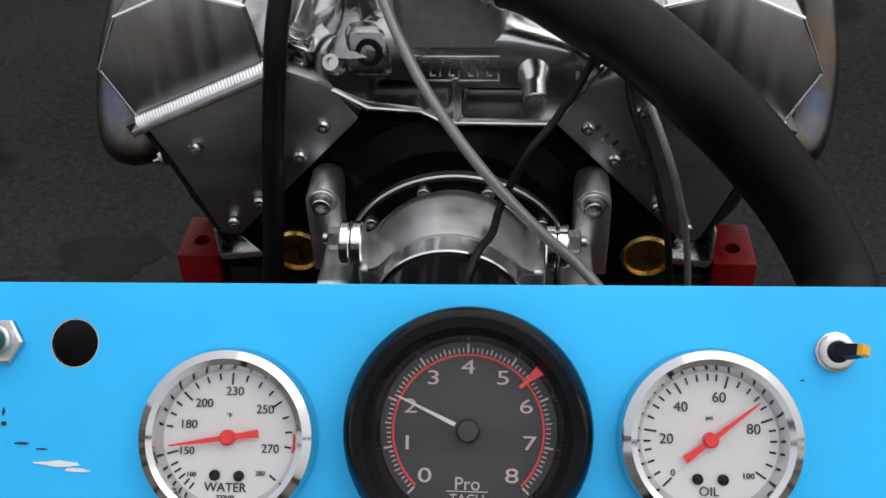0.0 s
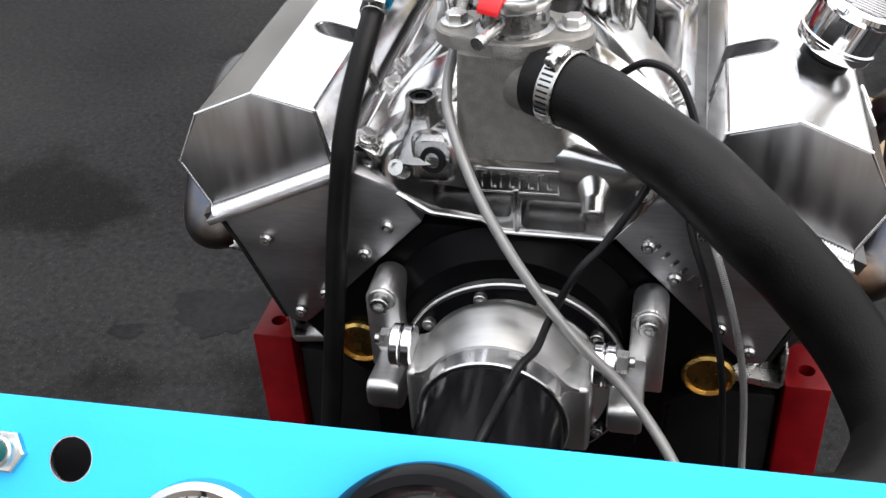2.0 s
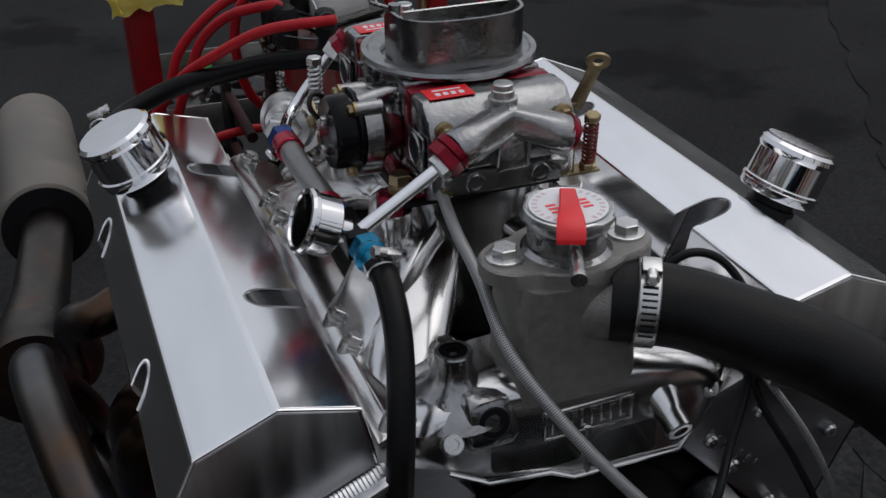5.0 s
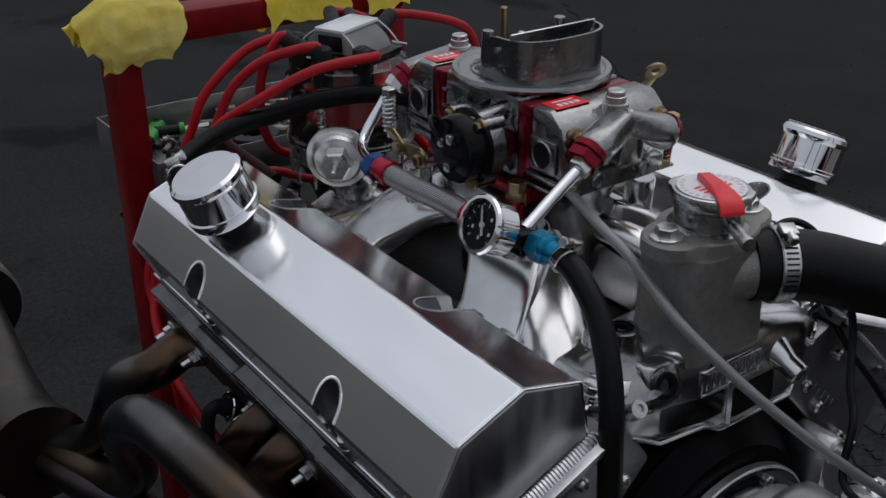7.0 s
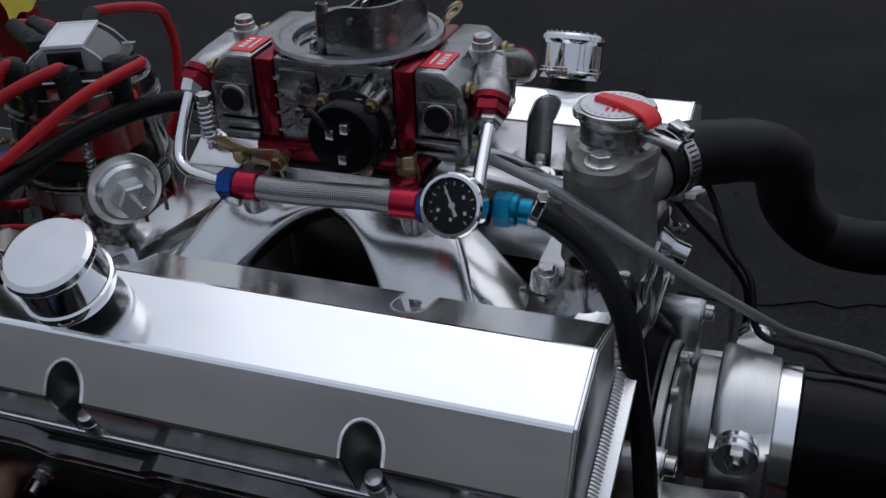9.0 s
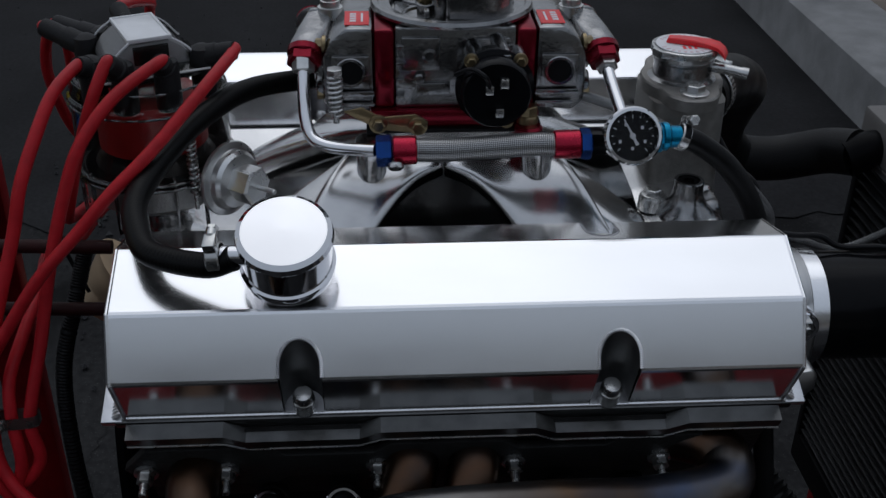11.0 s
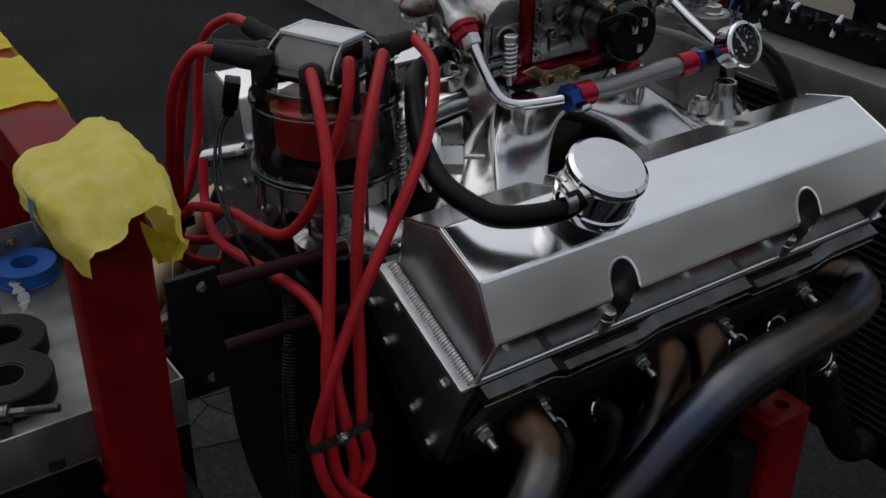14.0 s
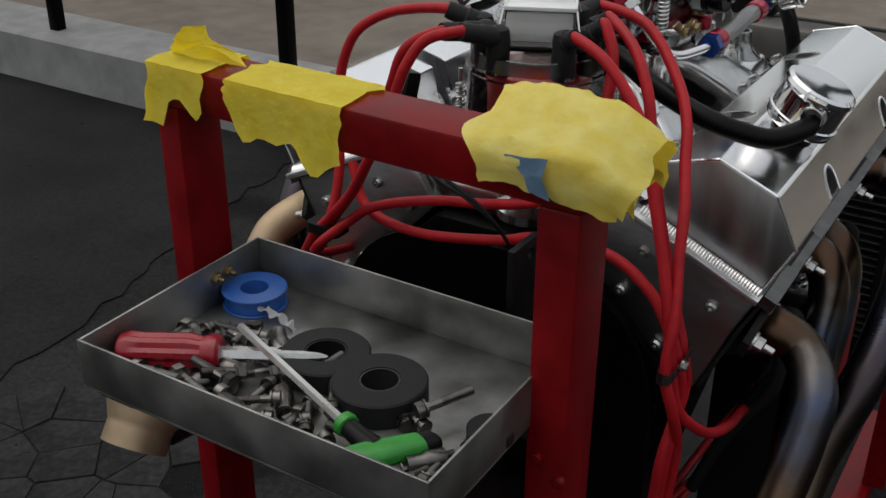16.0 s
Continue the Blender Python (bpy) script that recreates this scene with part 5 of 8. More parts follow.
        pad = [(-0.0095, 1.0085), (0.0095, 1.0085), (0.0125, 0.990), (0.0125, 0.984), (-0.0125, 0.984), (-0.0125, 0.990)]
        prism(b, [(x, y1 - sy * 0.002, z) for x, z in pad], (0, sy * 0.0155, 0), 0.0016)
        for x in (-0.0105, 0.0105):
            tube(b, [(x, y1 + sy * 0.0135, 0.988), (x * 0.95, y1 + sy * 0.0150, 1.004), (x * 0.90, y1 + sy * 0.0125, 1.0185)], 0.0014, 8, 4)
        part("middle_boss", b, CARBCAST, bowl)
        b = bmesh.new()
        loft(b, [((0, y1 - sy * 0.003, 0.975), (0.048, 0, 0), (0, 0, 0.010), 5), ((0, y1 + sy * 0.004, 0.975), (0.046, 0, 0), (0, 0, 0.0085), 5), ((0, y1 + sy * 0.005, 0.975), (0.044, 0, 0), (0, 0, 0.0075), 5)], 28)
        for x in (-0.024, 0.024):
            lathe(b, (x, y1 + sy * 0.003, 0.975), (0, sy, 0), [(0.0072, 0), (0.0070, 0.0035), (0.0062, 0.0043), (0.0045, 0.0043), (0.0042, 0.0028), (0.0002, 0.0028)], 20)
        part("lower_pad", b, CARBCAST, bowl)
        b = bmesh.new()
        p = Vector((0.0, y0 + sy * 0.034, 1.026))
        lathe(b, p, (0, 0, 1), [(0.0100, -0.006), (0.0100, 0.0028), (0.0078, 0.0032), (0.0078, 0.0080), (0.0068, 0.0085), (0.0068, 0.0120), (0.0060, 0.0128), (0.0002, 0.0128)], 28)
        block(b, (-0.0052, p.y - 0.0008, 1.0386), (0.0052, p.y + 0.0008, 1.0392))
        part("needle_screw", b, STEEL, bowl, "slotted float adjusting screw")
        b = bmesh.new()
        block(b, (-0.047, min(y0 + sy * 0.003, y0 + sy * 0.022), 1.0286), (-0.014, max(y0 + sy * 0.003, y0 + sy * 0.022), 1.0292), 0.0003)
        st = part("bowl_badge", b, REDPLASTIC, bowl, "small red badge with white marks")
        b = bmesh.new()
        for k in range(4):
            block(b, (-0.0405 + k * 0.0056, y0 + sy * 0.0155 - 0.0024, 1.0292), (-0.0370 + k * 0.0056, y0 + sy * 0.0155 + 0.0024, 1.0295))
        block(b, (-0.0405, y0 + sy * 0.0085 - 0.0008, 1.0292), (-0.0200, y0 + sy * 0.0085 + 0.0008, 1.0295))
        part("badge_mark", b, WHITEINK, st, kind="stuff")
    # air horn
    c = Vector((0, CY, 1.0285))
    b = bmesh.new()
    lathe(b, c, (0, 0, 1), [(0.047, -0.004), (0.060, 0), (0.0645, 0.001), (0.0652, 0.0035), (0.0640, 0.0062), (0.0600, 0.0068), (0.0585, 0.0050), (0.0500, 0.0038), (0.0480, 0.0010), (0.0470, -0.004)], 64, caps=False)
    part("air_horn_flange", b, CARBCAST, t, angle=0.5)
    b = bmesh.new()
    cyl(b, c + Vector((0, 0, -0.004)), c + Vector((0, 0, -0.001)), 0.0475, seg=48)
    part("horn_floor", b, CAST, t)
    for sx in (-1, 1):
        for sy in (-1, 1):
            q = c + Vector((sx * 0.021, sy * 0.0215, 0))
            b = bmesh.new()
            pipe_ring(b, q + Vector((0, 0, -0.002)), (0, 0, 1), 0.0165, 0.0190, 0.0035, 32, 0.0006)
            vent = part("venturi_rim", b, CARBCAST, t)
            # black disc across the bore: the shade of its depth is in the colour
            b = bmesh.new()
            cyl(b, q + Vector((0, 0, -0.0012)), q + Vector((0, 0, -0.0004)), 0.0164, seg=32)
            part("bore", b, BLACKMATTE, vent, "black disc standing for the dark inside the bore")
            b = bmesh.new()
            pipe_ring(b, q + Vector((0, 0, -0.001)), (0, 0, 1), 0.0050, 0.0072, 0.010, 24, 0.0005)
            block(b, (min(q.x, q.x + sx * 0.016), q.y - 0.002, 1.030), (max(q.x, q.x + sx * 0.016), q.y + 0.002, 1.036), 0.0006)
            part("booster", b, CARBCAST, vent)
    # raised choke tower over the front bores
    b = bmesh.new()
    hs = [(x, y) for x, y in ((-0.046, 0.004), (-0.046, -0.022), (-0.040, -0.036), (-0.026, -0.0445), (0, -0.0470), (0.026, -0.0445), (0.040, -0.036), (0.046, -0.022), (0.046, 0.004))]
    path = spline([(x, y, 0) for x, y in hs], 5)
    rings = []
    for p in path:
        n = Vector((p.x, p.y + 0.004, 0)).normalized()
        dip = 0.010 * max(0.0, 1 - abs(p.x) / 0.02) * (1 if p.y < -0.03 else 0)
        top = 0.0375 - 0.006 * max(0.0, (p.y + 0.010) / 0.014)
        o = p + Vector((0, CY, 1.0300))
        rings.append([b.verts.new(o + n * 0.0013), b.verts.new(o + n * 0.0013 + Vector((0, 0, top))), b.verts.new(o - n * 0.0013 + Vector((0, 0, top))), b.verts.new(o - n * 0.0013)])
    ring_faces(b, rings)
    block(b, (-0.046, CY + 0.003, 1.030), (0.046, CY + 0.0055, 1.054), 0.0006)
    part("choke_tower", b, CARBCAST, t, "thin raised choke tower")
    b = bmesh.new()
    block(b, (-0.043, CY - 0.036, 1.0525), (0.043, CY - 0.002, 1.0540), 0.0004, Matrix.Translation((0, CY - 0.016, 1.053)) @ pose(0, 0, 0, -62, 0, 0) @ Matrix.Translation((0, -CY + 0.016, -1.053)))
    part("choke_plate", b, STEEL, t)
    b = bmesh.new()
    tube(b, [(-0.050, CY - 0.016, 1.058), (0, CY - 0.016, 1.058), (0.050, CY - 0.016, 1.058)], 0.0022, 10, 2)
    part("choke_shaft", b, STEEL, t)
    for x, y, z0, z1, r, mat in ((-0.012, 0.022, 1.030, 1.079, 0.0030, GOLDZINC), (0.022, 0.040, 1.030, 1.050, 0.0028, STEEL)):
        b = bmesh.new()
        lathe(b, (x, CY + y, z0), (0, 0, 1), [(r * 2.0, 0), (r * 2.0, 0.010), (r, 0.011), (r, z1 - z0 - 0.001), (r * 0.7, z1 - z0)], 16)
        part("stud", b, mat, t)
    for x in (-0.038, 0.038):
        b = bmesh.new()
        tube(b, [(x, CY + 0.011, 1.028), (x, CY + 0.011, 1.048), (x * 0.98, CY + 0.010, 1.066)], 0.0046, 16, 4)
        part("vent_tube", b, CARBCAST, t)
    # electric choke on the camera side
    cc = Vector((-0.099, -0.036, 0.992))
    b = bmesh.new()
    lathe(b, cc + Vector((0.046, 0, 0)), (-1, 0, 0), [(0.020, 0), (0.022, 0.010), (0.0265, 0.014), (0.0280, 0.016), (0.0280, 0.028), (0.0265, 0.0295)], 40)
    part("choke_housing", b, CARBCAST, t)
    for a in (50, 130, 250):
        b = bmesh.new()
        e = Vector((0, math.cos(radians(a)), math.sin(radians(a))))
        cyl(b, cc + e * 0.0285 + Vector((0.032, 0, 0)), cc + e * 0.0285 + Vector((0.012, 0, 0)), 0.0052, ch=0.0008)
        part("lug", b, CARBCAST, t)
        b = bmesh.new()
        bolt_head(b, cc + e * 0.0285 + Vector((0.012, 0, 0)), (-1, 0, 0), 0.0038, 0.005)
        part("lug_screw", b, GOLDZINC, t)
    b = bmesh.new()
    lathe(b, cc + Vector((0.0165, 0, 0)), (-1, 0, 0), [(0.0295, 0), (0.0300, 0.001), (0.0300, 0.003), (0.0265, 0.0045), (0.0262, 0.017), (0.0245, 0.0195), (0.010, 0.0202), (0.0002, 0.0202)], 48)
    cap = part("choke_cap", b, BLACKGLOSS, t, "round black electric choke cap")
    for y, z in ((0.006, 0.006), (-0.005, 0.011), (-0.002, -0.012)):
        b = bmesh.new()
        block(b, (cc.x - 0.0085, cc.y + y - 0.003, cc.z + z - 0.0035), (cc.x - 0.0035, cc.y + y + 0.003, cc.z + z + 0.0035), 0.0006)
        part("terminal", b, STEEL, cap, "bright spade terminal")
    b = bmesh.new()
    tube(b, [cc + Vector((-0.007, 0.006, 0.008)), cc + Vector((-0.012, 0.010, 0.018)), cc + Vector((-0.006, 0.020, 0.022)), cc + Vector((0.01, 0.03, 0.012))], 0.0018, 8, 6)
    part("choke_wire", b, BLACKMATTE, t)
    for y, z in ((-0.004, 1.018), (0.014, 1.014)):
        b = bmesh.new()
        cyl(b, (-0.052, cc.y + y, z), (-0.083, cc.y + y - 0.004, z - 0.004), 0.0058, ch=0.001)
        hexagon(b, (-0.083, cc.y + y - 0.004, z - 0.004), (-1, -0.1, -0.1), 0.0050, 0.004)
        part("choke_post", b, CARBCAST, t)
    b = bmesh.new()
    lathe(b, (-0.060, -0.066, 0.945), (0, 0, 1), [(0.0085, 0), (0.0085, 0.012), (0.0075, 0.014)], 20)
    hexagon(b, (-0.060, -0.066, 0.958), (0, 0, 1), 0.0078, 0.009)
    part("mounting_nut", b, GOLDZINC, t)
    b = bmesh.new()
    lathe(b, (-0.066, -0.066, 0.938), (0, 0, 1), [(0.0105, 0), (0.0115, 0.004), (0.0115, 0.013), (0.0095, 0.015)], 24)
    part("mount_collar", b, REDANO, t)
    # springs and linkage
    b = bmesh.new()
    coil(b, (-0.078, 0.084, 0.969), (-0.078, 0.084, 1.000), 0.0052, 0.0011, 8)
    part("pump_spring", b, STEEL, t)
    b = bmesh.new()
    cyl(b, (-0.078, 0.084, 0.962), (-0.078, 0.084, 1.003), 0.0024)
    hexagon(b, (-0.078, 0.084, 1.000), (0, 0, 1), 0.0062, 0.006)
    part("pump_rod", b, STEEL, t)
    b = bmesh.new()
    prism(b, [(-0.088, y, z) for y, z in ((0.078, 0.975), (0.070, 0.970), (0.052, 0.960), (0.018, 0.956), (0.014, 0.966), (0.024, 0.972), (0.050, 0.970), (0.064, 0.978))], (0.0022, 0, 0), 0.0005)
    part("pump_lever", b, GOLDZINC, t, "gold-zinc throttle lever")
    for y, z in ((0.052, 0.965), (0.022, 0.963)):
        b = bmesh.new()
        bolt_head(b, (-0.0885, y, z), (-1, 0, 0), 0.0050, 0.006)
        part("lever_screw", b, GOLDZINC, t)
    b = bmesh.new()
    tube(b, [(-0.060, CY + 0.04, 0.955), (-0.078, CY + 0.035, 0.957), (-0.086, CY + 0.032, 0.962)], 0.0035, 10, 5)
    part("throttle_shaft", b, STEEL, t)
    b = bmesh.new()
    foot, tip = Vector((0.106, -0.010, 0.970)), Vector((0.104, -0.046, 1.021))
    al = (tip - foot).normalized()
    wd = Vector((0.86, -0.42, 0)).normalized()
    wd = (wd - al * wd.dot(al)).normalized()
    nm = wd.cross(al)
    L = (tip - foot).length
    outl = [(-0.0060, 0.0), (0.0060, 0.0), (0.0048, L - 0.018), (0.0055, L - 0.007), (-0.0055, L - 0.007), (-0.0048, L - 0.018)]
    prism(b, [foot + wd * p + al * q for p, q in outl], nm * 0.0022, 0.0004)
    lathe(b, tip, nm, [(0.0042, 0), (0.0090, 0), (0.0093, 0.0004), (0.0093, 0.0020), (0.0090, 0.0024), (0.0042, 0.0024), (0.0042, 0)], 32, False)
    tube(b, [foot + Vector((-0.052, 0.004, 0)), foot + Vector((-0.02, 0.002, 0.001)), foot + al * 0.006], 0.0042, 12, 3)
    part("throttle_arm", b, GOLDZINC, t, "gold-zinc throttle arm")
    b = bmesh.new()
    coil(b, (0.076, -0.090, 0.964), (0.073, -0.097, 0.996), 0.0046, 0.0010, 9)
    part("return_spring", b, DARKSPRING, t, "dark red return spring")
    b = bmesh.new()
    cyl(b, (0.0765, -0.0885, 0.958), (0.0725, -0.0985, 1.002), 0.0022)
    hexagon(b, (0.073, -0.0975, 0.998), (-0.08, -0.2, 1), 0.0058, 0.005)
    hexagon(b, (0.0763, -0.089, 0.957), (-0.08, -0.2, 1), 0.0062, 0.006)
    block(b, (0.058, -0.094, 0.9545), (0.084, -0.080, 0.9570), 0.0006)
    block(b, (0.062, -0.092, 0.957), (0.064, -0.082, 0.985), 0.0005)
    part("idle_rod", b, GOLDZINC, t)
    b = bmesh.new()
    tube(b, [(0.052, -0.06, 0.975), (0.068, -0.062, 0.978), (0.072, -0.08, 0.985), (0.073, -0.096, 0.988)], 0.0025, 8, 6)
    part("link_rod", b, STEEL, t)
    return t


carburetor()


# ---- distributor ----
ROTORRED = material("red_rotor_plastic", (0.38, 0.009, 0.010), 0.4, 0.0, 0.15, 80)
PALETOP = material("pale_top_plate", (0.70, 0.70, 0.71), 0.25, 0.0, 0.08, 60)
COILGREY = material("coil_grey", (0.28, 0.28, 0.29), 0.35, 0.0, 0.15, 60)
PALEGREY = material("pale_grey_plastic", (0.62, 0.62, 0.63), 0.4, 0.0, 0.1, 60)
DX, DY = -0.027, 0.234


def distributor():
    t = thing("distributor", (DX, DY, 0.835), "distributor with a clear plastic cap and red rotor at the rear", "distributor")
    o = (DX, DY, 0)

    def turn(name, prof, mat, label="", seg=48, parent=None, caps=True):
        b = bmesh.new()
        lathe(b, o, (0, 0, 1), prof, seg, caps)
        return part(name, b, mat, parent or t, label)

    turn("shaft_housing", [(0.030, 0.828), (0.034, 0.832), (0.034, 0.840), (0.028, 0.843), (0.021, 0.846), (0.020, 0.850), (0.025, 0.853), (0.025, 0.858), (0.020, 0.861), (0.020, 0.866), (0.026, 0.869), (0.034, 0.877), (0.046, 0.883)], POLISH)
    b = bmesh.new()
    prism(b, [(DX + x, DY + y, 0.838) for x, y in ((-0.02, -0.03), (-0.05, -0.026), (-0.058, -0.012), (-0.05, 0.002), (-0.02, 0.02))], (0, 0, 0.007), 0.001)
    part("hold_down", b, STEEL, t)
    turn("bowl", [(0.040, 0.880), (0.052, 0.885), (0.0580, 0.890), (0.0580, 0.9075), (0.0560, 0.909), (0.010, 0.909)], CAST, "grey housing bowl")
    turn("breaker_plate", [(0.0565, 0.9093), (0.0565, 0.9135), (0.048, 0.915), (0.044, 0.921), (0.030, 0.927), (0.012, 0.927)], BLACKMATTE)
    turn("rotor", [(0.034, 0.9275), (0.0430, 0.929), (0.0430, 0.964), (0.039, 0.969), (0.016, 0.973), (0.013, 0.980), (0.0002, 0.980)], ROTORRED, "red plastic rotor")
    cap = turn("cap_shell", [(0.0620, 0.9095), (0.0640, 0.911), (0.0640, 0.9155), (0.0615, 0.917), (0.0605, 0.967), (0.0620, 0.970), (0.0620, 0.974), (0.0595, 0.976), (0.0560, 0.988), (0.050, 0.992), (0.0002, 0.9925)], CLEARCAP, "clear plastic cap")
    for i in range(16):
        a = 2 * math.pi * i / 16
        b = bmesh.new()
        e = Vector((math.cos(a), math.sin(a), 0))
        block(b, (-0.0010, -0.0016, 0), (0.0010, 0.0016, 0.048), 0.0004, frame_of(Vector((DX, DY, 0.919)) + e * 0.0612, Vector((-e.y, e.x, 0)), e))
        part("cap_rib", b, CLEAREDGE, cap)
    # rings added for the glints along the cap's edges
    for r, z, h in ((0.0642, 0.9095, 0.0022), (0.0642, 0.9145, 0.0014), (0.0622, 0.9690, 0.0016), (0.0572, 0.9865, 0.0016)):
        b = bmesh.new()
        pipe_ring(b, (DX, DY, z), (0, 0, 1), r - 0.0012, r + 0.0004, h, 56, 0.0004)
        part("cap_ledge", b, CLEAREDGE, cap, "moulded edge with its glint built in")
    # coil cover on top: a clear roof-shaped box over a grey coil
    ang = radians(24)
    ux, uy = Vector((math.cos(ang), math.sin(ang), 0)), Vector((-math.sin(ang), math.cos(ang), 0))
    m = frame_of((DX, DY, 0), ux, uy)
    b = bmesh.new()
    rings = []
    for hx, hy, z in ((0.0440, 0.0415, 0.9930), (0.0440, 0.0415, 0.9975), (0.0345, 0.0370, 1.0000), (0.0325, 0.0340, 1.0040), (0.0310, 0.0265, 1.0130), (0.0300, 0.0165, 1.0200), (0.0292, 0.0155, 1.0212)):
        ring = []
        for k in range(40):
            a = 2 * math.pi * k / 40
            c, s = math.cos(a), math.sin(a)
            ring.append(b.verts.new(m @ Vector((hx * math.copysign(abs(c) ** 0.3, c), hy * math.copysign(abs(s) ** 0.3, s), z))))
        rings.append(ring)
    ring_faces(b, rings)
    cov = part("coil_cover", b, CLEARCAP, t, "clear roof-shaped coil cover")
    b = bmesh.new()
    prism(b, [m @ Vector((-0.0275, y, z)) for y, z in ((-0.0325, 0.9990), (-0.0310, 1.0040), (-0.0245, 1.0120), (-0.0145, 1.0185), (0.0145, 1.0185), (0.0245, 1.0120), (0.0310, 1.0040), (0.0325, 0.9990))], ux * 0.055, 0.001)
    part("coil_block", b, COILGREY, t, "grey ignition coil under the cover")
    b = bmesh.new()
    block(b, (-0.0405, -0.0385, 0.9935), (0.0405, 0.0385, 0.9965), 0.002, m)
    part("coil_tray", b, BLACKMATTE, t, "dark tray under the coil")
    for x in (-0.0286, 0.0286):
        b = bmesh.new()
        block(b, (x - 0.0005, -0.0135, 1.0020), (x + 0.0005, 0.0135, 1.0165), 0.0003, m)
        part("coil_end", b, BLACKMATTE, t, "black end of the coil")
        b = bmesh.new()
        k = 1 if x > 0 else -1
        # pale tubes draw the bright edge lines of the clear cover
        for side in (-1, 1):
            tube(b, [m @ Vector((k * 0.0345, side * 0.0368, 1.0003)), m @ Vector((k * 0.0318, side * 0.0265, 1.0132)), m @ Vector((k * 0.0302, side * 0.0160, 1.0208))], 0.0008, 6, 3)
        tube(b, [m @ Vector((k * 0.0440, -0.040, 0.9975)), m @ Vector((k * 0.0440, 0.040, 0.9975))], 0.0009, 6, 1, False)
        part("cover_edge", b, PALEGREY, cov, "moulded edge with its glint built in")
    b = bmesh.new()
    for x in (-0.0292, 0.0292):
        block(b, (x - 0.0011, -0.0165, 1.0200), (x + 0.0011, 0.0165, 1.0232), 0.0005, m)
    for y in (-0.0158, 0.0158):
        block(b, (-0.0295, y - 0.0011, 1.0200), (0.0295, y + 0.0011, 1.0232), 0.0005, m)
    part("cover_rim", b, PALEGREY, cov, "pale rim of the cover")
    b = bmesh.new()
    block(b, (-0.0285, -0.0150, 1.0214), (0.0285, 0.0150, 1.0223), 0.0004, m)
    part("cover_label", b, PALETOP, cov, "pale top plate")
    for a in (35, 215):
        e = Vector((math.cos(radians(a)), math.sin(radians(a)), 0))
        b = bmesh.new()
        p = Vector((DX, DY, 0)) + e * 0.0665
        coil(b, p + Vector((0, 0, 0.904)), p + Vector((0, 0, 0.956)), 0.0036, 0.0010, 13)
        cyl(b, p + Vector((0, 0, 0.892)), p + Vector((0, 0, 0.968)), 0.0018)
        part("latch_spring", b, STEEL, t, "sprung latch screw")
    # pickup connector hanging at the rear
    b = bmesh.new()
    block(b, (-0.010, -0.007, -0.013), (0.010, 0.007, 0.013), 0.0015, pose(0.085, 0.268, 0.942, 12, 0, -25))
    block(b, (-0.007, -0.005, -0.020), (0.007, 0.005, -0.0125), 0.001, pose(0.085, 0.268, 0.942, 12, 0, -25))
    part("pickup_connector", b, BLACKMATTE, t, "black plug connector")
    for k in (0, 1):
        b = bmesh.new()
        tube(b, [(0.083 + k * 0.004, 0.270, 0.926), (0.072 + k * 0.006, 0.288, 0.908), (0.030 + k * 0.008, 0.306 + k * 0.004, 0.885), (-0.020 + k * 0.006, 0.322, 0.872), (-0.045, 0.318, 0.845), (-0.055, 0.30, 0.80)], 0.0017, 8, 8)
        part("pickup_wire", b, BLACKMATTE, t)
    # vacuum advance can
    d = Vector((-0.60, -0.80, 0.02)).normalized()
    p = Vector((-0.0805, 0.1695, 0.918))
    b = bmesh.new()
    lathe(b, p, d, [(0.010, -0.012), (0.014, -0.010), (0.0260, -0.004), (0.0295, -0.001), (0.0300, 0.001), (0.0295, 0.0028), (0.0258, 0.0034), (0.0245, 0.0040), (0.0235, 0.0085), (0.0210, 0.0115), (0.0165, 0.0125), (0.0150, 0.0130)], 44)
    hexagon(b, p + d * 0.0128, d, 0.0150, 0.018, 0.0015)
    lathe(b, p + d * 0.0307, d, [(0.0022, 0), (0.0022, 0.016), (0.0016, 0.017)], 12)
    part("vacuum_can", b, VACCAN, t, "satin vacuum advance can", angle=0.35)
    b = bmesh.new()
    block(b, (-0.070, 0.180, 0.908), (-0.045, 0.205, 0.914), 0.001)
    part("vacuum_bracket", b, STEEL, t)
    return t


distributor()

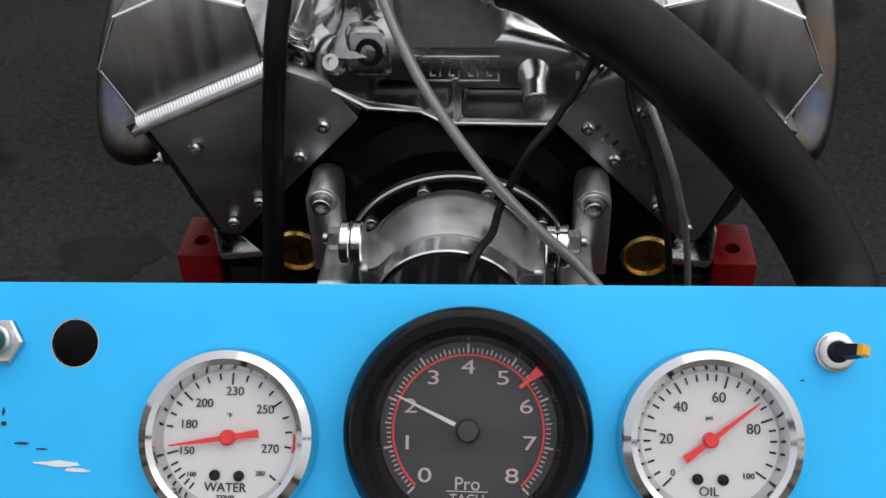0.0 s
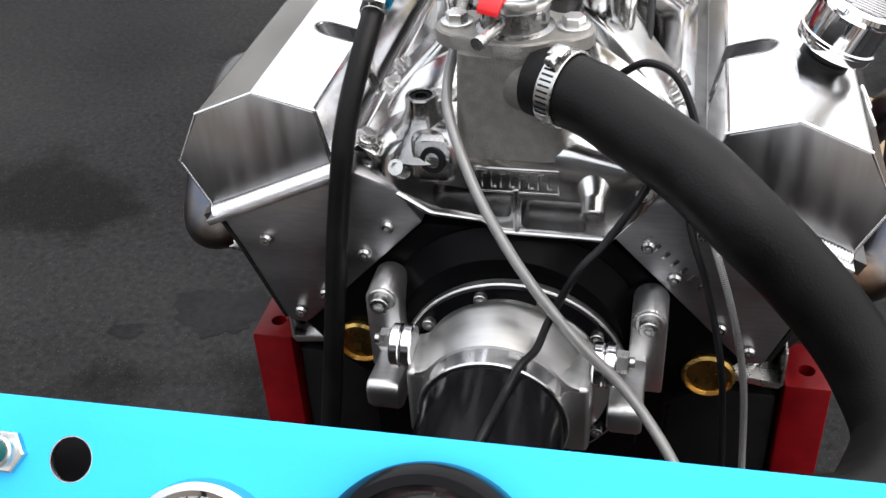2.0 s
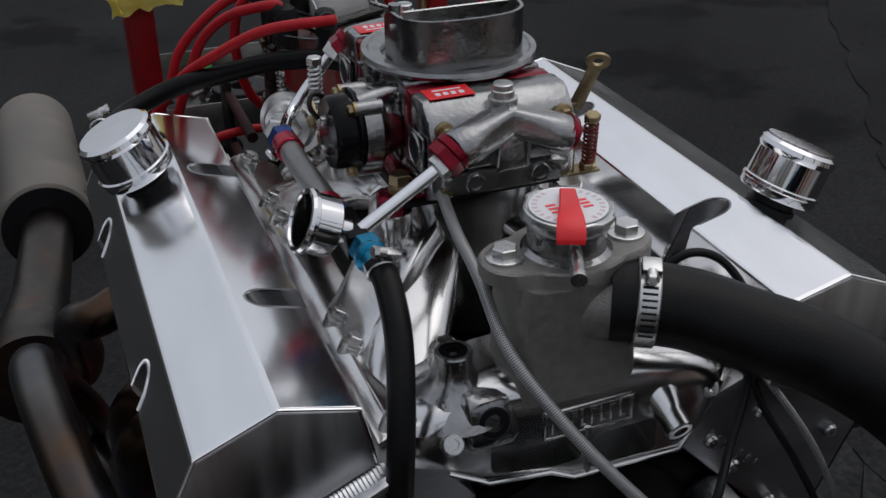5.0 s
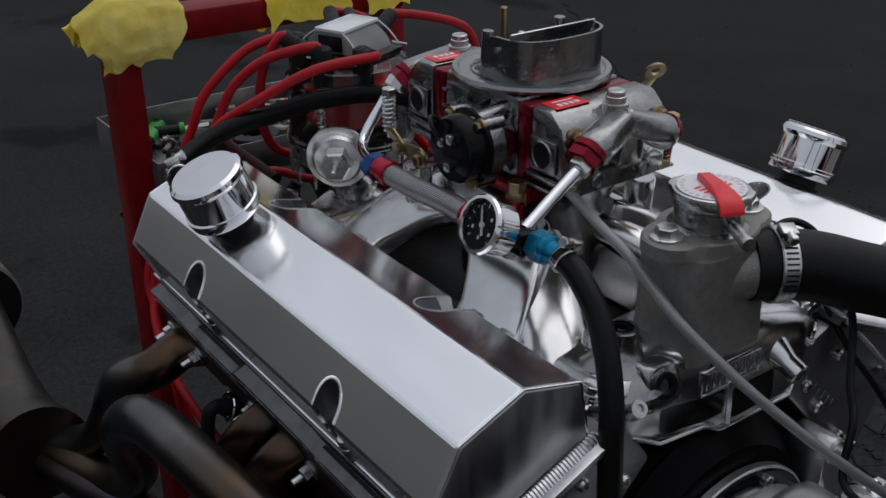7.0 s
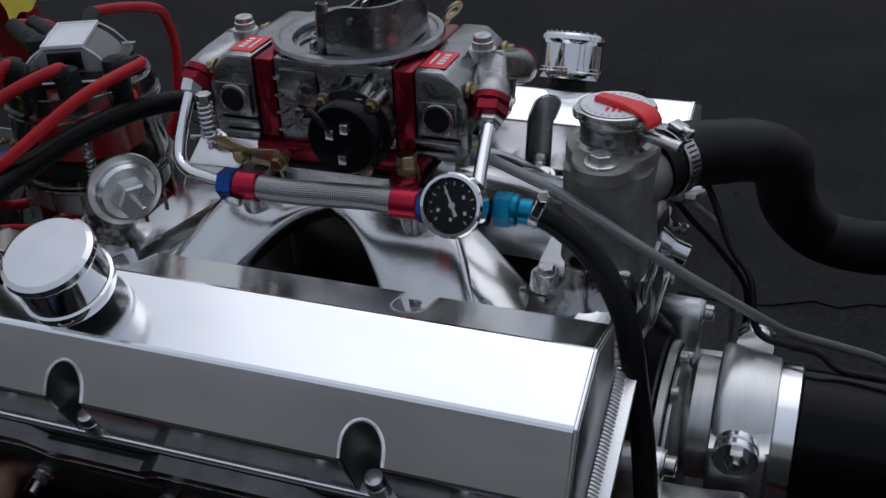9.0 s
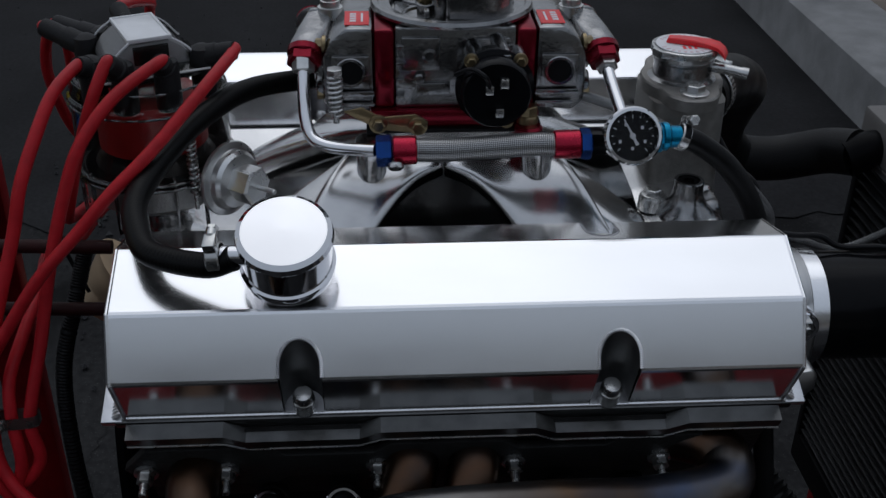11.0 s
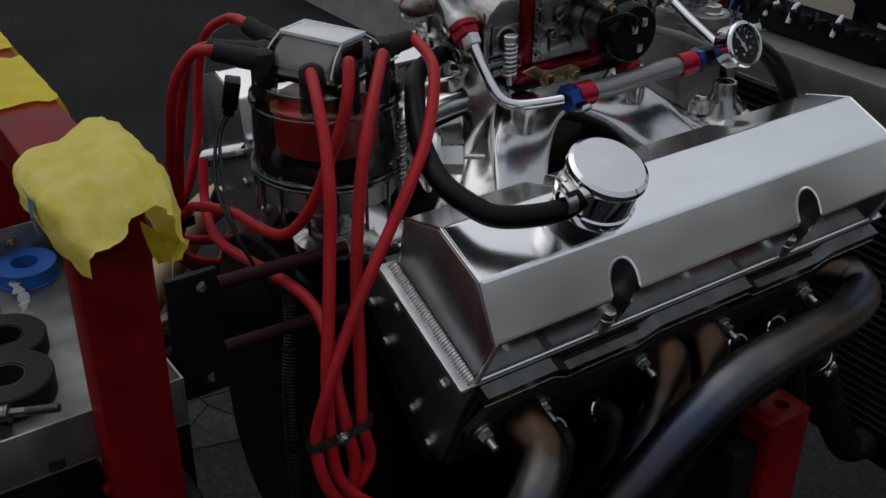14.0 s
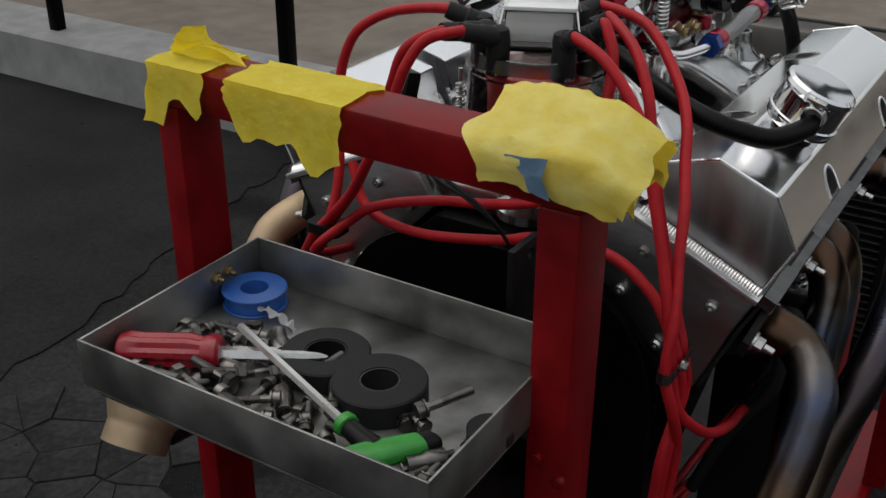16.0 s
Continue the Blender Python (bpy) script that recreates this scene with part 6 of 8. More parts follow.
# ---- exhaust headers ----
def header(s):
    t = thing("exhaust_header", (s * 0.33, 0.05, 0.5), "bare steel exhaust header tubes with rainbow heat tints", "exhaust header", "exhaust headers")

    def P(x, y, z):
        return (x if s < 0 else -x, y, z)

    paths = [
        [(-0.224, -0.164, 0.768), (-0.238, -0.186, 0.770), (-0.256, -0.196, 0.767), (-0.278, -0.184, 0.762), (-0.299, -0.125, 0.769), (-0.315, -0.050, 0.783), (-0.330, 0.060, 0.785), (-0.326, 0.145, 0.722), (-0.300, 0.205, 0.630), (-0.305, 0.28, 0.575), (-0.335, 0.38, 0.565)],
        [(-0.222, -0.014, 0.766), (-0.246, -0.012, 0.757), (-0.262, -0.004, 0.735), (-0.266, 0.015, 0.690), (-0.268, 0.06, 0.635), (-0.285, 0.16, 0.585), (-0.315, 0.28, 0.560), (-0.345, 0.38, 0.555)],
        [(-0.222, 0.032, 0.766), (-0.246, 0.034, 0.757), (-0.262, 0.046, 0.733), (-0.265, 0.070, 0.690), (-0.266, 0.11, 0.635), (-0.280, 0.18, 0.575), (-0.305, 0.28, 0.545), (-0.330, 0.38, 0.540)],
        [(-0.222, 0.181, 0.757), (-0.246, 0.190, 0.757), (-0.273, 0.192, 0.745), (-0.295, 0.221, 0.724), (-0.297, 0.251, 0.692), (-0.293, 0.297, 0.641), (-0.303, 0.334, 0.594), (-0.330, 0.380, 0.570)],
    ]
    for p in paths:
        b = bmesh.new()
        tube(b, [P(*q) for q in p], 0.0195, 24, 9, uv=True)
        part("primary_tube", b, WOODTAN if s > 0 and p is paths[3] else HEAT, t)
    e = Vector(P(-0.0376, 0, -0.112)).normalized() if s < 0 else Vector((0.0376, 0, -0.112)).normalized()
    out = Vector((-0.948 if s < 0 else 0.948, 0, -0.318))
    def F(y, z):
        return Vector(P(-0.2405 + (0.788 - z) * 0.335, y, z))

    wave = [(0.240, 0.765), (0.222, 0.788), (0.134, 0.788), (0.124, 0.7775), (0.060, 0.7775), (0.048, 0.788), (-0.032, 0.788), (-0.044, 0.7775), (-0.109, 0.7775), (-0.120, 0.788), (-0.200, 0.788), (-0.212, 0.765),
            (-0.205, 0.742), (-0.116, 0.742), (-0.108, 0.750), (-0.044, 0.750), (-0.034, 0.742), (0.050, 0.742), (0.060, 0.750), (0.124, 0.750), (0.134, 0.742), (0.224, 0.742)]
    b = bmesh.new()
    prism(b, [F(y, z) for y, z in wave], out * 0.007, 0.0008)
    part("port_flange", b, SHADEDMETAL, t, "long dark port flange with a wavy edge")
    for y in (0.225, 0.167, 0.058, -0.042, -0.151, -0.206):
        b = bmesh.new()
        p = F(y, 0.762) + out * 0.007
        bolt_head(b, p, out, 0.0062, 0.010)
        cyl(b, p + out * 0.010, p + out * 0.020, 0.0036, ch=0.0008)
        part("flange_stud", b, STEEL, t)
    b = bmesh.new()
    end = [P(-0.352, 0.45, 0.565), P(-0.335, 0.60, 0.555), P(-0.316, 0.79, 0.548)] if s < 0 else [P(-0.350, 0.385, 0.560), P(-0.348, 0.400, 0.545), P(-0.347, 0.412, 0.53)]
    tube(b, [P(-0.352, 0.37, 0.572)] + end, lambda f: 0.056 - 0.020 * min(1, f * 1.6), 28, 8)
    part("collector", b, HEAT if s < 0 else WOODTAN, t)
    return t


for side in (-1, 1):
    header(side)


def muffler():
    t = thing("muffler", (-0.335, 1.05, 0.47), "round tan-grey muffler behind the exhaust header", "muffler")
    b = bmesh.new()
    lathe(b, (-0.316, 0.795, 0.548), (0.0, 0.60, -0.045), [(0.036, -0.004), (0.062, 0.002), (0.068, 0.006), (0.068, 0.50), (0.058, 0.512), (0.03, 0.52)], 40)
    part("shell", b, MUFFLER, t)
    b = bmesh.new()
    lathe(b, (-0.316, 0.792, 0.548), (0.0, 0.60, -0.045), [(0.036, -0.002), (0.064, 0.0), (0.064, 0.0018)], 40)
    part("end_cap", b, BLACKMATTE, t, "black end plate")


muffler()


def spark_plugs():
    for s in (-1, 1):
        for y in (0.140, 0.085, -0.085, -0.140):
            t = thing("spark_plug", (s * 0.212, y, 0.715), "spark plug with a bright steel shell in the head", "spark plug", "spark plugs")
            d = Vector((s * 0.88, 0, 0.36)).normalized()
            p = Vector((s * 0.2190, y, 0.7090))
            b = bmesh.new()
            pipe_ring(b, p + d * 0.007, d, 0.0108, 0.0140, 0.004, 28, 0.0010)
            part("seat_ring", b, CHROME, t)
            b = bmesh.new()
            hexagon(b, p - d * 0.004, d, 0.0088, 0.008)
            cyl(b, p - d * 0.030, p + d * 0.001, 0.0128, seg=24)
            part("shell", b, SHADEDMETAL, t, "dark plug shell")
            b = bmesh.new()
            lathe(b, p + d * 0.0035, d, [(0.0084, 0), (0.0086, 0.002), (0.0086, 0.012), (0.0070, 0.015)], 16)
            # long black tube added past the boot: stands for lead lost in shade
            tube(b, [p + d * 0.012, p + d * 0.022, p + d * 0.030 + Vector((0, 0.002, -0.012)), (s * 0.246, y + 0.008, 0.668), (s * 0.224, y + 0.012, 0.630), (s * 0.205, y + 0.014, 0.590), (s * 0.185, y + 0.018, 0.530)], 0.0066, 12, 6)
            part("boot", b, BOOT, t)


spark_plugs()


# ---- ignition wires ----
def boot_and_wire(angle, points, reach=0.052, name="ignition_wire", label="thick red silicone ignition wire with a black elbow boot"):
    a = radians(angle)
    e = Vector((math.cos(a), math.sin(a), 0))
    tow = Vector((DX, DY, 0)) + e * 0.0490
    first = Vector(points[0])
    t = thing(name, tow + Vector((0, 0, 0.985)), label, "ignition wire", "ignition wires")
    b = bmesh.new()
    lathe(b, tow, (0, 0, 1), [(0.0092, 0.972), (0.0100, 0.974), (0.0098, 1.004), (0.0088, 1.010), (0.004, 1.0125)], 20)
    out = (first - (tow + Vector((0, 0, 1.003)))).normalized()
    s0 = tow + Vector((0, 0, 1.0025))
    L = (first - s0).length
    lathe(b, s0, out, [(0.0088, -0.004), (0.0090, L * 0.45), (0.0078, L * 0.5), (0.0078, L - 0.004), (0.0070, L)], 20)
    part("boot", b, BOOT, t, "black rubber boot")
    b = bmesh.new()
    tube(b, [first - out * 0.008, first] + [Vector(p) for p in points[1:]], 0.0047, 12, 8)
    part("lead", b, REDWIRE, t)
    return t


def plug_end(k, y):
    """From the clamp down, under the head and up to the plug at y."""
    w = (0.351, 0.339, 0.325, 0.312)[k]
    o = (k - 1.5) * 0.0045
    pts = [(-0.2055, w, 0.785), (-0.2125 + o * 0.4, w - 0.002, 0.748)]
    if k == 1:
        pts += [(-0.224, 0.318, 0.722), (-0.230, 0.285, 0.697), (-0.232, 0.235, 0.675)]
    else:
        pts += [(-0.211 + o * 0.5, 0.334 + o, 0.700), (-0.205 + o * 0.5, 0.331 + o, 0.620), (-0.195 + o, 0.318 + o, 0.550), (-0.172 + o, 0.255, 0.505), (-0.165 + o, 0.16, 0.500)]
        if y < 0:
            pts += [(-0.170 + o, 0.03, 0.500)]
        pts += [(-0.178, y + 0.022, 0.510)]
    return pts + ([(-0.226, y + 0.030, 0.650), (-0.224, y + 0.012, 0.635)] if k == 1 else [(-0.186, y + 0.018, 0.535)])


boot_and_wire(140, [(-0.077, 0.272, 1.010), (-0.108, 0.284, 1.000), (-0.136, 0.294, 0.976), (-0.155, 0.303, 0.950), (-0.165, 0.310, 0.920), (-0.185, 0.325, 0.868), (-0.197, 0.335, 0.830)] + plug_end(1, 0.140))
boot_and_wire(172, [(-0.0904, 0.2470, 1.017), (-0.103, 0.2565, 0.997), (-0.1065, 0.267, 0.970), (-0.104, 0.277, 0.945), (-0.098, 0.286, 0.917), (-0.0863, 0.2945, 0.894), (-0.066, 0.301, 0.877), (-0.019, 0.300, 0.863), (0.0325, 0.298, 0.853), (0.080, 0.308, 0.842), (0.115, 0.310, 0.822), (0.17, 0.29, 0.76), (0.226, -0.128, 0.633)])
boot_and_wire(210, [(-0.079, 0.211, 1.0130), (-0.113, 0.239, 1.000), (-0.136, 0.261, 0.975), (-0.148, 0.274, 0.945), (-0.166, 0.290, 0.890), (-0.184, 0.300, 0.840)] + plug_end(3, -0.085))
boot_and_wire(255, [(-0.044, 0.161, 1.009), (-0.098, 0.176, 1.002), (-0.141, 0.210, 0.972), (-0.163, 0.239, 0.948), (-0.174, 0.264, 0.922), (-0.186, 0.290, 0.896), (-0.194, 0.314, 0.863), (-0.204, 0.338, 0.825)] + plug_end(0, -0.140))
boot_and_wire(73, [(0.002, 0.316, 1.014), (0.032, 0.320, 1.003), (0.045, 0.330, 0.982), (0.053, 0.335, 0.956), (0.066, 0.334, 0.924), (0.085, 0.331, 0.890), (0.112, 0.321, 0.850), (0.140, 0.315, 0.818), (0.168, 0.312, 0.785), (0.205, 0.28, 0.72), (0.226, 0.152, 0.633)])
boot_and_wire(50, [(0.022, 0.312, 1.010), (0.044, 0.314, 1.000), (0.058, 0.316, 0.986), (0.067, 0.318, 0.960), (0.080, 0.322, 0.915), (0.105, 0.318, 0.862), (0.135, 0.310, 0.822), (0.162, 0.306, 0.785), (0.21, 0.27, 0.70), (0.226, 0.097, 0.633)])
boot_and_wire(22, [(0.045, 0.266, 1.015), (0.080, 0.260, 1.009), (0.118, 0.254, 0.997), (0.143, 0.261, 0.980), (0.157, 0.265, 0.950), (0.160, 0.270, 0.915), (0.157, 0.275, 0.880), (0.150, 0.290, 0.840), (0.155, 0.302, 0.795), (0.20, 0.26, 0.71), (0.226, -0.073, 0.633)])
def cross_wire():
    t = thing("coil_wire", (-0.1, 0.335, 0.85), "red ignition wire crossing behind the engine to the wire bundle", "ignition wire", "ignition wires")
    b = bmesh.new()
    tube(b, list(reversed(plug_end(2, 0.085))) + [(-0.194, 0.325, 0.812), (-0.174, 0.318, 0.834), (-0.135, 0.312, 0.852), (-0.078, 0.318, 0.854), (-0.031, 0.310, 0.836), (0.050, 0.309, 0.822), (0.115, 0.292, 0.824), (0.140, 0.28, 0.86)], 0.0047, 12, 8)
    part("lead", b, REDWIRE, t)
    c = thing("wire_clamp", (-0.2055, 0.331, 0.780), "flat steel clamp holding four red wires together", "clamp", "wire clamps")
    b = bmesh.new()
    loft(b, [((-0.2055, 0.331, 0.780), (0, 0.0265, -0.002), (0.0065, 0, 0), 5), ((-0.2055, 0.331, 0.790), (0, 0.0265, -0.002), (0.0065, 0, 0), 5)], 28, False)
    bmesh.ops.solidify(b, geom=b.faces[:], thickness=-0.0012)
    part("band", b, STEEL, c)
    b = bmesh.new()
    bolt_head(b, (-0.2135, 0.333, 0.785), (-1, 0, 0), 0.0035, 0.004)
    part("band_screw", b, STEEL, c)
    c = thing("wire_clamp", (0.155, 0.31, 0.80), "dark plastic clamp round the wires beside the stand", "clamp", "wire clamps")
    b = bmesh.new()
    loft(b, [((0.150, 0.308, 0.797), (0.018, 0.0, 0), (0, 0.013, 0), 5), ((0.150, 0.308, 0.807), (0.018, 0.0, 0), (0, 0.013, 0), 5)], 28)
    part("band", b, BLACKMATTE, c)


cross_wire()


# ---- hoses and lines ----
def line_thing(name, pts, r, mat, label, category, seg=16, n=8, uv=False, group=""):
    b = bmesh.new()
    tube(b, pts, r, seg, n, uv=uv)
    return alone(name, b, mat, label, category, group)


RAD = [(0.0205, -0.2265, 0.937), (0.028, -0.2308, 0.937), (0.040, -0.237, 0.936), (0.065, -0.250, 0.932), (0.091, -0.269, 0.924), (0.127, -0.293, 0.912), (0.161, -0.315, 0.891), (0.197, -0.320, 0.857), (0.231, -0.325, 0.818), (0.254, -0.338, 0.788), (0.269, -0.364, 0.763), (0.257, -0.406, 0.765), (0.236, -0.452, 0.783), (0.204, -0.474, 0.795)]
rh = thing("radiator_hose", (0.2, -0.3, 0.75), "fat matt black rubber radiator hose with a steel clamp", "radiator hose")
b = bmesh.new()
tube(b, RAD, 0.0258, 32, 10)
part("hose", b, RUBBER, rh)
hose_clamp(rh, (0.0385, -0.2363, 0.9362), (0.88, -0.46, -0.05), 0.0266, 0.0135, (-0.10, -0.25, 0.96))

pv = thing("breather_hose", (-0.17, 0.2, 0.92), "black braided rubber hose looping from breather to carburetor", "hose")
b = bmesh.new()
tube(b, [(-0.245, 0.146, 0.942), (-0.240, 0.166, 0.934), (-0.223, 0.202, 0.933), (-0.202, 0.215, 0.938), (-0.170, 0.220, 0.947), (-0.123, 0.206, 0.959), (-0.082, 0.183, 0.971), (-0.038, 0.151, 0.975), (0.006, 0.097, 0.967)], 0.0086, 18, 9, uv=True)
RIBBED = braid("ribbed_rubber", (0.0055, 0.0055, 0.0057), 0.0, (500, 6, 1))
RIBBED.node_tree.nodes["Principled BSDF"].inputs["IOR"].default_value = 1.22
part("hose", b, RIBBED, pv)
b = bmesh.new()
cyl(b, (-0.2445, 0.128, 0.9435), (-0.2425, 0.160, 0.9425), 0.0066)
part("spout", b, CHROME, pv)
hose_clamp(pv, (-0.2425, 0.158, 0.9418), (0.12, 0.98, -0.12), 0.0087, 0.009, (-0.3, 0, 0.95))

fl = thing("fuel_hose", (-0.13, -0.24, 0.6), "black rubber fuel hose from the fuel gauge fitting", "hose")
b = bmesh.new()
tube(b, [(-0.1108, -0.1735, 0.9615), (-0.1108, -0.190, 0.955), (-0.1135, -0.213, 0.938), (-0.1185, -0.231, 0.914), (-0.1235, -0.243, 0.885), (-0.1285, -0.251, 0.845), (-0.133, -0.258, 0.805), (-0.138, -0.264, 0.755), (-0.145, -0.272, 0.69), (-0.155, -0.285, 0.60), (-0.17, -0.30, 0.50)], 0.0086, 20, 9)
part("hose", b, RUBBER, fl)
hose_clamp(fl, (-0.1108, -0.1765, 0.9605), (0, -0.93, -0.36), 0.0087, 0.0075, (0.3, 0.3, 0.9))


def fuel_log():
    t = thing("fuel_line", (-0.12, -0.05, 0.94), "braided fuel line with red and blue fittings and chrome tubes", "fuel line")
    b = bmesh.new()
    tube(b, [(-0.058, 0.1085, 0.997), (-0.069, 0.1085, 0.984), (-0.084, 0.107, 0.967), (-0.094, 0.102, 0.957), (-0.102, 0.090, 0.9535), (-0.110, 0.068, 0.954), (-0.1145, 0.055, 0.955)], 0.0048, 14, 8)
    part("rear_tube", b, CHROME, t, "bent chromed tube")
    b = bmesh.new()
    tube(b, [(-0.053, -0.127, 0.996), (-0.075, -0.1295, 0.984), (-0.098, -0.133, 0.972), (-0.110, -0.135, 0.966)], 0.0048, 14, 6)
    part("front_tube", b, CHROME, t, "chromed tube")
    for p, d in (((-0.0515, 0.1085, 1.003), (-0.62, 0, -0.78)), ((-0.0475, -0.1265, 0.9995), (-0.85, -0.08, -0.52))):
        b = bmesh.new()
        hexagon(b, p, d, 0.0088, 0.010, 0.001)
        part("tube_nut", b, STEEL, t)
    a, e = Vector((-0.1155, 0.050, 0.9550)), Vector((-0.1165, -0.104, 0.9590))
    d = (e - a).normalized()

    def ring(name, f0, f1, r, mat, six=True):
        b = bmesh.new()
        if six:
            hexagon(b, a + d * f0, d, r, f1 - f0, 0.0012)
        else:
            lathe(b, a + d * f0, d, [(r - 0.001, 0), (r, 0.001), (r, f1 - f0 - 0.001), (r - 0.001, f1 - f0)], 24)
        part(name, b, mat, t)

    ring("blue_nut", -0.004, 0.0080, 0.0118, BLUEANO)
    ring("red_socket", 0.0082, 0.0260, 0.0108, REDSOCKET, False)
    b = bmesh.new()
    tube(b, [a + d * 0.024, a + d * 0.05 + Vector((0, 0, -0.001)), a + d * 0.08, a + d * 0.110 + Vector((0, 0, 0.001)), a + d * 0.130], 0.0088, 18, 8, uv=True)
    part("braided_hose", b, BRAIDED, t, "braided stainless hose")
    ring("red_socket", 0.128, 0.1480, 0.0108, REDSOCKET, False)
    ring("blue_nut", 0.1482, 0.1565, 0.0118, BLUEANO)
    b = bmesh.new()
    cyl(b, a + d * 0.010 + Vector((-0.010, 0, -0.006)), a + d * 0.010 + Vector((-0.013, 0, -0.009)), 0.006, ch=0.001)
    part("set_screw", b, STEEL, t)
    b = bmesh.new()
    block(b, (-0.1225, -0.147, 0.9515), (-0.1065, -0.1040, 0.9690), 0.002)
    part("tee_block", b, BLACKGLOSS, t, "black tee fitting")
    b = bmesh.new()
    hexagon(b, (-0.1120, -0.1490, 0.9610), (0.05, -0.98, 0.0), 0.0116, 0.012, 0.0012)
    lathe(b, (-0.1125, -0.1600, 0.9620), (0.05, -0.98, -0.05), [(0.0105, 0), (0.0110, 0.001), (0.0110, 0.004), (0.0100, 0.005), (0.0085, 0.006), (0.0085, 0.014)], 20)
    part("hose_barb", b, CYANANO, t, "light blue anodised hose fitting")
    g = thing("fuel_gauge", (-0.135, -0.131, 0.968), "small chrome fuel pressure gauge with a black dial", "gauge")
    c, n = Vector((-0.127, -0.1305, 0.9690)), Vector((-0.90, 0.02, 0.42)).normalized()
    b = bmesh.new()
    lathe(b, c, n, [(0.008, -0.010), (0.0085, 0), (0.0175, 0.0005), (0.0195, 0.002), (0.0195, 0.017), (0.0210, 0.018), (0.0212, 0.0205), (0.0200, 0.0225), (0.0180, 0.0228), (0.0172, 0.0205)], 44, caps=False)
    part("case", b, CHROME, g)
    b = bmesh.new()
    lathe(b, c, n, [(0.0195, 0.0175), (0.0002, 0.0178)], 40)
    part("dial", b, BLACKGLOSS, g, "black dial")
    up = (Vector((0, 0, 1)) - n * n.z).normalized()
    rt = up.cross(n)

    def at(u, v, h):
        return c + n * h + rt * u + up * v

    b = bmesh.new()
    for k in range(13):
        a2 = radians(225 - k * 22.5)
        e2, w2 = Vector((math.cos(a2), math.sin(a2))), Vector((-math.sin(a2), math.cos(a2)))
        r0 = 0.0125 if k % 3 == 0 else 0.0138
        b.faces.new([b.verts.new(at(e2.x * r + w2.x * q, e2.y * r + w2.y * q, 0.0181)) for r, q in ((r0, -0.0003), (0.0152, -0.0003), (0.0152, 0.0003), (r0, 0.0003))])
    for u, v in ((-0.009, -0.004), (-0.005, 0.008), (0.007, 0.006), (0.009, -0.004), (0.0, -0.009)):
        b.faces.new([b.verts.new(at(u + i, v + j, 0.0181)) for i, j in ((-0.0010, -0.0012), (0.0010, -0.0012), (0.0010, 0.0012), (-0.0010, 0.0012))])
    part("dial_mark", b, WHITEINK, g, kind="stuff")
    b = bmesh.new()
    a2 = radians(118)
    e2, w2 = Vector((math.cos(a2), math.sin(a2))), Vector((-math.sin(a2), math.cos(a2)))
    prism(b, [at(e2.x * r + w2.x * q, e2.y * r + w2.y * q, 0.0188) for r, q in ((0.0135, 0.0004), (-0.004, 0.0010), (-0.0075, 0.0013), (-0.0075, -0.0013), (-0.004, -0.0010), (0.0135, -0.0004))], n * 0.0004)
    lathe(b, at(0, 0, 0.0181), n, [(0.0022, 0), (0.0020, 0.0016), (0.0002, 0.0016)], 16)
    part("needle", b, WHITEINK, g, "white pointer")
    b = bmesh.new()
    lathe(b, c, n, [(0.0175, 0.0212), (0.0002, 0.0216)], 36)
    part("glass", b, LENS, g).visible_shadow = False


fuel_log()

line_thing("braided_cable", [(-0.043, -0.088, 0.976), (-0.049, -0.141, 0.959), (-0.048, -0.180, 0.942), (-0.047, -0.226, 0.914), (-0.025, -0.264, 0.878), (-0.001, -0.290, 0.849), (0.027, -0.312, 0.820), (0.063, -0.331, 0.787), (0.098, -0.345, 0.759), (0.128, -0.374, 0.735), (0.150, -0.41, 0.715), (0.16, -0.46, 0.70), (0.13, -0.53, 0.76)],
           0.0040, GREYBRAID, "grey braided cable hanging down in front of the engine", "cable", 14, 9, True)
line_thing("black_cable", [(0.085, -0.205, 0.920), (0.100, -0.234, 0.915), (0.105, -0.261, 0.889), (0.077, -0.288, 0.848), (0.058, -0.307, 0.832), (0.040, -0.318, 0.796), (0.034, -0.344, 0.790), (0.026, -0.366, 0.793), (0.0185, -0.385, 0.785), (0.010, -0.43, 0.786), (-0.005, -0.455, 0.76), (-0.02, -0.50, 0.70)],
           0.0030, BLACKMATTE, "thin black cable across the water pump", "cable", 10, 8, False, "front cables")
line_thing("black_cable", [(0.120, -0.205, 0.885), (0.128, -0.222, 0.872), (0.132, -0.249, 0.839), (0.147, -0.274, 0.804), (0.161, -0.300, 0.758), (0.168, -0.305, 0.699), (0.175, -0.33, 0.60)],
           0.0027, BLACKMATTE, "thin black cable hanging in front of the cylinder head", "cable", 10, 8, False, "front cables")
line_thing("grey_cable", [(0.118, -0.205, 0.880), (0.130, -0.228, 0.867), (0.151, -0.267, 0.830), (0.167, -0.287, 0.789), (0.180, -0.289, 0.731), (0.187, -0.295, 0.658), (0.19, -0.33, 0.58)],
           0.0027, GREYBRAID, "thin grey cable hanging in front of the cylinder head", "cable", 10, 8, True, "front cables")
line_thing("black_cable", [(0.052, -0.188, 0.905), (0.072, -0.196, 0.926), (0.093, -0.200, 0.940), (0.114, -0.207, 0.934), (0.128, -0.222, 0.912), (0.136, -0.24, 0.88)],
           0.0030, BLACKMATTE, "short black sensor wire looping beside the valve cover", "cable", 10, 8, False, "front cables")
line_thing("black_cable", [(0.078, -0.165, 0.870), (0.088, -0.10, 0.885), (0.090, -0.02, 0.905), (0.088, 0.06, 0.925)],
           0.0035, BLACKMATTE, "black loom lying along the intake manifold", "cable", 10, 8, False, "front cables")


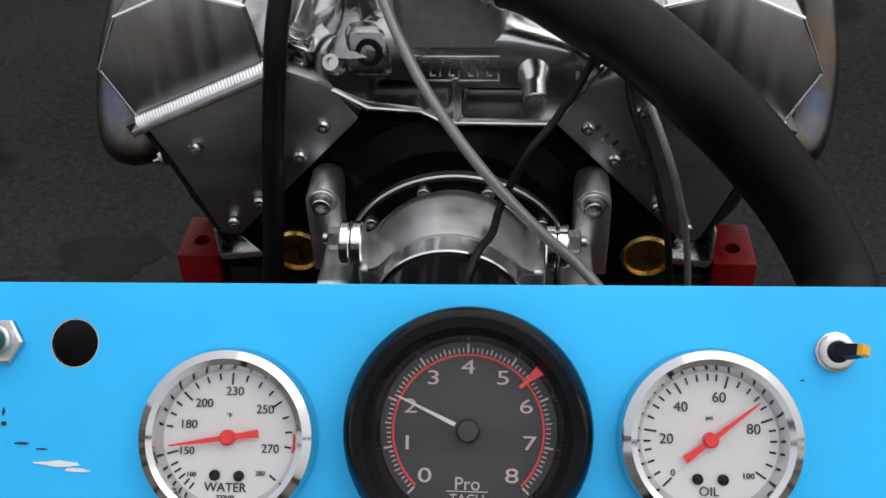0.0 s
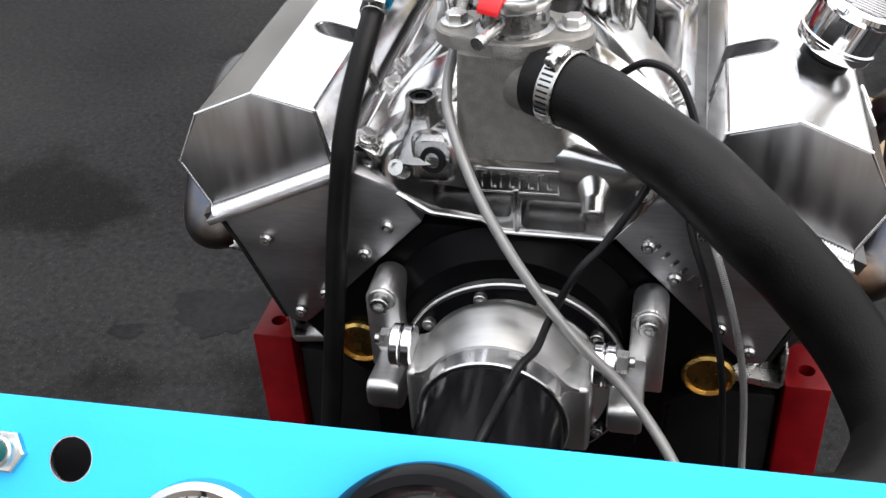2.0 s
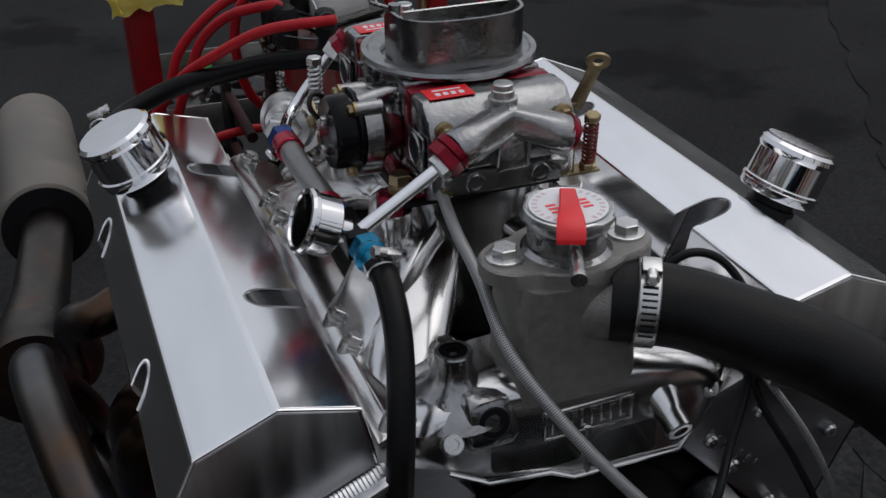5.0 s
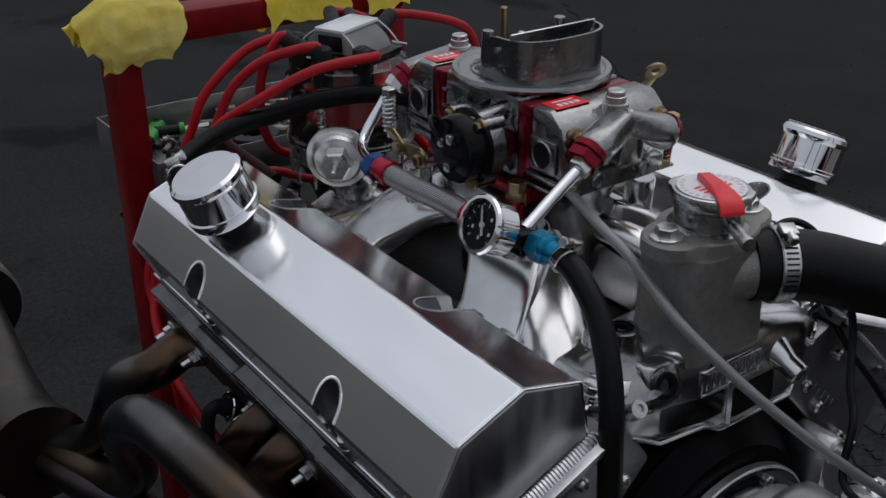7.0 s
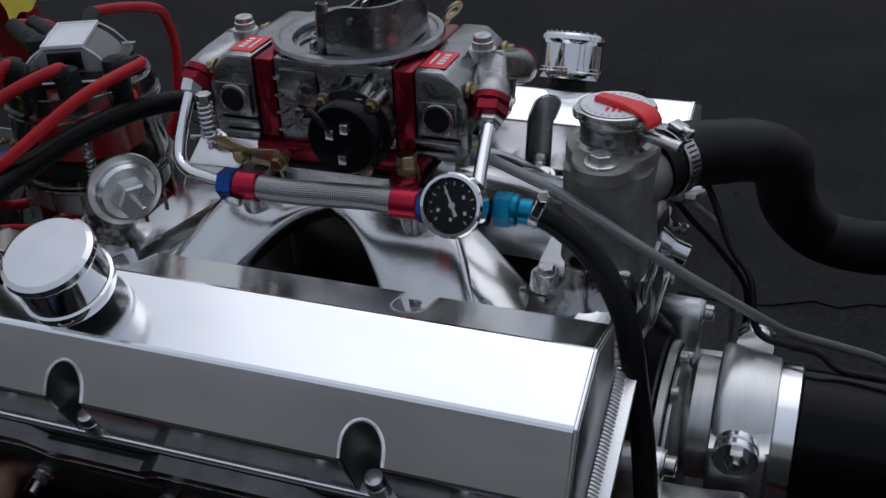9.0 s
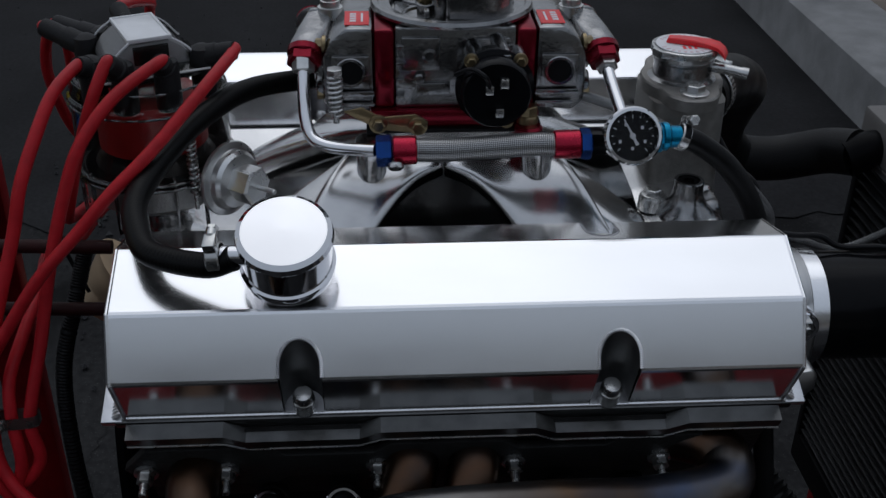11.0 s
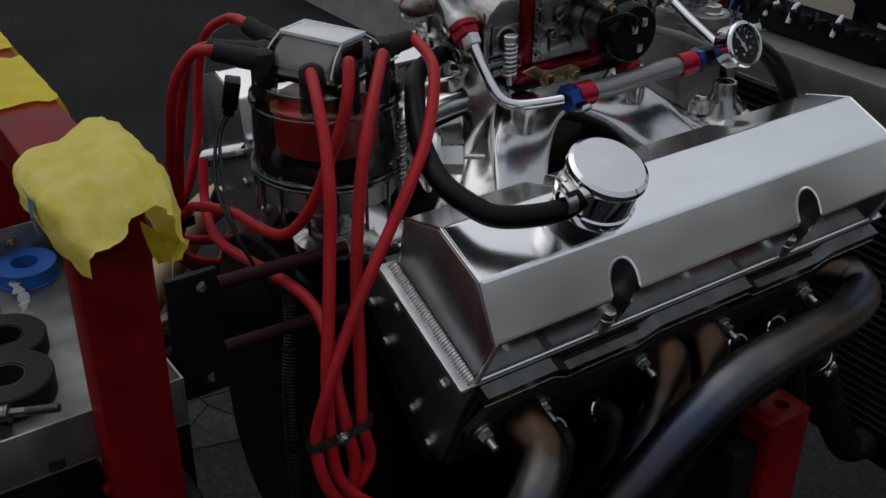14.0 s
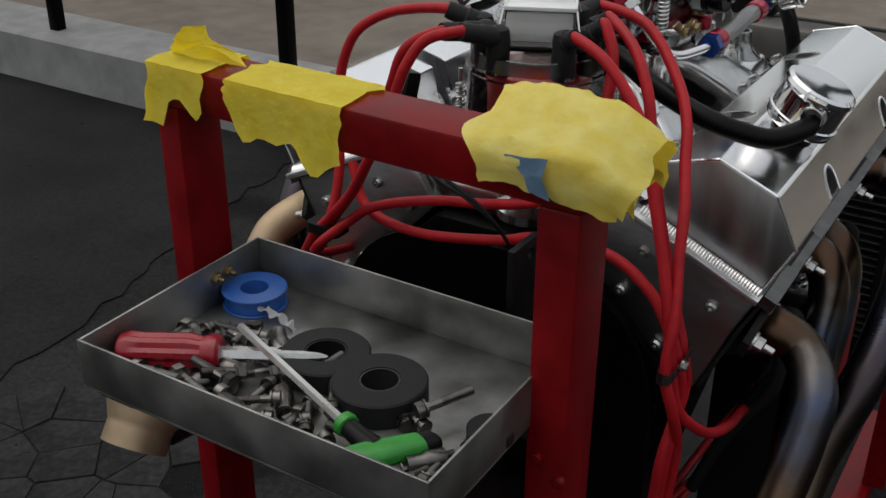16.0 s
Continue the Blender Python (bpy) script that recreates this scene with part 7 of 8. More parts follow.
def conduit():
    b = bmesh.new()
    line = spline([(-0.060, 0.295, 0.845), (-0.082, 0.305, 0.805), (-0.098, 0.318, 0.755), (-0.104, 0.322, 0.69), (-0.105, 0.32, 0.60), (-0.10, 0.31, 0.48)], 40)
    tube(b, line, lambda f: 0.0062 + (0.0009 if int(f * 200) % 2 else 0.0), 12, 1, False)
    alone("corrugated_conduit", b, BLACKMATTE, "thin black corrugated conduit behind the engine", "conduit")


conduit()

def corrugated_hose():
    """The lower hose of the radiator, ribbed, down past the stand's front post."""
    t = thing("lower_hose", (-0.2, -0.35, 0.3), "fat black corrugated rubber hose below the cylinder head", "hose")
    line = spline([(-0.105, -0.290, 0.610), (-0.135, -0.315, 0.585), (-0.150, -0.350, 0.540), (-0.152, -0.394, 0.450), (-0.150, -0.450, 0.370), (-0.150, -0.500, 0.352)], 18)
    b = bmesh.new()
    tube(b, line, lambda f: 0.0185 + (0.0025 if int(f * 108) % 2 else 0.0), 20, 1, False)
    part("hose", b, RUBBER, t)
    hose_clamp(t, (-0.150, -0.342, 0.550), (-0.2, -0.6, -0.77), 0.0195, 0.011, (-0.8, 0.3, 0.4))


corrugated_hose()

OXIDE = material("red_oxide_steel", (0.024, 0.006, 0.006), 0.5, 0.0, 0.3, 60, ior=1.25)


# ---- the run stand ----
def run_stand():
    t = thing("run_stand", (0, 0.478, 0), "red enamelled square-tube engine run stand", "engine stand")
    for x0, x1, y0, y1 in ((-0.188, -0.158, 0.4445, 0.4915), (0.152, 0.1745, 0.4345, 0.4815)):
        b = bmesh.new()
        block(b, (x0, y0, 0.0), (x1, y1, 0.971), 0.003)
        part("rear_post", b, REDPAINT, t)
    b = bmesh.new()
    prism(b, [(-0.191, 0.4460, 0.971), (0.1745, 0.4350, 0.971), (0.1745, 0.4825, 0.971), (-0.191, 0.4935, 0.971)], (0, 0, 0.033), 0.003)
    part("top_bar", b, REDPAINT, t)
    for x in (-0.2430, 0.2485):
        b = bmesh.new()
        block(b, (x - 0.020, -0.173, 0.02), (x + 0.020, -0.112, 0.626), 0.003)
        hole = bmesh.new()
        cyl(hole, (x, -0.150, 0.60), (x, -0.150, 0.66), 0.0075)
        part("front_post", cut(b, hole), REDPAINT, t)
        b = bmesh.new()
        prism(b, [(x * 0.916, -0.172, 0.662), (x * 0.902, -0.172, 0.662), (x * 0.902, -0.172, 0.628), (x * 0.72, -0.172, 0.633), (x * 0.66, -0.172, 0.645), (x * 0.66, -0.172, 0.639), (x * 0.72, -0.172, 0.626), (x * 0.90, -0.172, 0.620), (x * 0.916, -0.172, 0.625)], (0, 0.05, 0), 0.001)
        part("engine_mount", b, STEEL, t, "zinc-plated mount bracket")
        b = bmesh.new()
        block(b, (min(x * 0.52, x * 0.905), -0.165, 0.30), (max(x * 0.52, x * 0.905), -0.085, 0.606), 0.004)
        part("mount_plate", b, BLACKMATTE, t, "black steel mount plate")
        # added black block: covers part of the post as seen from behind
        b = bmesh.new()
        block(b, (min(x * 0.93, x * 1.05), -0.1105, 0.16), (max(x * 0.93, x * 1.05), -0.075, 0.600), 0.004)
        part("mount_gusset", b, BLACKMATTE, t, "black block hiding part of the post's back")
        b = bmesh.new()
        bolt_head(b, (x * 0.80, -0.147, 0.631), (0, 0, 1), 0.008, 0.009)
        part("mount_bolt", b, STEEL, t)
    for x in (-0.262, 0.262):
        b = bmesh.new()
        block(b, (x - 0.025, -0.80, 0.02), (x + 0.025, 0.60, 0.07), 0.003)
        part("base_rail", b, REDPAINT, t)
    for y in (-0.16,):
        b = bmesh.new()
        block(b, (-0.237, y, 0.021), (0.237, y + 0.05, 0.069), 0.003)
        part("cross_rail", b, REDPAINT, t)
    # brace bars and bell-housing plates towards the engine
    for x in (-0.100,):
        b = bmesh.new()
        block(b, (x - 0.003, 0.372, 0.780), (x + 0.003, 0.412, 0.888), 0.001)
        hole = bmesh.new()
        for y, z in ((0.385, 0.876), (0.385, 0.794)):
            cyl(hole, (x - 0.02, y, z), (x + 0.02, y, z), 0.0045)
        part("bolt_plate", cut(b, hole), BLACKMATTE, t, "black drilled steel plate")
        b = bmesh.new()
        block(b, (x - 0.016, 0.412, 0.70), (x + 0.016, 0.430, 0.800), 0.002)
        part("plate_tube", b, BLACKMATTE, t)
        b = bmesh.new()
        block(b, (min(x, x * 1.8), 0.430, 0.715), (max(x, x * 1.8), 0.4455, 0.755), 0.002)
        part("plate_arm", b, BLACKMATTE, t)
        for z in (0.873, 0.815):
            b = bmesh.new()
            cyl(b, (x, 0.262, z - 0.004), (x, 0.372, z), 0.0055)
            part("brace_rod", b, OXIDE, t, "dark brownish brace rod")
    # dash posts in front
    for x in (-0.29, 0.29):
        b = bmesh.new()
        block(b, (x - 0.018, -0.600, 0.07), (x + 0.018, -0.565, 0.925), 0.003)
        part("dash_post", b, REDPAINT, t)
    b = bmesh.new()
    block(b, (-0.272, -0.598, 0.80), (0.272, -0.570, 0.828), 0.002)
    part("dash_rail", b, BLACKMATTE, t, "black crossbar behind the dash")
    for x in (-0.178, 0.163):
        for dx in (-0.006, 0.008):
            b = bmesh.new()
            lathe(b, (x + dx * 1.2, 0.4915 if x < 0 else 0.4815, 0.775 + dx), (0, 1, 0), [(0.0045, -0.001), (0.0045, 0.003), (0.003, 0.004), (0.0002, 0.004)], 12)
            part("rivet", b, REDPAINT, t)
    return t


run_stand()


# ---- masking tape on the stand's top bar ----
def tape_strip(name, x0, x1, front, back, rng, mat, label, ragged=0.012, lift=0.0, flap=None):
    """A crumpled strip over the bar: down its rear face by front, over the top, down the engine side by back."""
    bm = bmesh.new()
    prof = []
    zt = 1.0052
    m = 7
    for i in range(m + 1):
        prof.append(("f", front * (1 - i / m)))
    for i in range(1, 7):
        prof.append(("t", i / 6))
    for i in range(1, m + 1):
        prof.append(("b", back * i / m))
    nx = max(10, int((x1 - x0) / 0.006))
    grid = []
    for k in range(nx + 1):
        fx = k / nx
        x = x0 + (x1 - x0) * fx
        ya = 0.4835 + (0.1775 - x) * 0.0295
        yb = ya - 0.0495
        cf = 1 + 0.5 * noise.noise(Vector((x * 45, 3, rng))) + (flap(fx) if flap else 0)
        cb = 1 + 0.4 * noise.noise(Vector((x * 45, 9, rng)))
        row = []
        for kind, v in prof:
            w = noise.noise(Vector((x * 60, v * 60, rng + 5))) * 0.0022 + noise.noise(Vector((x * 170, v * 150, rng + 15))) * 0.0009
            e = noise.noise(Vector((v * 70, rng, 2))) * ragged * (1 if fx in (0, 1) else 0)
            if kind == "f":
                p = Vector((x + e, ya + 0.0012 + abs(w) + v * cf * 0.10, zt - v * cf))
            elif kind == "t":
                p = Vector((x + e, ya + (yb - ya) * v, zt + 0.0006 + abs(w) + lift * math.sin(math.pi * v)))
            else:
                p = Vector((x + e, yb - 0.0012 - abs(w) - v * cb * 0.25, zt - v * cb))
            row.append(bm.verts.new(p))
        grid.append(row)
    for a, b in zip(grid, grid[1:]):
        for i in range(len(a) - 1):
            bm.faces.new((a[i], b[i], b[i + 1], a[i + 1]))
    bmesh.ops.solidify(bm, geom=bm.faces[:], thickness=-0.0005)
    return alone(name, bm, mat, label, "masking tape", "tape on the stand")


tape_strip("masking_tape", 0.118, 0.1755, 0.036, 0.030, 1.0, TAPE, "crumpled yellow masking tape round the stand's top bar", flap=lambda f: 0.3 if f > 0.6 else -0.2)
tape_strip("masking_tape", -0.0105, 0.096, 0.038, 0.030, 2.0, TAPE, "torn yellow masking tape hanging from the red bar", flap=lambda f: 0.55 * max(0, 1 - abs(f - 0.2) / 0.16) - 0.45 * max(0, f - 0.75) * 4)


def loose_flap(sheets, mat, label, name="masking_tape", waves=0.003, seed=0.0):
    """A torn piece of tape that stands free: curled fans of its outlines, each with the way it faces."""
    bm = bmesh.new()
    for pts, normal in sheets:
        c = sum((Vector(p) for p in pts), Vector()) / len(pts)
        nrm = Vector(normal).normalized()
        line = []
        for i in range(len(pts)):
            a, b = Vector(pts[i]), Vector(pts[(i + 1) % len(pts)])
            for k in range(5):
                p = a.lerp(b, k / 5)
                line.append(p + nrm * noise.noise(p * 70 + Vector((seed, 0, 0))) * waves + (p - c) * noise.noise(p * 190) * 0.06)
        rings = [[bm.verts.new(c + (p - c) * f + nrm * (noise.noise((c + (p - c) * f) * 80) * waves + noise.noise((c + (p - c) * f) * 210) * waves * 0.4)) for p in line] for f in (1.0, 0.84, 0.67, 0.5, 0.33, 0.16)]
        ring_faces(bm, rings, True, False)
        mid = bm.verts.new(c)
        n = len(line)
        for i in range(n):
            bm.faces.new((rings[-1][i], rings[-1][(i + 1) % n], mid))
    bmesh.ops.solidify(bm, geom=bm.faces[:], thickness=0.0005)
    return alone(name, bm, mat, label, "masking tape", "tape on the stand")


loose_flap([([(0.173, 0.462, 1.005), (0.094, 0.463, 1.008), (0.106, 0.459, 1.016), (0.126, 0.463, 1.024), (0.130, 0.466, 1.034), (0.144, 0.472, 1.033), (0.160, 0.470, 1.020)], (0.3, 1, 0))], TAPE, "torn yellow tape end sticking up from the bar", seed=1)
def draped_sheet():
    """One wide torn sheet over the bar's end: down the rear face, over the top, down the engine side, drooping past the end."""
    prof = [(0.4985, 0.980, 0.78), (0.5000, 1.0080, 0.96), (0.474, 1.0185, 1.0), (0.447, 1.0310, 1.0), (0.430, 1.0150, 0.98), (0.4245, 0.977, 0.80), (0.4310, 0.958, 0.66)]
    line = spline([Vector(p) for p in prof], 7)
    bm = bmesh.new()
    grid = []
    n = 26
    for i, q in enumerate(line):
        v = i / (len(line) - 1)
        row = []
        for k in range(n + 1):
            f = k / n
            droop = max(0.0, f - 0.55) / 0.45
            tear = noise.noise(Vector((v * 6, f * 3, 4.0))) * 0.011 + noise.noise(Vector((v * 19, 0, 8.0))) * 0.002
            x = -0.163 - (f - 0.47) * 0.112 * q.z + (tear if k in (0, n) else tear * 0.15)
            y = q.x + (0.462 - q.x) * 0.28 * droop ** 2
            z = q.y - 0.020 * droop ** 2 * (1 if q.y > 0.99 else 0.1) - 0.004 * max(0.0, 0.2 - f) * 5
            if i in (0, len(line) - 1):
                z += noise.noise(Vector((f * 7, v, 2.0))) * 0.005 + 0.016 * (0.55 - f)
            crease = noise.noise(Vector((x * 60, v * 14, 1.0))) * 0.0026 + abs(noise.noise(Vector((x * 130, v * 26, 6.0)))) * 0.0024
            row.append(bm.verts.new((x, y + crease * (1 if q.x > 0.46 else -1), max(z, 1.0052) + abs(crease) if 0.4515 < y < 0.4915 and x > -0.191 else z + crease)))
        grid.append(row)
    for a, b in zip(grid, grid[1:]):
        for k in range(n):
            bm.faces.new((a[k], a[k + 1], b[k + 1], b[k]))
    bmesh.ops.solidify(bm, geom=bm.faces[:], thickness=0.0005)
    return alone("masking_tape", bm, TAPELIT, "yellow masking tape draped over the bar's end, paled as if lit", "masking tape", "tape on the stand", angle=0.9)


draped_sheet()
loose_flap([([(-0.196, 0.4520, 0.992), (-0.206, 0.4440, 0.986), (-0.196, 0.4230, 0.9700), (-0.1935, 0.4290, 0.9570), (-0.184, 0.4410, 0.9530), (-0.190, 0.4480, 0.972)], (-0.6, 0.5, 0.5))], TAPE, "small yellow tape end curling off the larger sheet", seed=2, waves=0.0015)
loose_flap([([(-0.140, 0.5025, 1.004), (-0.170, 0.5040, 1.008), (-0.167, 0.5045, 0.996), (-0.173, 0.5040, 0.981), (-0.158, 0.5035, 0.984), (-0.155, 0.5040, 0.993)], (0, 1, 0.1))], BLUETAPE, "small torn scrap of blue tape", "blue_tape", 0.001, 3)


# ---- the tool tray ----
TX0, TX1, TYA, TYB, TZ0, TZ1 = -0.161, 0.131, 0.427, 0.620, 0.806, 0.846


def tool_tray():
    t = thing("tool_tray", (0, 0.528, TZ0), "grey sheet steel tray with scratched floor, bolted between the posts", "tray")
    b = bmesh.new()
    block(b, (TX0, TYA, TZ0), (TX1, TYB, TZ0 + 0.002), 0.0005)
    part("floor_plate", b, TRAYSTEEL, t)
    for lo, hi in (((TX0, TYA, TZ0 + 0.002), (TX1, TYA + 0.002, TZ1)), ((TX0, TYB - 0.002, TZ0 + 0.002), (TX1, TYB, TZ1)),
                   ((TX0, TYA + 0.002, TZ0 + 0.002), (TX0 + 0.002, TYB - 0.002, TZ1)), ((TX1 - 0.002, TYA + 0.002, TZ0 + 0.002), (TX1, TYB - 0.002, TZ1))):
        b = bmesh.new()
        block(b, lo, hi, 0.0004)
        part("side_wall", b, TRAYSTEEL, t)
    for y in (0.468, 0.482):
        b = bmesh.new()
        bolt_head(b, (TX1 - 0.002, y, 0.832), (-1, 0, 0), 0.0042, 0.004)
        cyl(b, (TX1 - 0.004, y, 0.832), (TX1 - 0.012, y, 0.832), 0.0022)
        part("wing_bolt", b, GOLDZINC, t)
    for x in (-0.12, 0.10):
        b = bmesh.new()
        prism(b, [(x - 0.016, 0.50, TZ0 - 0.0005), (x - 0.016, 0.62, TZ0 - 0.0005), (x - 0.016, 0.46, 0.66), (x - 0.016, 0.44, 0.66)], (0.032, 0, 0), 0.001)
        part("support", b, BLACKMATTE, t, "black bent support bracket")
    return t


tool_tray()
ZF = TZ0 + 0.002


def tape_roll(name, c, r, r_in, h, mat, core, label, tail=False):
    t = thing(name, c, label, "tape roll")
    c = Vector(c)
    b = bmesh.new()
    pipe_ring(b, c, (0, 0, 1), r_in, r, h, 48, 0.0012)
    part("winding", b, mat, t)
    b = bmesh.new()
    pipe_ring(b, c + Vector((0, 0, 0.0005)), (0, 0, 1), r_in - 0.0018, r_in - 0.0001, h - 0.001, 40, 0.0004)
    part("core", b, core, t)
    return t


tape_roll("insulating_tape", (-0.004, 0.512, ZF), 0.033, 0.016, 0.017, BLACKTAPE, BLACKMATTE, "flat black roll of insulating tape in the tray")
tape_roll("insulating_tape", (-0.060, 0.524, ZF), 0.034, 0.015, 0.019, BLACKTAPE, BLACKCORE, "black roll of insulating tape lying beside another")
tape_roll("insulating_tape", (-0.146, 0.520, ZF), 0.016, 0.006, 0.010, BLACKTAPE, BLACKMATTE, "small black tape roll by the tray's wall")


def thread_tape():
    t = thing("thread_tape", (0.108, 0.463, ZF), "blue plastic spool of white thread seal tape", "tape roll")
    c = Vector((0.105, 0.464, ZF))
    for z, nm in ((0, "lower_flange"), (0.013, "upper_flange")):
        b = bmesh.new()
        pipe_ring(b, c + Vector((0, 0, z)), (0, 0, 1), 0.0115, 0.0265, 0.0016, 40, 0.0005)
        part(nm, b, BLUEPLASTIC, t)
    b = bmesh.new()
    pipe_ring(b, c + Vector((0, 0, 0.0016)), (0, 0, 1), 0.0115, 0.0240, 0.0114, 40, 0.0003)
    part("winding", b, BLUEPLASTIC, t)
    b = bmesh.new()
    line = spline([(0.088, 0.478, ZF + 0.008), (0.078, 0.480, ZF + 0.009), (0.064, 0.478, ZF + 0.004), (0.050, 0.482, ZF + 0.002)], 8)
    rows = []
    for i, p in enumerate(line):
        w = 0.004 * (1 + 0.4 * math.sin(i * 1.3))
        rows.append((b.verts.new(p + Vector((0.001, -w, 0.002 * math.sin(i)))), b.verts.new(p + Vector((-0.001, w, 0.002 * math.cos(i * 0.9))))))
    for p, q in zip(rows, rows[1:]):
        b.faces.new((p[0], p[1], q[1], q[0]))
    bmesh.ops.solidify(b, geom=b.faces[:], thickness=0.0004)
    part("tape_tail", b, WHITEINK, t, "crumpled white tape end")


thread_tape()


def screwdriver():
    a, b_, c = Vector((0.1245, 0.591, ZF + 0.0155)), Vector((0.057, 0.555, ZF + 0.0165)), Vector((-0.012, 0.521, ZF + 0.0205))
    t = thing("screwdriver", a - Vector((0, 0, 0.012)), "screwdriver with a ribbed translucent red handle", "screwdriver")
    d = (b_ - a).normalized()
    u, v = axes(d)
    bm = bmesh.new()
    rings = []
    for f, r in ((0, 0.007), (0.03, 0.0095), (0.12, 0.0112), (0.25, 0.0105), (0.7, 0.0108), (0.82, 0.0092), (0.9, 0.0105), (0.97, 0.0102), (1.0, 0.0085)):
        r *= 1.36
        rings.append([bm.verts.new(a.lerp(b_, f) + (u * math.cos(k * math.pi / 12) + v * math.sin(k * math.pi / 12)) * r * (1 if k % 3 or f < 0.1 or f > 0.85 else 0.87)) for k in range(24)])
    ring_faces(bm, rings)
    part("handle", bm, DARKRED, t)
    bm = bmesh.new()
    lathe(bm, b_, d, [(0.0058, -0.001), (0.0058, 0.038), (0.0045, 0.041), (0.0036, 0.044), (0.0036, (c - b_).length - 0.018), (0.0026, (c - b_).length - 0.006), (0.0008, (c - b_).length)], 6)
    part("blade", bm, STEEL, t)


screwdriver()


def t_handle():
    a, b_ = Vector((0.060, 0.531, ZF + 0.0265)), Vector((-0.072, 0.577, ZF + 0.016))
    t = thing("t_handle_key", b_ - Vector((0, 0, 0.016)), "hex key with a green and black T-handle on a steel rod", "hex key")
    bm = bmesh.new()
    lathe(bm, a, b_ - a, [(0.0028, 0), (0.0034, 0.001), (0.0034, (b_ - a).length)], 6)
    part("rod", bm, VACCAN, t)
    bm = bmesh.new()
    d = (b_ - a).normalized()
    tube(bm, [b_ - d * 0.004, b_ + d * 0.014, b_ + d * 0.030], lambda f: 0.0062 + 0.003 * f, 16, 6)
    part("neck", bm, BLACKMATTE, t, "black rubber neck")
    bm = bmesh.new()
    lathe(bm, b_ - d * 0.004, d, [(0.003, -0.003), (0.0082, -0.002), (0.0088, 0.001), (0.0082, 0.004), (0.006, 0.005)], 20)
    part("neck_ring", bm, GREENPLASTIC, t)
    q = b_ + d * 0.034
    w = Vector((-0.56, -0.80, 0)).normalized()
    bm = bmesh.new()
    loft(bm, [(q - w * 0.034, (0, 0, 0.006), d * 0.0065, 2.5), (q - w * 0.028, (0, 0, 0.0085), d * 0.0105, 2.5), (q - w * 0.005, (0, 0, 0.0090), d * 0.0115, 2.5),
              (q + w * 0.016, (0, 0, 0.0085), d * 0.0095, 2.5), (q + w * 0.028, (0, 0, 0.0075), d * 0.0085, 2.5)], 20)
    part("grip", bm, GREENPLASTIC, t)
    bm = bmesh.new()
    loft(bm, [(q + w * 0.0282, (0, 0, 0.0074), d * 0.0084, 2.5), (q + w * 0.037, (0, 0, 0.0070), d * 0.0075, 2.5), (q + w * 0.040, (0, 0, 0.0045), d * 0.005, 2.5)], 20)
    part("grip_end", bm, BLACKMATTE, t)
    bm = bmesh.new()
    pipe_ring(bm, q - w * 0.026 + Vector((0, 0, 0.0072)), (0, 0, 1), 0.0028, 0.0042, 0.0022, 16, 0.0003)
    part("hang_hole", bm, BLACKMATTE, t)


t_handle()


def loose_bolt(kind, size, length):
    """A bolt, nut or socket lying on its side along x, built round its own origin."""
    bm = bmesh.new()
    if kind == "nut":
        lathe(bm, (0, 0, 0), (0, 0, 1), [(size * 0.5, 0), (size * 0.9, 0), (size, size * 0.12), (size, size * 0.75), (size * 0.9, size * 0.9), (size * 0.5, size * 0.9), (size * 0.5, 0)], 12, caps=False)
    elif kind == "socket":
        lathe(bm, (0, 0, size), (1, 0, 0), [(size * 0.6, 0.001), (size * 0.95, 0), (size, 0.001), (size, length * 0.5), (size * 0.8, length * 0.6), (size * 0.8, length), (size * 0.6, length), (size * 0.55, 0.001)], 16, caps=False)
    else:
        lathe(bm, (0, 0, size), (1, 0, 0), [(size, 0), (size, size * 0.8), (size * 0.9, size * 0.95), (size * 1.05, size * 1.0), (size * 1.05, size * 1.2)], 6 if kind == "hex" else 14)
        prof = [(size * 0.55, size * 1.15), (size * 0.55, length * 0.45)]
        x = length * 0.45
        while x < length:
            prof += [(size * 0.56, x), (size * 0.48, x + size * 0.09), (size * 0.56, x + size * 0.18)]
            x += size * 0.2
        prof += [(size * 0.4, x + 0.0005)]
        lathe(bm, (0, 0, size), (1, 0, 0), prof, 10)
    finish(bm)
    me = bpy.data.meshes.new(kind)
    bm.to_mesh(me)
    bm.free()
    return me


DARKSTEEL = material("oiled_steel", (0.17, 0.162, 0.155), 0.34, 1.0, 0.3, 120, random_value=0.4)


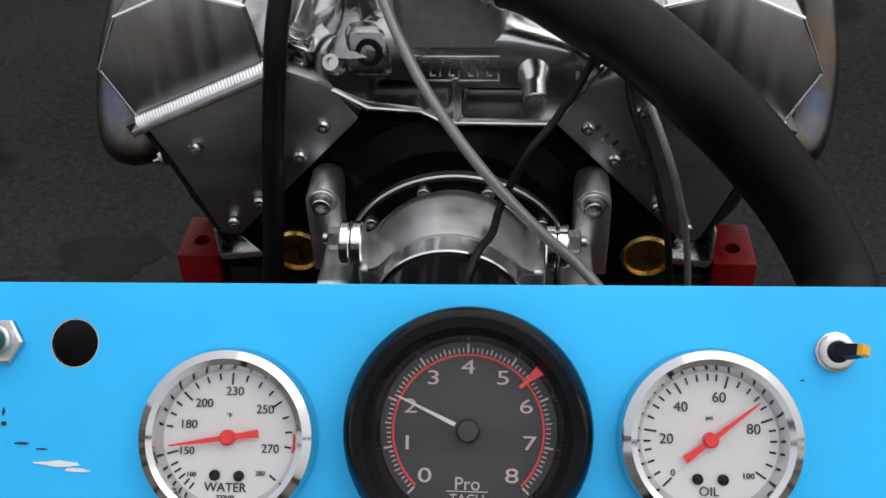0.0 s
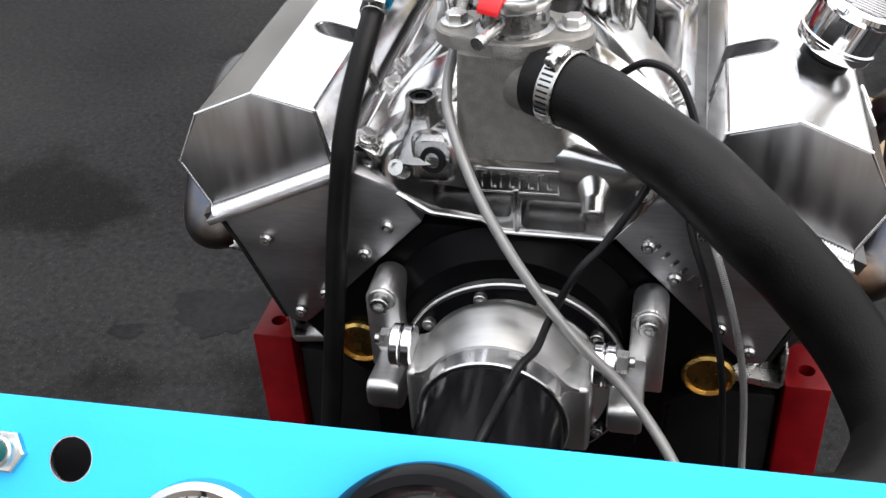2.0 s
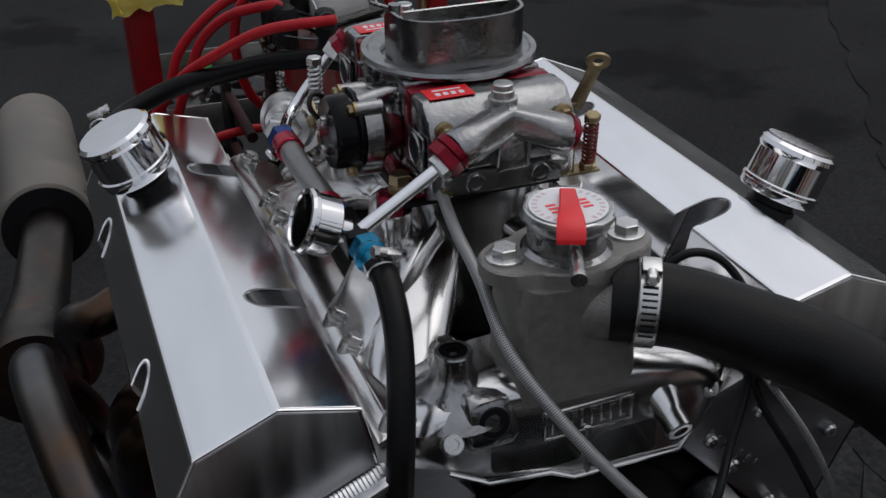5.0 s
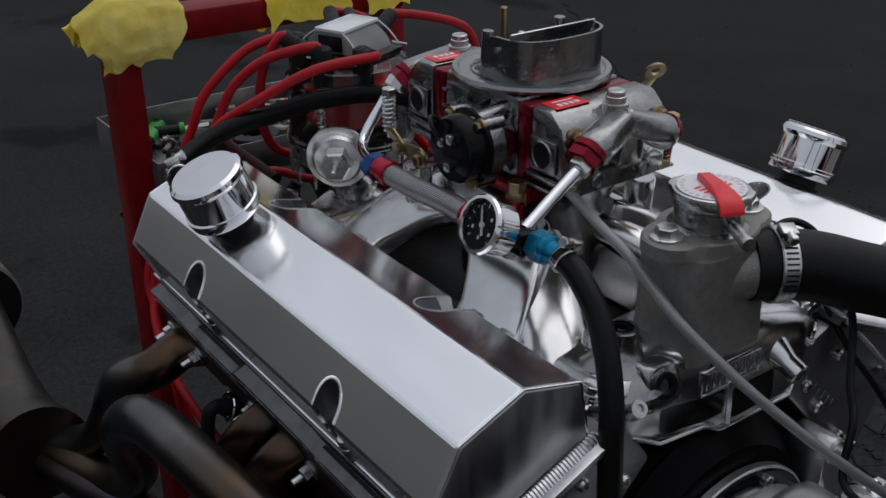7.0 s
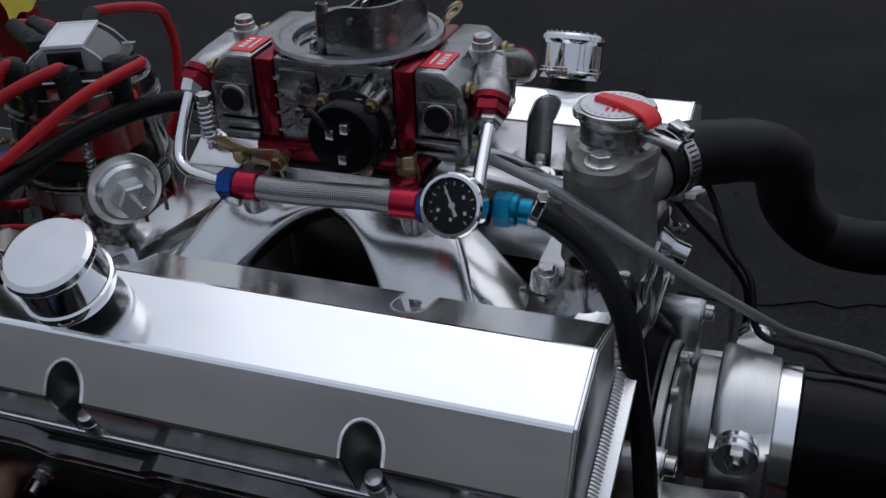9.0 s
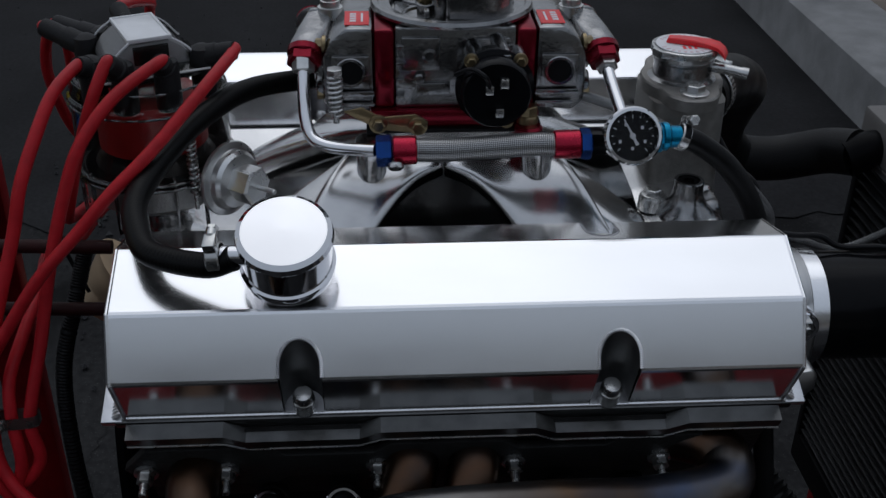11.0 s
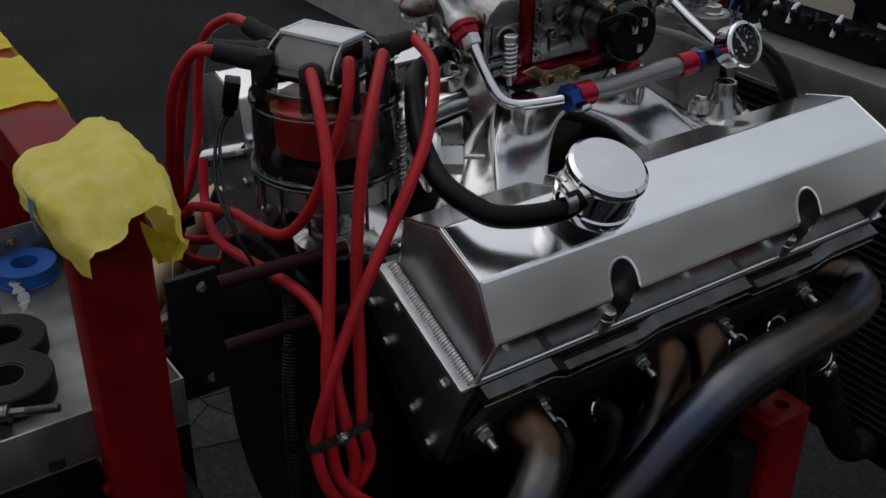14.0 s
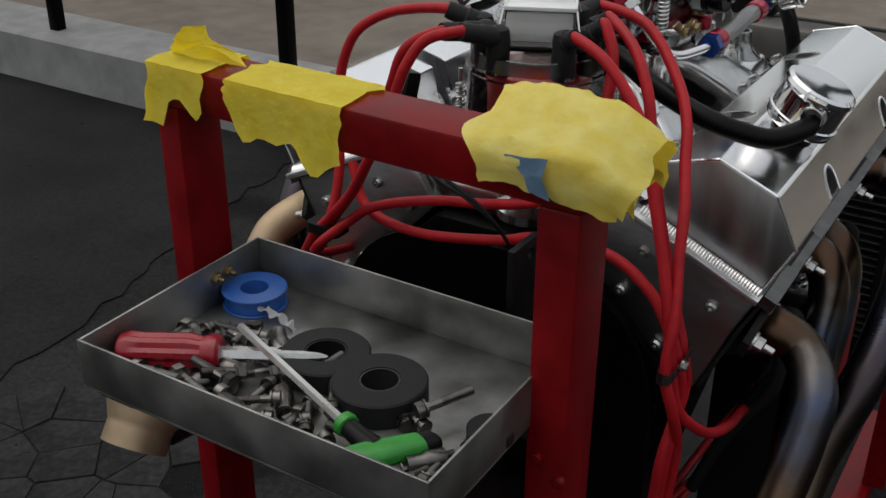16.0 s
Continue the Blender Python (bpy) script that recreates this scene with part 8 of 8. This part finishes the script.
def scatter_hardware():
    rng = random.Random(11)
    kinds = [("hex", 0.0066, 0.040, "bolt"), ("hex", 0.0062, 0.030, "bolt"), ("cap", 0.0062, 0.042, "bolt"), ("cap", 0.0056, 0.030, "bolt"), ("socket", 0.0078, 0.026, "socket"), ("nut", 0.0065, 0, "nut")]
    words = {"bolt": "loose oily steel bolt lying in the tray", "socket": "chromed wrench socket lying in the tray", "nut": "loose steel nut lying in the tray"}
    meshes = []
    for k in kinds:
        me = loose_bolt(*k[:3])
        me.materials.append(DARKSTEEL)
        meshes.append((me, k))
    placed = []
    n = 0
    while n < 62:
        f = rng.random()
        if f < 0.80:
            x = rng.uniform(-0.058, 0.112)
            lo = 0.520 + max(0.0, -x) * 0.75
            y = rng.uniform(lo - (0.02 if x > 0.05 else 0), 0.606)
            if abs((x - 0.07) * 0.45 - (y - 0.558) * 1.0) < 0.008 and x > 0.06 and rng.random() < 0.7:
                continue
        else:
            x, y = rng.uniform(-0.148, -0.095), rng.uniform(0.535, 0.608)
        me, k = rng.choice(meshes)
        if any((Vector((x, y)) - p).length < 0.0105 for p in placed):
            if rng.random() < 0.93:
                continue
        placed.append(Vector((x, y)))
        ob = new(k[3], me)
        z = ZF + 0.0005 + (0.009 if sum((Vector((x, y)) - p).length < 0.016 for p in placed) > 2 else 0.0)
        ang = rng.choice((rng.gauss(60, 25), rng.gauss(-20, 25), rng.uniform(0, 360)))
        run = k[2] + 0.004
        for _ in range(40):
            tx, ty = x + math.cos(radians(ang)) * run, y + math.sin(radians(ang)) * run
            if TX0 + 0.012 < tx < TX1 - 0.012 and TYA + 0.012 < ty < TYB - 0.010:
                break
            ang += 23
        ob.matrix_world = pose(x, y, z, 0, rng.uniform(-9, 3) if k[0] != "nut" else rng.uniform(-12, 12), ang)
        tagged(ob, words[k[3]], k[3], "loose hardware in the tray")
        BASE[ob] = Vector((x, y, z))
        n += 1


scatter_hardware()


# ---- the dash panel ----
PX = Vector((1, 0, 0))
PY = Vector((0, 0.7071, 0.7071))
PN = Vector((0, -0.7071, 0.7071))
PO = Vector((0.0316, -0.6460, 0.9301))


def on_panel(u, v, h=0.0):
    return PO + PX * u + PY * v + PN * h


panel = thing("dash_panel", on_panel(0, -0.09), "sky blue enamelled metal dash panel with three gauges and switches", "instrument panel")


def panel_sheet():
    b = bmesh.new()
    prism(b, [on_panel(u, v, -0.0025) for u, v in ((-0.31, 0.0506), (0.255, 0.0572), (0.255, -0.10), (-0.31, -0.10))], PN * 0.0025, 0.0006)
    hole = bmesh.new()
    cyl(hole, on_panel(-0.1591, 0.0278, -0.01), on_panel(-0.1591, 0.0278, 0.01), 0.0100, seg=40)
    part("sheet", cut(b, hole), CYAN, panel)
    b = bmesh.new()
    pipe_ring(b, on_panel(-0.1591, 0.0278, -0.0024), PN, 0.0095, 0.0101, 0.0022, 40, 0.0002)
    part("hole_edge", b, STEEL, panel, "bare metal rim of an empty hole")
    # added black plate: makes the empty hole look dark
    b = bmesh.new()
    block(b, (-0.05, -0.035, -0.004), (0.05, 0.02, 0), 0.001, frame_of(on_panel(-0.165, 0.022, -0.045), PX, PY))
    part("backing_box", b, BLACKMATTE, panel, "black plate added behind the empty hole to darken it")
    b = bmesh.new()
    prism(b, [on_panel(u, v, -0.0065) for u, v in ((-0.305, 0.0466), (0.250, 0.0530), (0.250, -0.095), (-0.305, -0.095))], PN * 0.003, 0.0004)
    hole = bmesh.new()
    cyl(hole, on_panel(-0.1591, 0.0278, -0.02), on_panel(-0.1591, 0.0278, 0.01), 0.0112, seg=40)
    part("back_lining", cut(b, hole), BLACKMATTE, panel, "black lined back of the panel")
    rng = random.Random(3)
    for u, v, w, h, mat in ((-0.162, -0.0200, 0.024, 0.0030, WHITEINK), (-0.155, -0.0225, 0.014, 0.0020, WHITEINK), (-0.186, -0.005, 0.003, 0.0022, INK), (-0.1865, 0.000, 0.0015, 0.004, INK),
                            (-0.178, -0.0125, 0.009, 0.0012, INK), (-0.170, -0.0145, 0.006, 0.0010, INK), (-0.198, 0.045, 0.004, 0.0008, INK), (0.128, 0.0195, 0.002, 0.0008, INK), (0.205, 0.021, 0.003, 0.0007, INK)):
        b = bmesh.new()
        pts = [on_panel(u + math.cos(a) * w / 2 * rng.uniform(0.5, 1.0), v + math.sin(a) * h / 2 * rng.uniform(0.5, 1.0), 0.0002) for a in (2 * math.pi * i / 11 for i in range(11))]
        prism(b, pts, PN * 0.0002)
        part("paint_chip", b, mat, panel)


panel_sheet()


def arc_bar(b, cu, cv, r, a0, a1, w, h0, h1, n=40):
    """A flat arc on the panel."""
    prev = None
    for i in range(n + 1):
        a = radians(a0 + (a1 - a0) * i / n)
        p = [b.verts.new(on_panel(cu + math.cos(a) * q, cv + math.sin(a) * q, h)) for q, h in ((r - w / 2, h1), (r + w / 2, h1))]
        if prev:
            b.faces.new((prev[0], prev[1], p[1], p[0]))
        prev = p


def tick(b, cu, cv, a, r0, r1, w, h):
    a = radians(a)
    e, n = Vector((math.cos(a), math.sin(a))), Vector((-math.sin(a), math.cos(a)))
    q = [b.verts.new(on_panel(cu + e.x * r + n.x * s * w / 2, cv + e.y * r + n.y * s * w / 2, h)) for r, s in ((r0, -1), (r1, -1), (r1, 1), (r0, 1))]
    b.faces.new(q)


def face_m(u, v, h, turn=0.0):
    return frame_of(on_panel(u, v, h), PX, PY) @ pose(0, 0, 0, 0, 0, turn)


def small_gauge(cu, cv, needle, labels, minor, title, subtitle, unit, red_arc, tag):
    g = thing("gauge", on_panel(cu, cv), "round white " + tag + " gauge with a chrome bezel", "gauge", "dash gauges")
    R = 0.0352
    b = bmesh.new()
    lathe(b, on_panel(cu, cv, 0.0), PN, [(R, 0.0002), (R, 0.004), (R - 0.0012, 0.0085), (R - 0.0045, 0.0105), (R - 0.0068, 0.0095), (R - 0.0084, 0.0045), (R - 0.0092, 0.0020)], 64, caps=False)
    part("bezel", b, BEZEL, g, "polished chrome bezel")
    b = bmesh.new()
    lathe(b, on_panel(cu, cv, 0.0003), PN, [(R - 0.0005, 0), (R - 0.0085, 0.0018), (0.0002, 0.0018)], 64)
    part("dial", b, WHITEFACE, g)
    b = bmesh.new()
    cyl(b, on_panel(cu, cv, -0.045), on_panel(cu, cv, -0.003), 0.031, seg=40)
    part("case", b, BLACKMATTE, g)
    H = 0.0024
    b = bmesh.new()
    for a, r0 in minor:
        tick(b, cu, cv, a, r0, 0.0252, 0.0005 if r0 > 0.0225 else 0.0008, H)
    part("tick_mark", b, INK, g, kind="stuff")
    for text, a, r, size in labels:
        letters(text, size, face_m(cu + math.cos(radians(a)) * r, cv + math.sin(radians(a)) * r, H), INK, g)
    letters(title, 0.0049, face_m(cu - 0.0005, cv - 0.0195, H), INK, g)
    letters(subtitle, 0.0030, face_m(cu - 0.0005, cv - 0.0235, H), INK, g)
    letters(unit, 0.0024, face_m(cu, cv + 0.0085, H), INK, g)
    b = bmesh.new()
    arc_bar(b, cu, cv, 0.0262, *red_arc, 0.0012, H, H + 0.0001, 12)
    part("red_mark", b, NEEDLE, g)
    for du in (-0.0048, 0.0048):
        b = bmesh.new()
        lathe(b, on_panel(cu + du, cv - 0.0148, 0.0022), PN, [(0.0021, 0), (0.0021, 0.0012), (0.0012, 0.0018), (0.0002, 0.0018)], 20)
        part("dial_screw", b, BLACKMATTE, g)
    a = radians(needle)
    e = Vector((math.cos(a), math.sin(a)))
    n = Vector((-e.y, e.x))
    b = bmesh.new()
    prism(b, [on_panel(cu + e.x * x + n.x * y, cv + e.y * x + n.y * y, 0.0045) for x, y in ((0.0235, 0.0003), (0.006, 0.0010), (-0.006, 0.0012), (-0.0125, 0.0016), (-0.0125, -0.0016), (-0.006, -0.0012), (0.006, -0.0010), (0.0235, -0.0003))], PN * 0.0006)
    lathe(b, on_panel(cu, cv, 0.0022), PN, [(0.003, 0), (0.003, 0.0032), (0.0022, 0.0042), (0.0002, 0.0042)], 24)
    part("needle", b, NEEDLE, g, "red pointer")
    b = bmesh.new()
    lathe(b, on_panel(cu, cv, 0.0072), PN, [(R - 0.0072, 0), (R - 0.0076, 0.0005), (0.0002, 0.0006)], 48)
    gl = part("glass", b, LENS, g)
    gl.visible_shadow = False
    return g


wt_minor = [(a, 0.0205 if i % 4 == 0 else 0.0225) for i, a in enumerate((196, 171, 159, 148, 137, 124, 112, 100, 88, 74, 60, 47, 35, 20, 6, -8))] + [(a, 0.0220) for a in (207, 214, 221, 228, 234, -40)]
small_gauge(-0.0941, -0.0078, 189, [("150", 199, 0.0175, 0.0043), ("180", 164, 0.0168, 0.0048), ("200", 128, 0.0165, 0.0048), ("230", 84, 0.0180, 0.0048), ("250", 38, 0.0180, 0.0048), ("270", -14, 0.0172, 0.0048), ("100", 226, 0.0205, 0.0026), ("280", -46, 0.0190, 0.0026)],
            wt_minor, "WATER", "TEMP", "°F", (-12, 4), "water temperature")
oil_minor = [(a, 0.0205 if i % 5 == 0 else 0.0225) for i, a in enumerate((-135 + 360, 213, 201, 190, 182, 172, 160, 149, 140, 131, 122, 112, 102, 92, 84, 74, 63, 52, 42, 32, 20, 10, 0, -10, -22, -34))]
small_gauge(0.0925, -0.0040, 38, [("20", 180, 0.0165, 0.0055), ("40", 132, 0.0165, 0.0055), ("60", 78, 0.0165, 0.0055), ("80", 15, 0.0170, 0.0055), ("0", 222, 0.0190, 0.0036), ("100", -43, 0.0195, 0.0032)],
            oil_minor, "OIL", "PRESS.", "psi.", (200, 201), "oil pressure")


TV = -0.0027


def tachometer():
    g = thing("tachometer", on_panel(0, TV), "large black tachometer with a grey face and red redline ring", "tachometer", "dash gauges")
    R = 0.0478
    b = bmesh.new()
    lathe(b, on_panel(0, TV), PN, [(R, 0.0002), (R, 0.010), (R - 0.001, 0.015), (R - 0.0045, 0.0195), (R - 0.0085, 0.0190), (R - 0.0105, 0.0150), (R - 0.0130, 0.0070), (R - 0.0135, 0.0030)], 72, caps=False)
    part("bezel", b, BLACKGLOSS, g, "thick gloss black bezel")
    b = bmesh.new()
    lathe(b, on_panel(0, TV, 0.001), PN, [(R - 0.001, 0), (R - 0.0125, 0.0018), (0.0002, 0.0018)], 64)
    part("dial", b, GREYFACE, g)
    b = bmesh.new()
    cyl(b, on_panel(0, TV, -0.06), on_panel(0, TV, -0.003), 0.043, seg=40)
    part("case", b, BLACKMATTE, g)
    H = 0.0032
    b = bmesh.new()
    arc_bar(b, 0, TV, 0.0292, -45, 227, 0.0008, H, H, 90)
    part("red_ring", b, NEEDLE, g)
    b = bmesh.new()
    for i in range(81):
        a = 227 - i * 272 / 80
        tick(b, 0, TV, a, 0.0300, 0.0335 if i % 10 == 0 else (0.0325 if i % 5 == 0 else 0.0318), 0.0005 if i % 10 else 0.0008, H)
    part("tick_mark", b, GREYINK, g, kind="stuff")
    for k in range(9):
        a = radians(227 - k * 34)
        letters(str(k), 0.0078, face_m(math.cos(a) * 0.0242, TV + math.sin(a) * 0.0242, H) @ Matrix.Diagonal((1.5, 1, 1, 1)), GREYINK, g)
    letters("Pro", 0.0070, face_m(0, TV - 0.0205, H), GREYINK, g)
    letters("TACH", 0.0050, face_m(0, TV - 0.0262, H), GREYINK, g)
    b = bmesh.new()
    prism(b, [on_panel(u, TV + v, H) for u, v in ((-0.008, -0.0234), (0.008, -0.0234), (0.008, -0.0230), (-0.008, -0.0230))], PN * 0.0002)
    part("logo_bar", b, GREYINK, g)
    a = radians(155)
    e, n = Vector((math.cos(a), math.sin(a))), Vector((-math.sin(a), math.cos(a)))
    b = bmesh.new()
    prism(b, [on_panel(e.x * x + n.x * y, TV + e.y * x + n.y * y, 0.0062) for x, y in ((0.0300, 0.0003), (0.0055, 0.0008), (0.0055, -0.0008), (0.0300, -0.0003))], PN * 0.0006)
    part("needle", b, WHITEINK, g, "white pointer")
    b = bmesh.new()
    lathe(b, on_panel(0, TV, 0.0028), PN, [(0.0046, 0), (0.0046, 0.0040), (0.0038, 0.0052), (0.0002, 0.0052)], 32)
    part("hub", b, GREYFACE, g)
    a = radians(41)
    e, n = Vector((math.cos(a), math.sin(a))), Vector((-math.sin(a), math.cos(a)))
    b = bmesh.new()
    prism(b, [on_panel(e.x * x + n.x * y, TV + e.y * x + n.y * y, 0.010) for x, y in ((0.0260, 0.0006), (0.0300, 0.0008), (0.0365, 0.0022), (0.0365, -0.0022), (0.0300, -0.0008), (0.0260, -0.0006))], PN * 0.0008)
    part("redline_pointer", b, NEEDLE, g, "red shift-point marker")
    b = bmesh.new()
    lathe(b, on_panel(0, TV, 0.0125), PN, [(R - 0.0112, 0), (0.0002, 0.0004)], 48)
    gl = part("glass", b, LENS, g)
    gl.visible_shadow = False


tachometer()


def toggle():
    t = thing("toggle_switch", on_panel(0.1405, 0.0306), "chromed toggle switch with an amber lever tip", "switch", "dash switches")
    b = bmesh.new()
    lathe(b, on_panel(0.1405, 0.0306), PN, [(0.0078, 0.0001), (0.0078, 0.0012), (0.0070, 0.0016), (0.0070, 0.004), (0.0060, 0.0046), (0.0042, 0.0046)], 12, caps=False)
    part("nut", b, STEEL, t)
    b = bmesh.new()
    lathe(b, on_panel(0.1405, 0.0306), PN, [(0.0043, 0.003), (0.0042, 0.0055), (0.0034, 0.0062), (0.0002, 0.0062)], 28)
    part("bushing", b, BLACKMATTE, t, "black switch bushing")
    b = bmesh.new()
    p, q = on_panel(0.1405, 0.0306, 0.005), on_panel(0.1462, 0.0310, 0.0130)
    lathe(b, p, q - p, [(0.0034, 0), (0.0036, 0.004), (0.0030, (q - p).length)], 4)
    part("lever", b, BLACKMATTE, t)
    b = bmesh.new()
    d = (q - p).normalized()
    lathe(b, q, d, [(0.0030, 0), (0.0030, 0.0022), (0.0024, 0.0028), (0.0002, 0.0028)], 4)
    part("tip", b, YELLOWINK, t, "amber lever tip")


def push_switch():
    t = thing("push_switch", on_panel(-0.1890, 0.0278), "chromed hex-nut push switch with a green button", "switch", "dash switches")
    b = bmesh.new()
    hexagon(b, on_panel(-0.1890, 0.0278), PN, 0.0098, 0.004)
    lathe(b, on_panel(-0.1890, 0.0278, 0.003), PN, [(0.0068, 0), (0.0068, 0.005), (0.0058, 0.006), (0.004, 0.006)], 28, caps=False)
    part("nut", b, STEEL, t)
    b = bmesh.new()
    lathe(b, on_panel(-0.1890, 0.0278, 0.003), PN, [(0.0052, 0), (0.0050, 0.009), (0.004, 0.0105), (0.0002, 0.0105)], 24)
    part("button", b, TEALPLASTIC, t, "dark green button")


toggle()
push_switch()


TANKGREY = material("dull_tank_grey", (0.15, 0.142, 0.135), 0.5, 0.3, 0.2, 25, 200, 0.1, 200)
FINGREY = material("fin_grey", (0.040, 0.040, 0.042), 0.45, 0.5, 0.2, 60)


def radiator():
    t = thing("radiator", (0.0, -0.52, 0.33), "black finned radiator with a grey top tank under the dash", "radiator")
    b = bmesh.new()
    block(b, (-0.245, -0.550, 0.785), (0.245, -0.490, 0.836), 0.006)
    part("top_tank", b, TANKGREY, t, "dull grey top tank")
    b = bmesh.new()
    block(b, (-0.247, -0.4895, 0.783), (0.247, -0.4860, 0.7905), 0.001)
    part("tank_seam", b, STEEL, t, "bright seam under the tank")
    b = bmesh.new()
    block(b, (-0.245, -0.548, 0.33), (0.245, -0.492, 0.375), 0.006)
    part("bottom_tank", b, BLACKPAINT, t)
    b = bmesh.new()
    block(b, (-0.238, -0.528, 0.375), (0.238, -0.506, 0.785))
    part("core", b, BLACKMATTE, t)
    for i in range(33):
        z = 0.381 + i * 0.0122
        b = bmesh.new()
        block(b, (-0.238, -0.545, z), (0.238, -0.495, z + 0.0022), 0.0005)
        part("cooling_fin", b, FINGREY, t)
    for x in (-0.243, 0.233):
        b = bmesh.new()
        block(b, (x, -0.547, 0.372), (x + 0.010, -0.493, 0.788), 0.001)
        part("side_frame", b, BLACKMATTE, t)
    b = bmesh.new()
    tube(b, [(0.20, -0.515, 0.80), (0.20, -0.485, 0.80), (0.20, -0.46, 0.79)], 0.0215, 24, 6)
    part("inlet_neck", b, BLACKPAINT, t)


radiator()


GREYLOOM = material("grey_sheath", (0.20, 0.185, 0.18), 0.55, 0.0, 0.15, 80)


def dash_wiring():
    rng = random.Random(21)
    mats = [BLACKMATTE, material("green_wire", (0.02, 0.16, 0.08), 0.5), material("white_wire", (0.5, 0.5, 0.48), 0.5), material("blue_wire", (0.03, 0.08, 0.35), 0.5), REDWIRE]
    t = thing("wiring_loom", (0.12, -0.57, 0.80), "tangle of thin coloured wires hanging behind the dash", "wiring")
    for i in range(11):
        x0 = rng.uniform(0.12, 0.26)
        x1 = rng.uniform(0.15, 0.27)
        b = bmesh.new()
        tube(b, [(x0, -0.585, 0.875 + rng.uniform(-0.02, 0.01)), (x0 - 0.01, -0.560 + rng.uniform(-0.01, 0.02), 0.86 + rng.uniform(-0.02, 0.02)), ((x0 + x1) / 2, -0.535 + rng.uniform(-0.01, 0.03), 0.80 + rng.uniform(-0.03, 0.03)),
                 (x1, -0.535 + rng.uniform(-0.01, 0.02), 0.755 + rng.uniform(-0.03, 0.03)), (x1 + 0.02, -0.555, 0.79), (x1 + 0.03, -0.585, 0.83)], 0.0016, 6, 8)
        part("wire", b, rng.choice(mats), t)
    for k, (x, z) in enumerate(((0.215, 0.752), (0.245, 0.735))):
        b = bmesh.new()
        block(b, (x - 0.008, -0.545, z - 0.016), (x + 0.008, -0.530, z + 0.016), 0.002)
        part("connector", b, (WHITEINK, BLUEPLASTIC)[k], t, ("white plug connector", "blue plug connector")[k])
    b = bmesh.new()
    block(b, (0.20, -0.585, 0.84), (0.245, -0.560, 0.90), 0.003)
    part("relay_box", b, BLACKMATTE, t, "black relay box")
    b = bmesh.new()
    block(b, (-0.02, -0.578, 0.838), (0.195, -0.535, 0.872), 0.003)
    for i in range(9):
        block(b, (-0.012 + i * 0.023, -0.540, 0.866), (0.000 + i * 0.023, -0.531, 0.8765), 0.0015)
    part("terminal_strip", b, BLACKMATTE, t, "black terminal strip behind the dash")
    for i, x in enumerate((0.05, 0.085, 0.118, 0.150, 0.178)):
        b = bmesh.new()
        lean = rng.uniform(-0.006, 0.006)
        tube(b, [(x, -0.552, 0.880 - i % 2 * 0.006), (x + lean, -0.541, 0.876 - i % 2 * 0.008), (x + lean, -0.532, 0.858)], 0.0032, 8, 4)
        part("connector", b, (WHITEINK, BLACKMATTE)[i % 3 == 1], t, "small crimp connector")
    b = bmesh.new()
    tube(b, [(0.255, -0.578, 0.900), (0.250, -0.560, 0.872), (0.262, -0.545, 0.830), (0.285, -0.535, 0.790), (0.30, -0.53, 0.74), (0.29, -0.53, 0.66)], 0.0042, 10, 8)
    part("grey_loom", b, GREYLOOM, t, "grey sheathed loom")


dash_wiring()
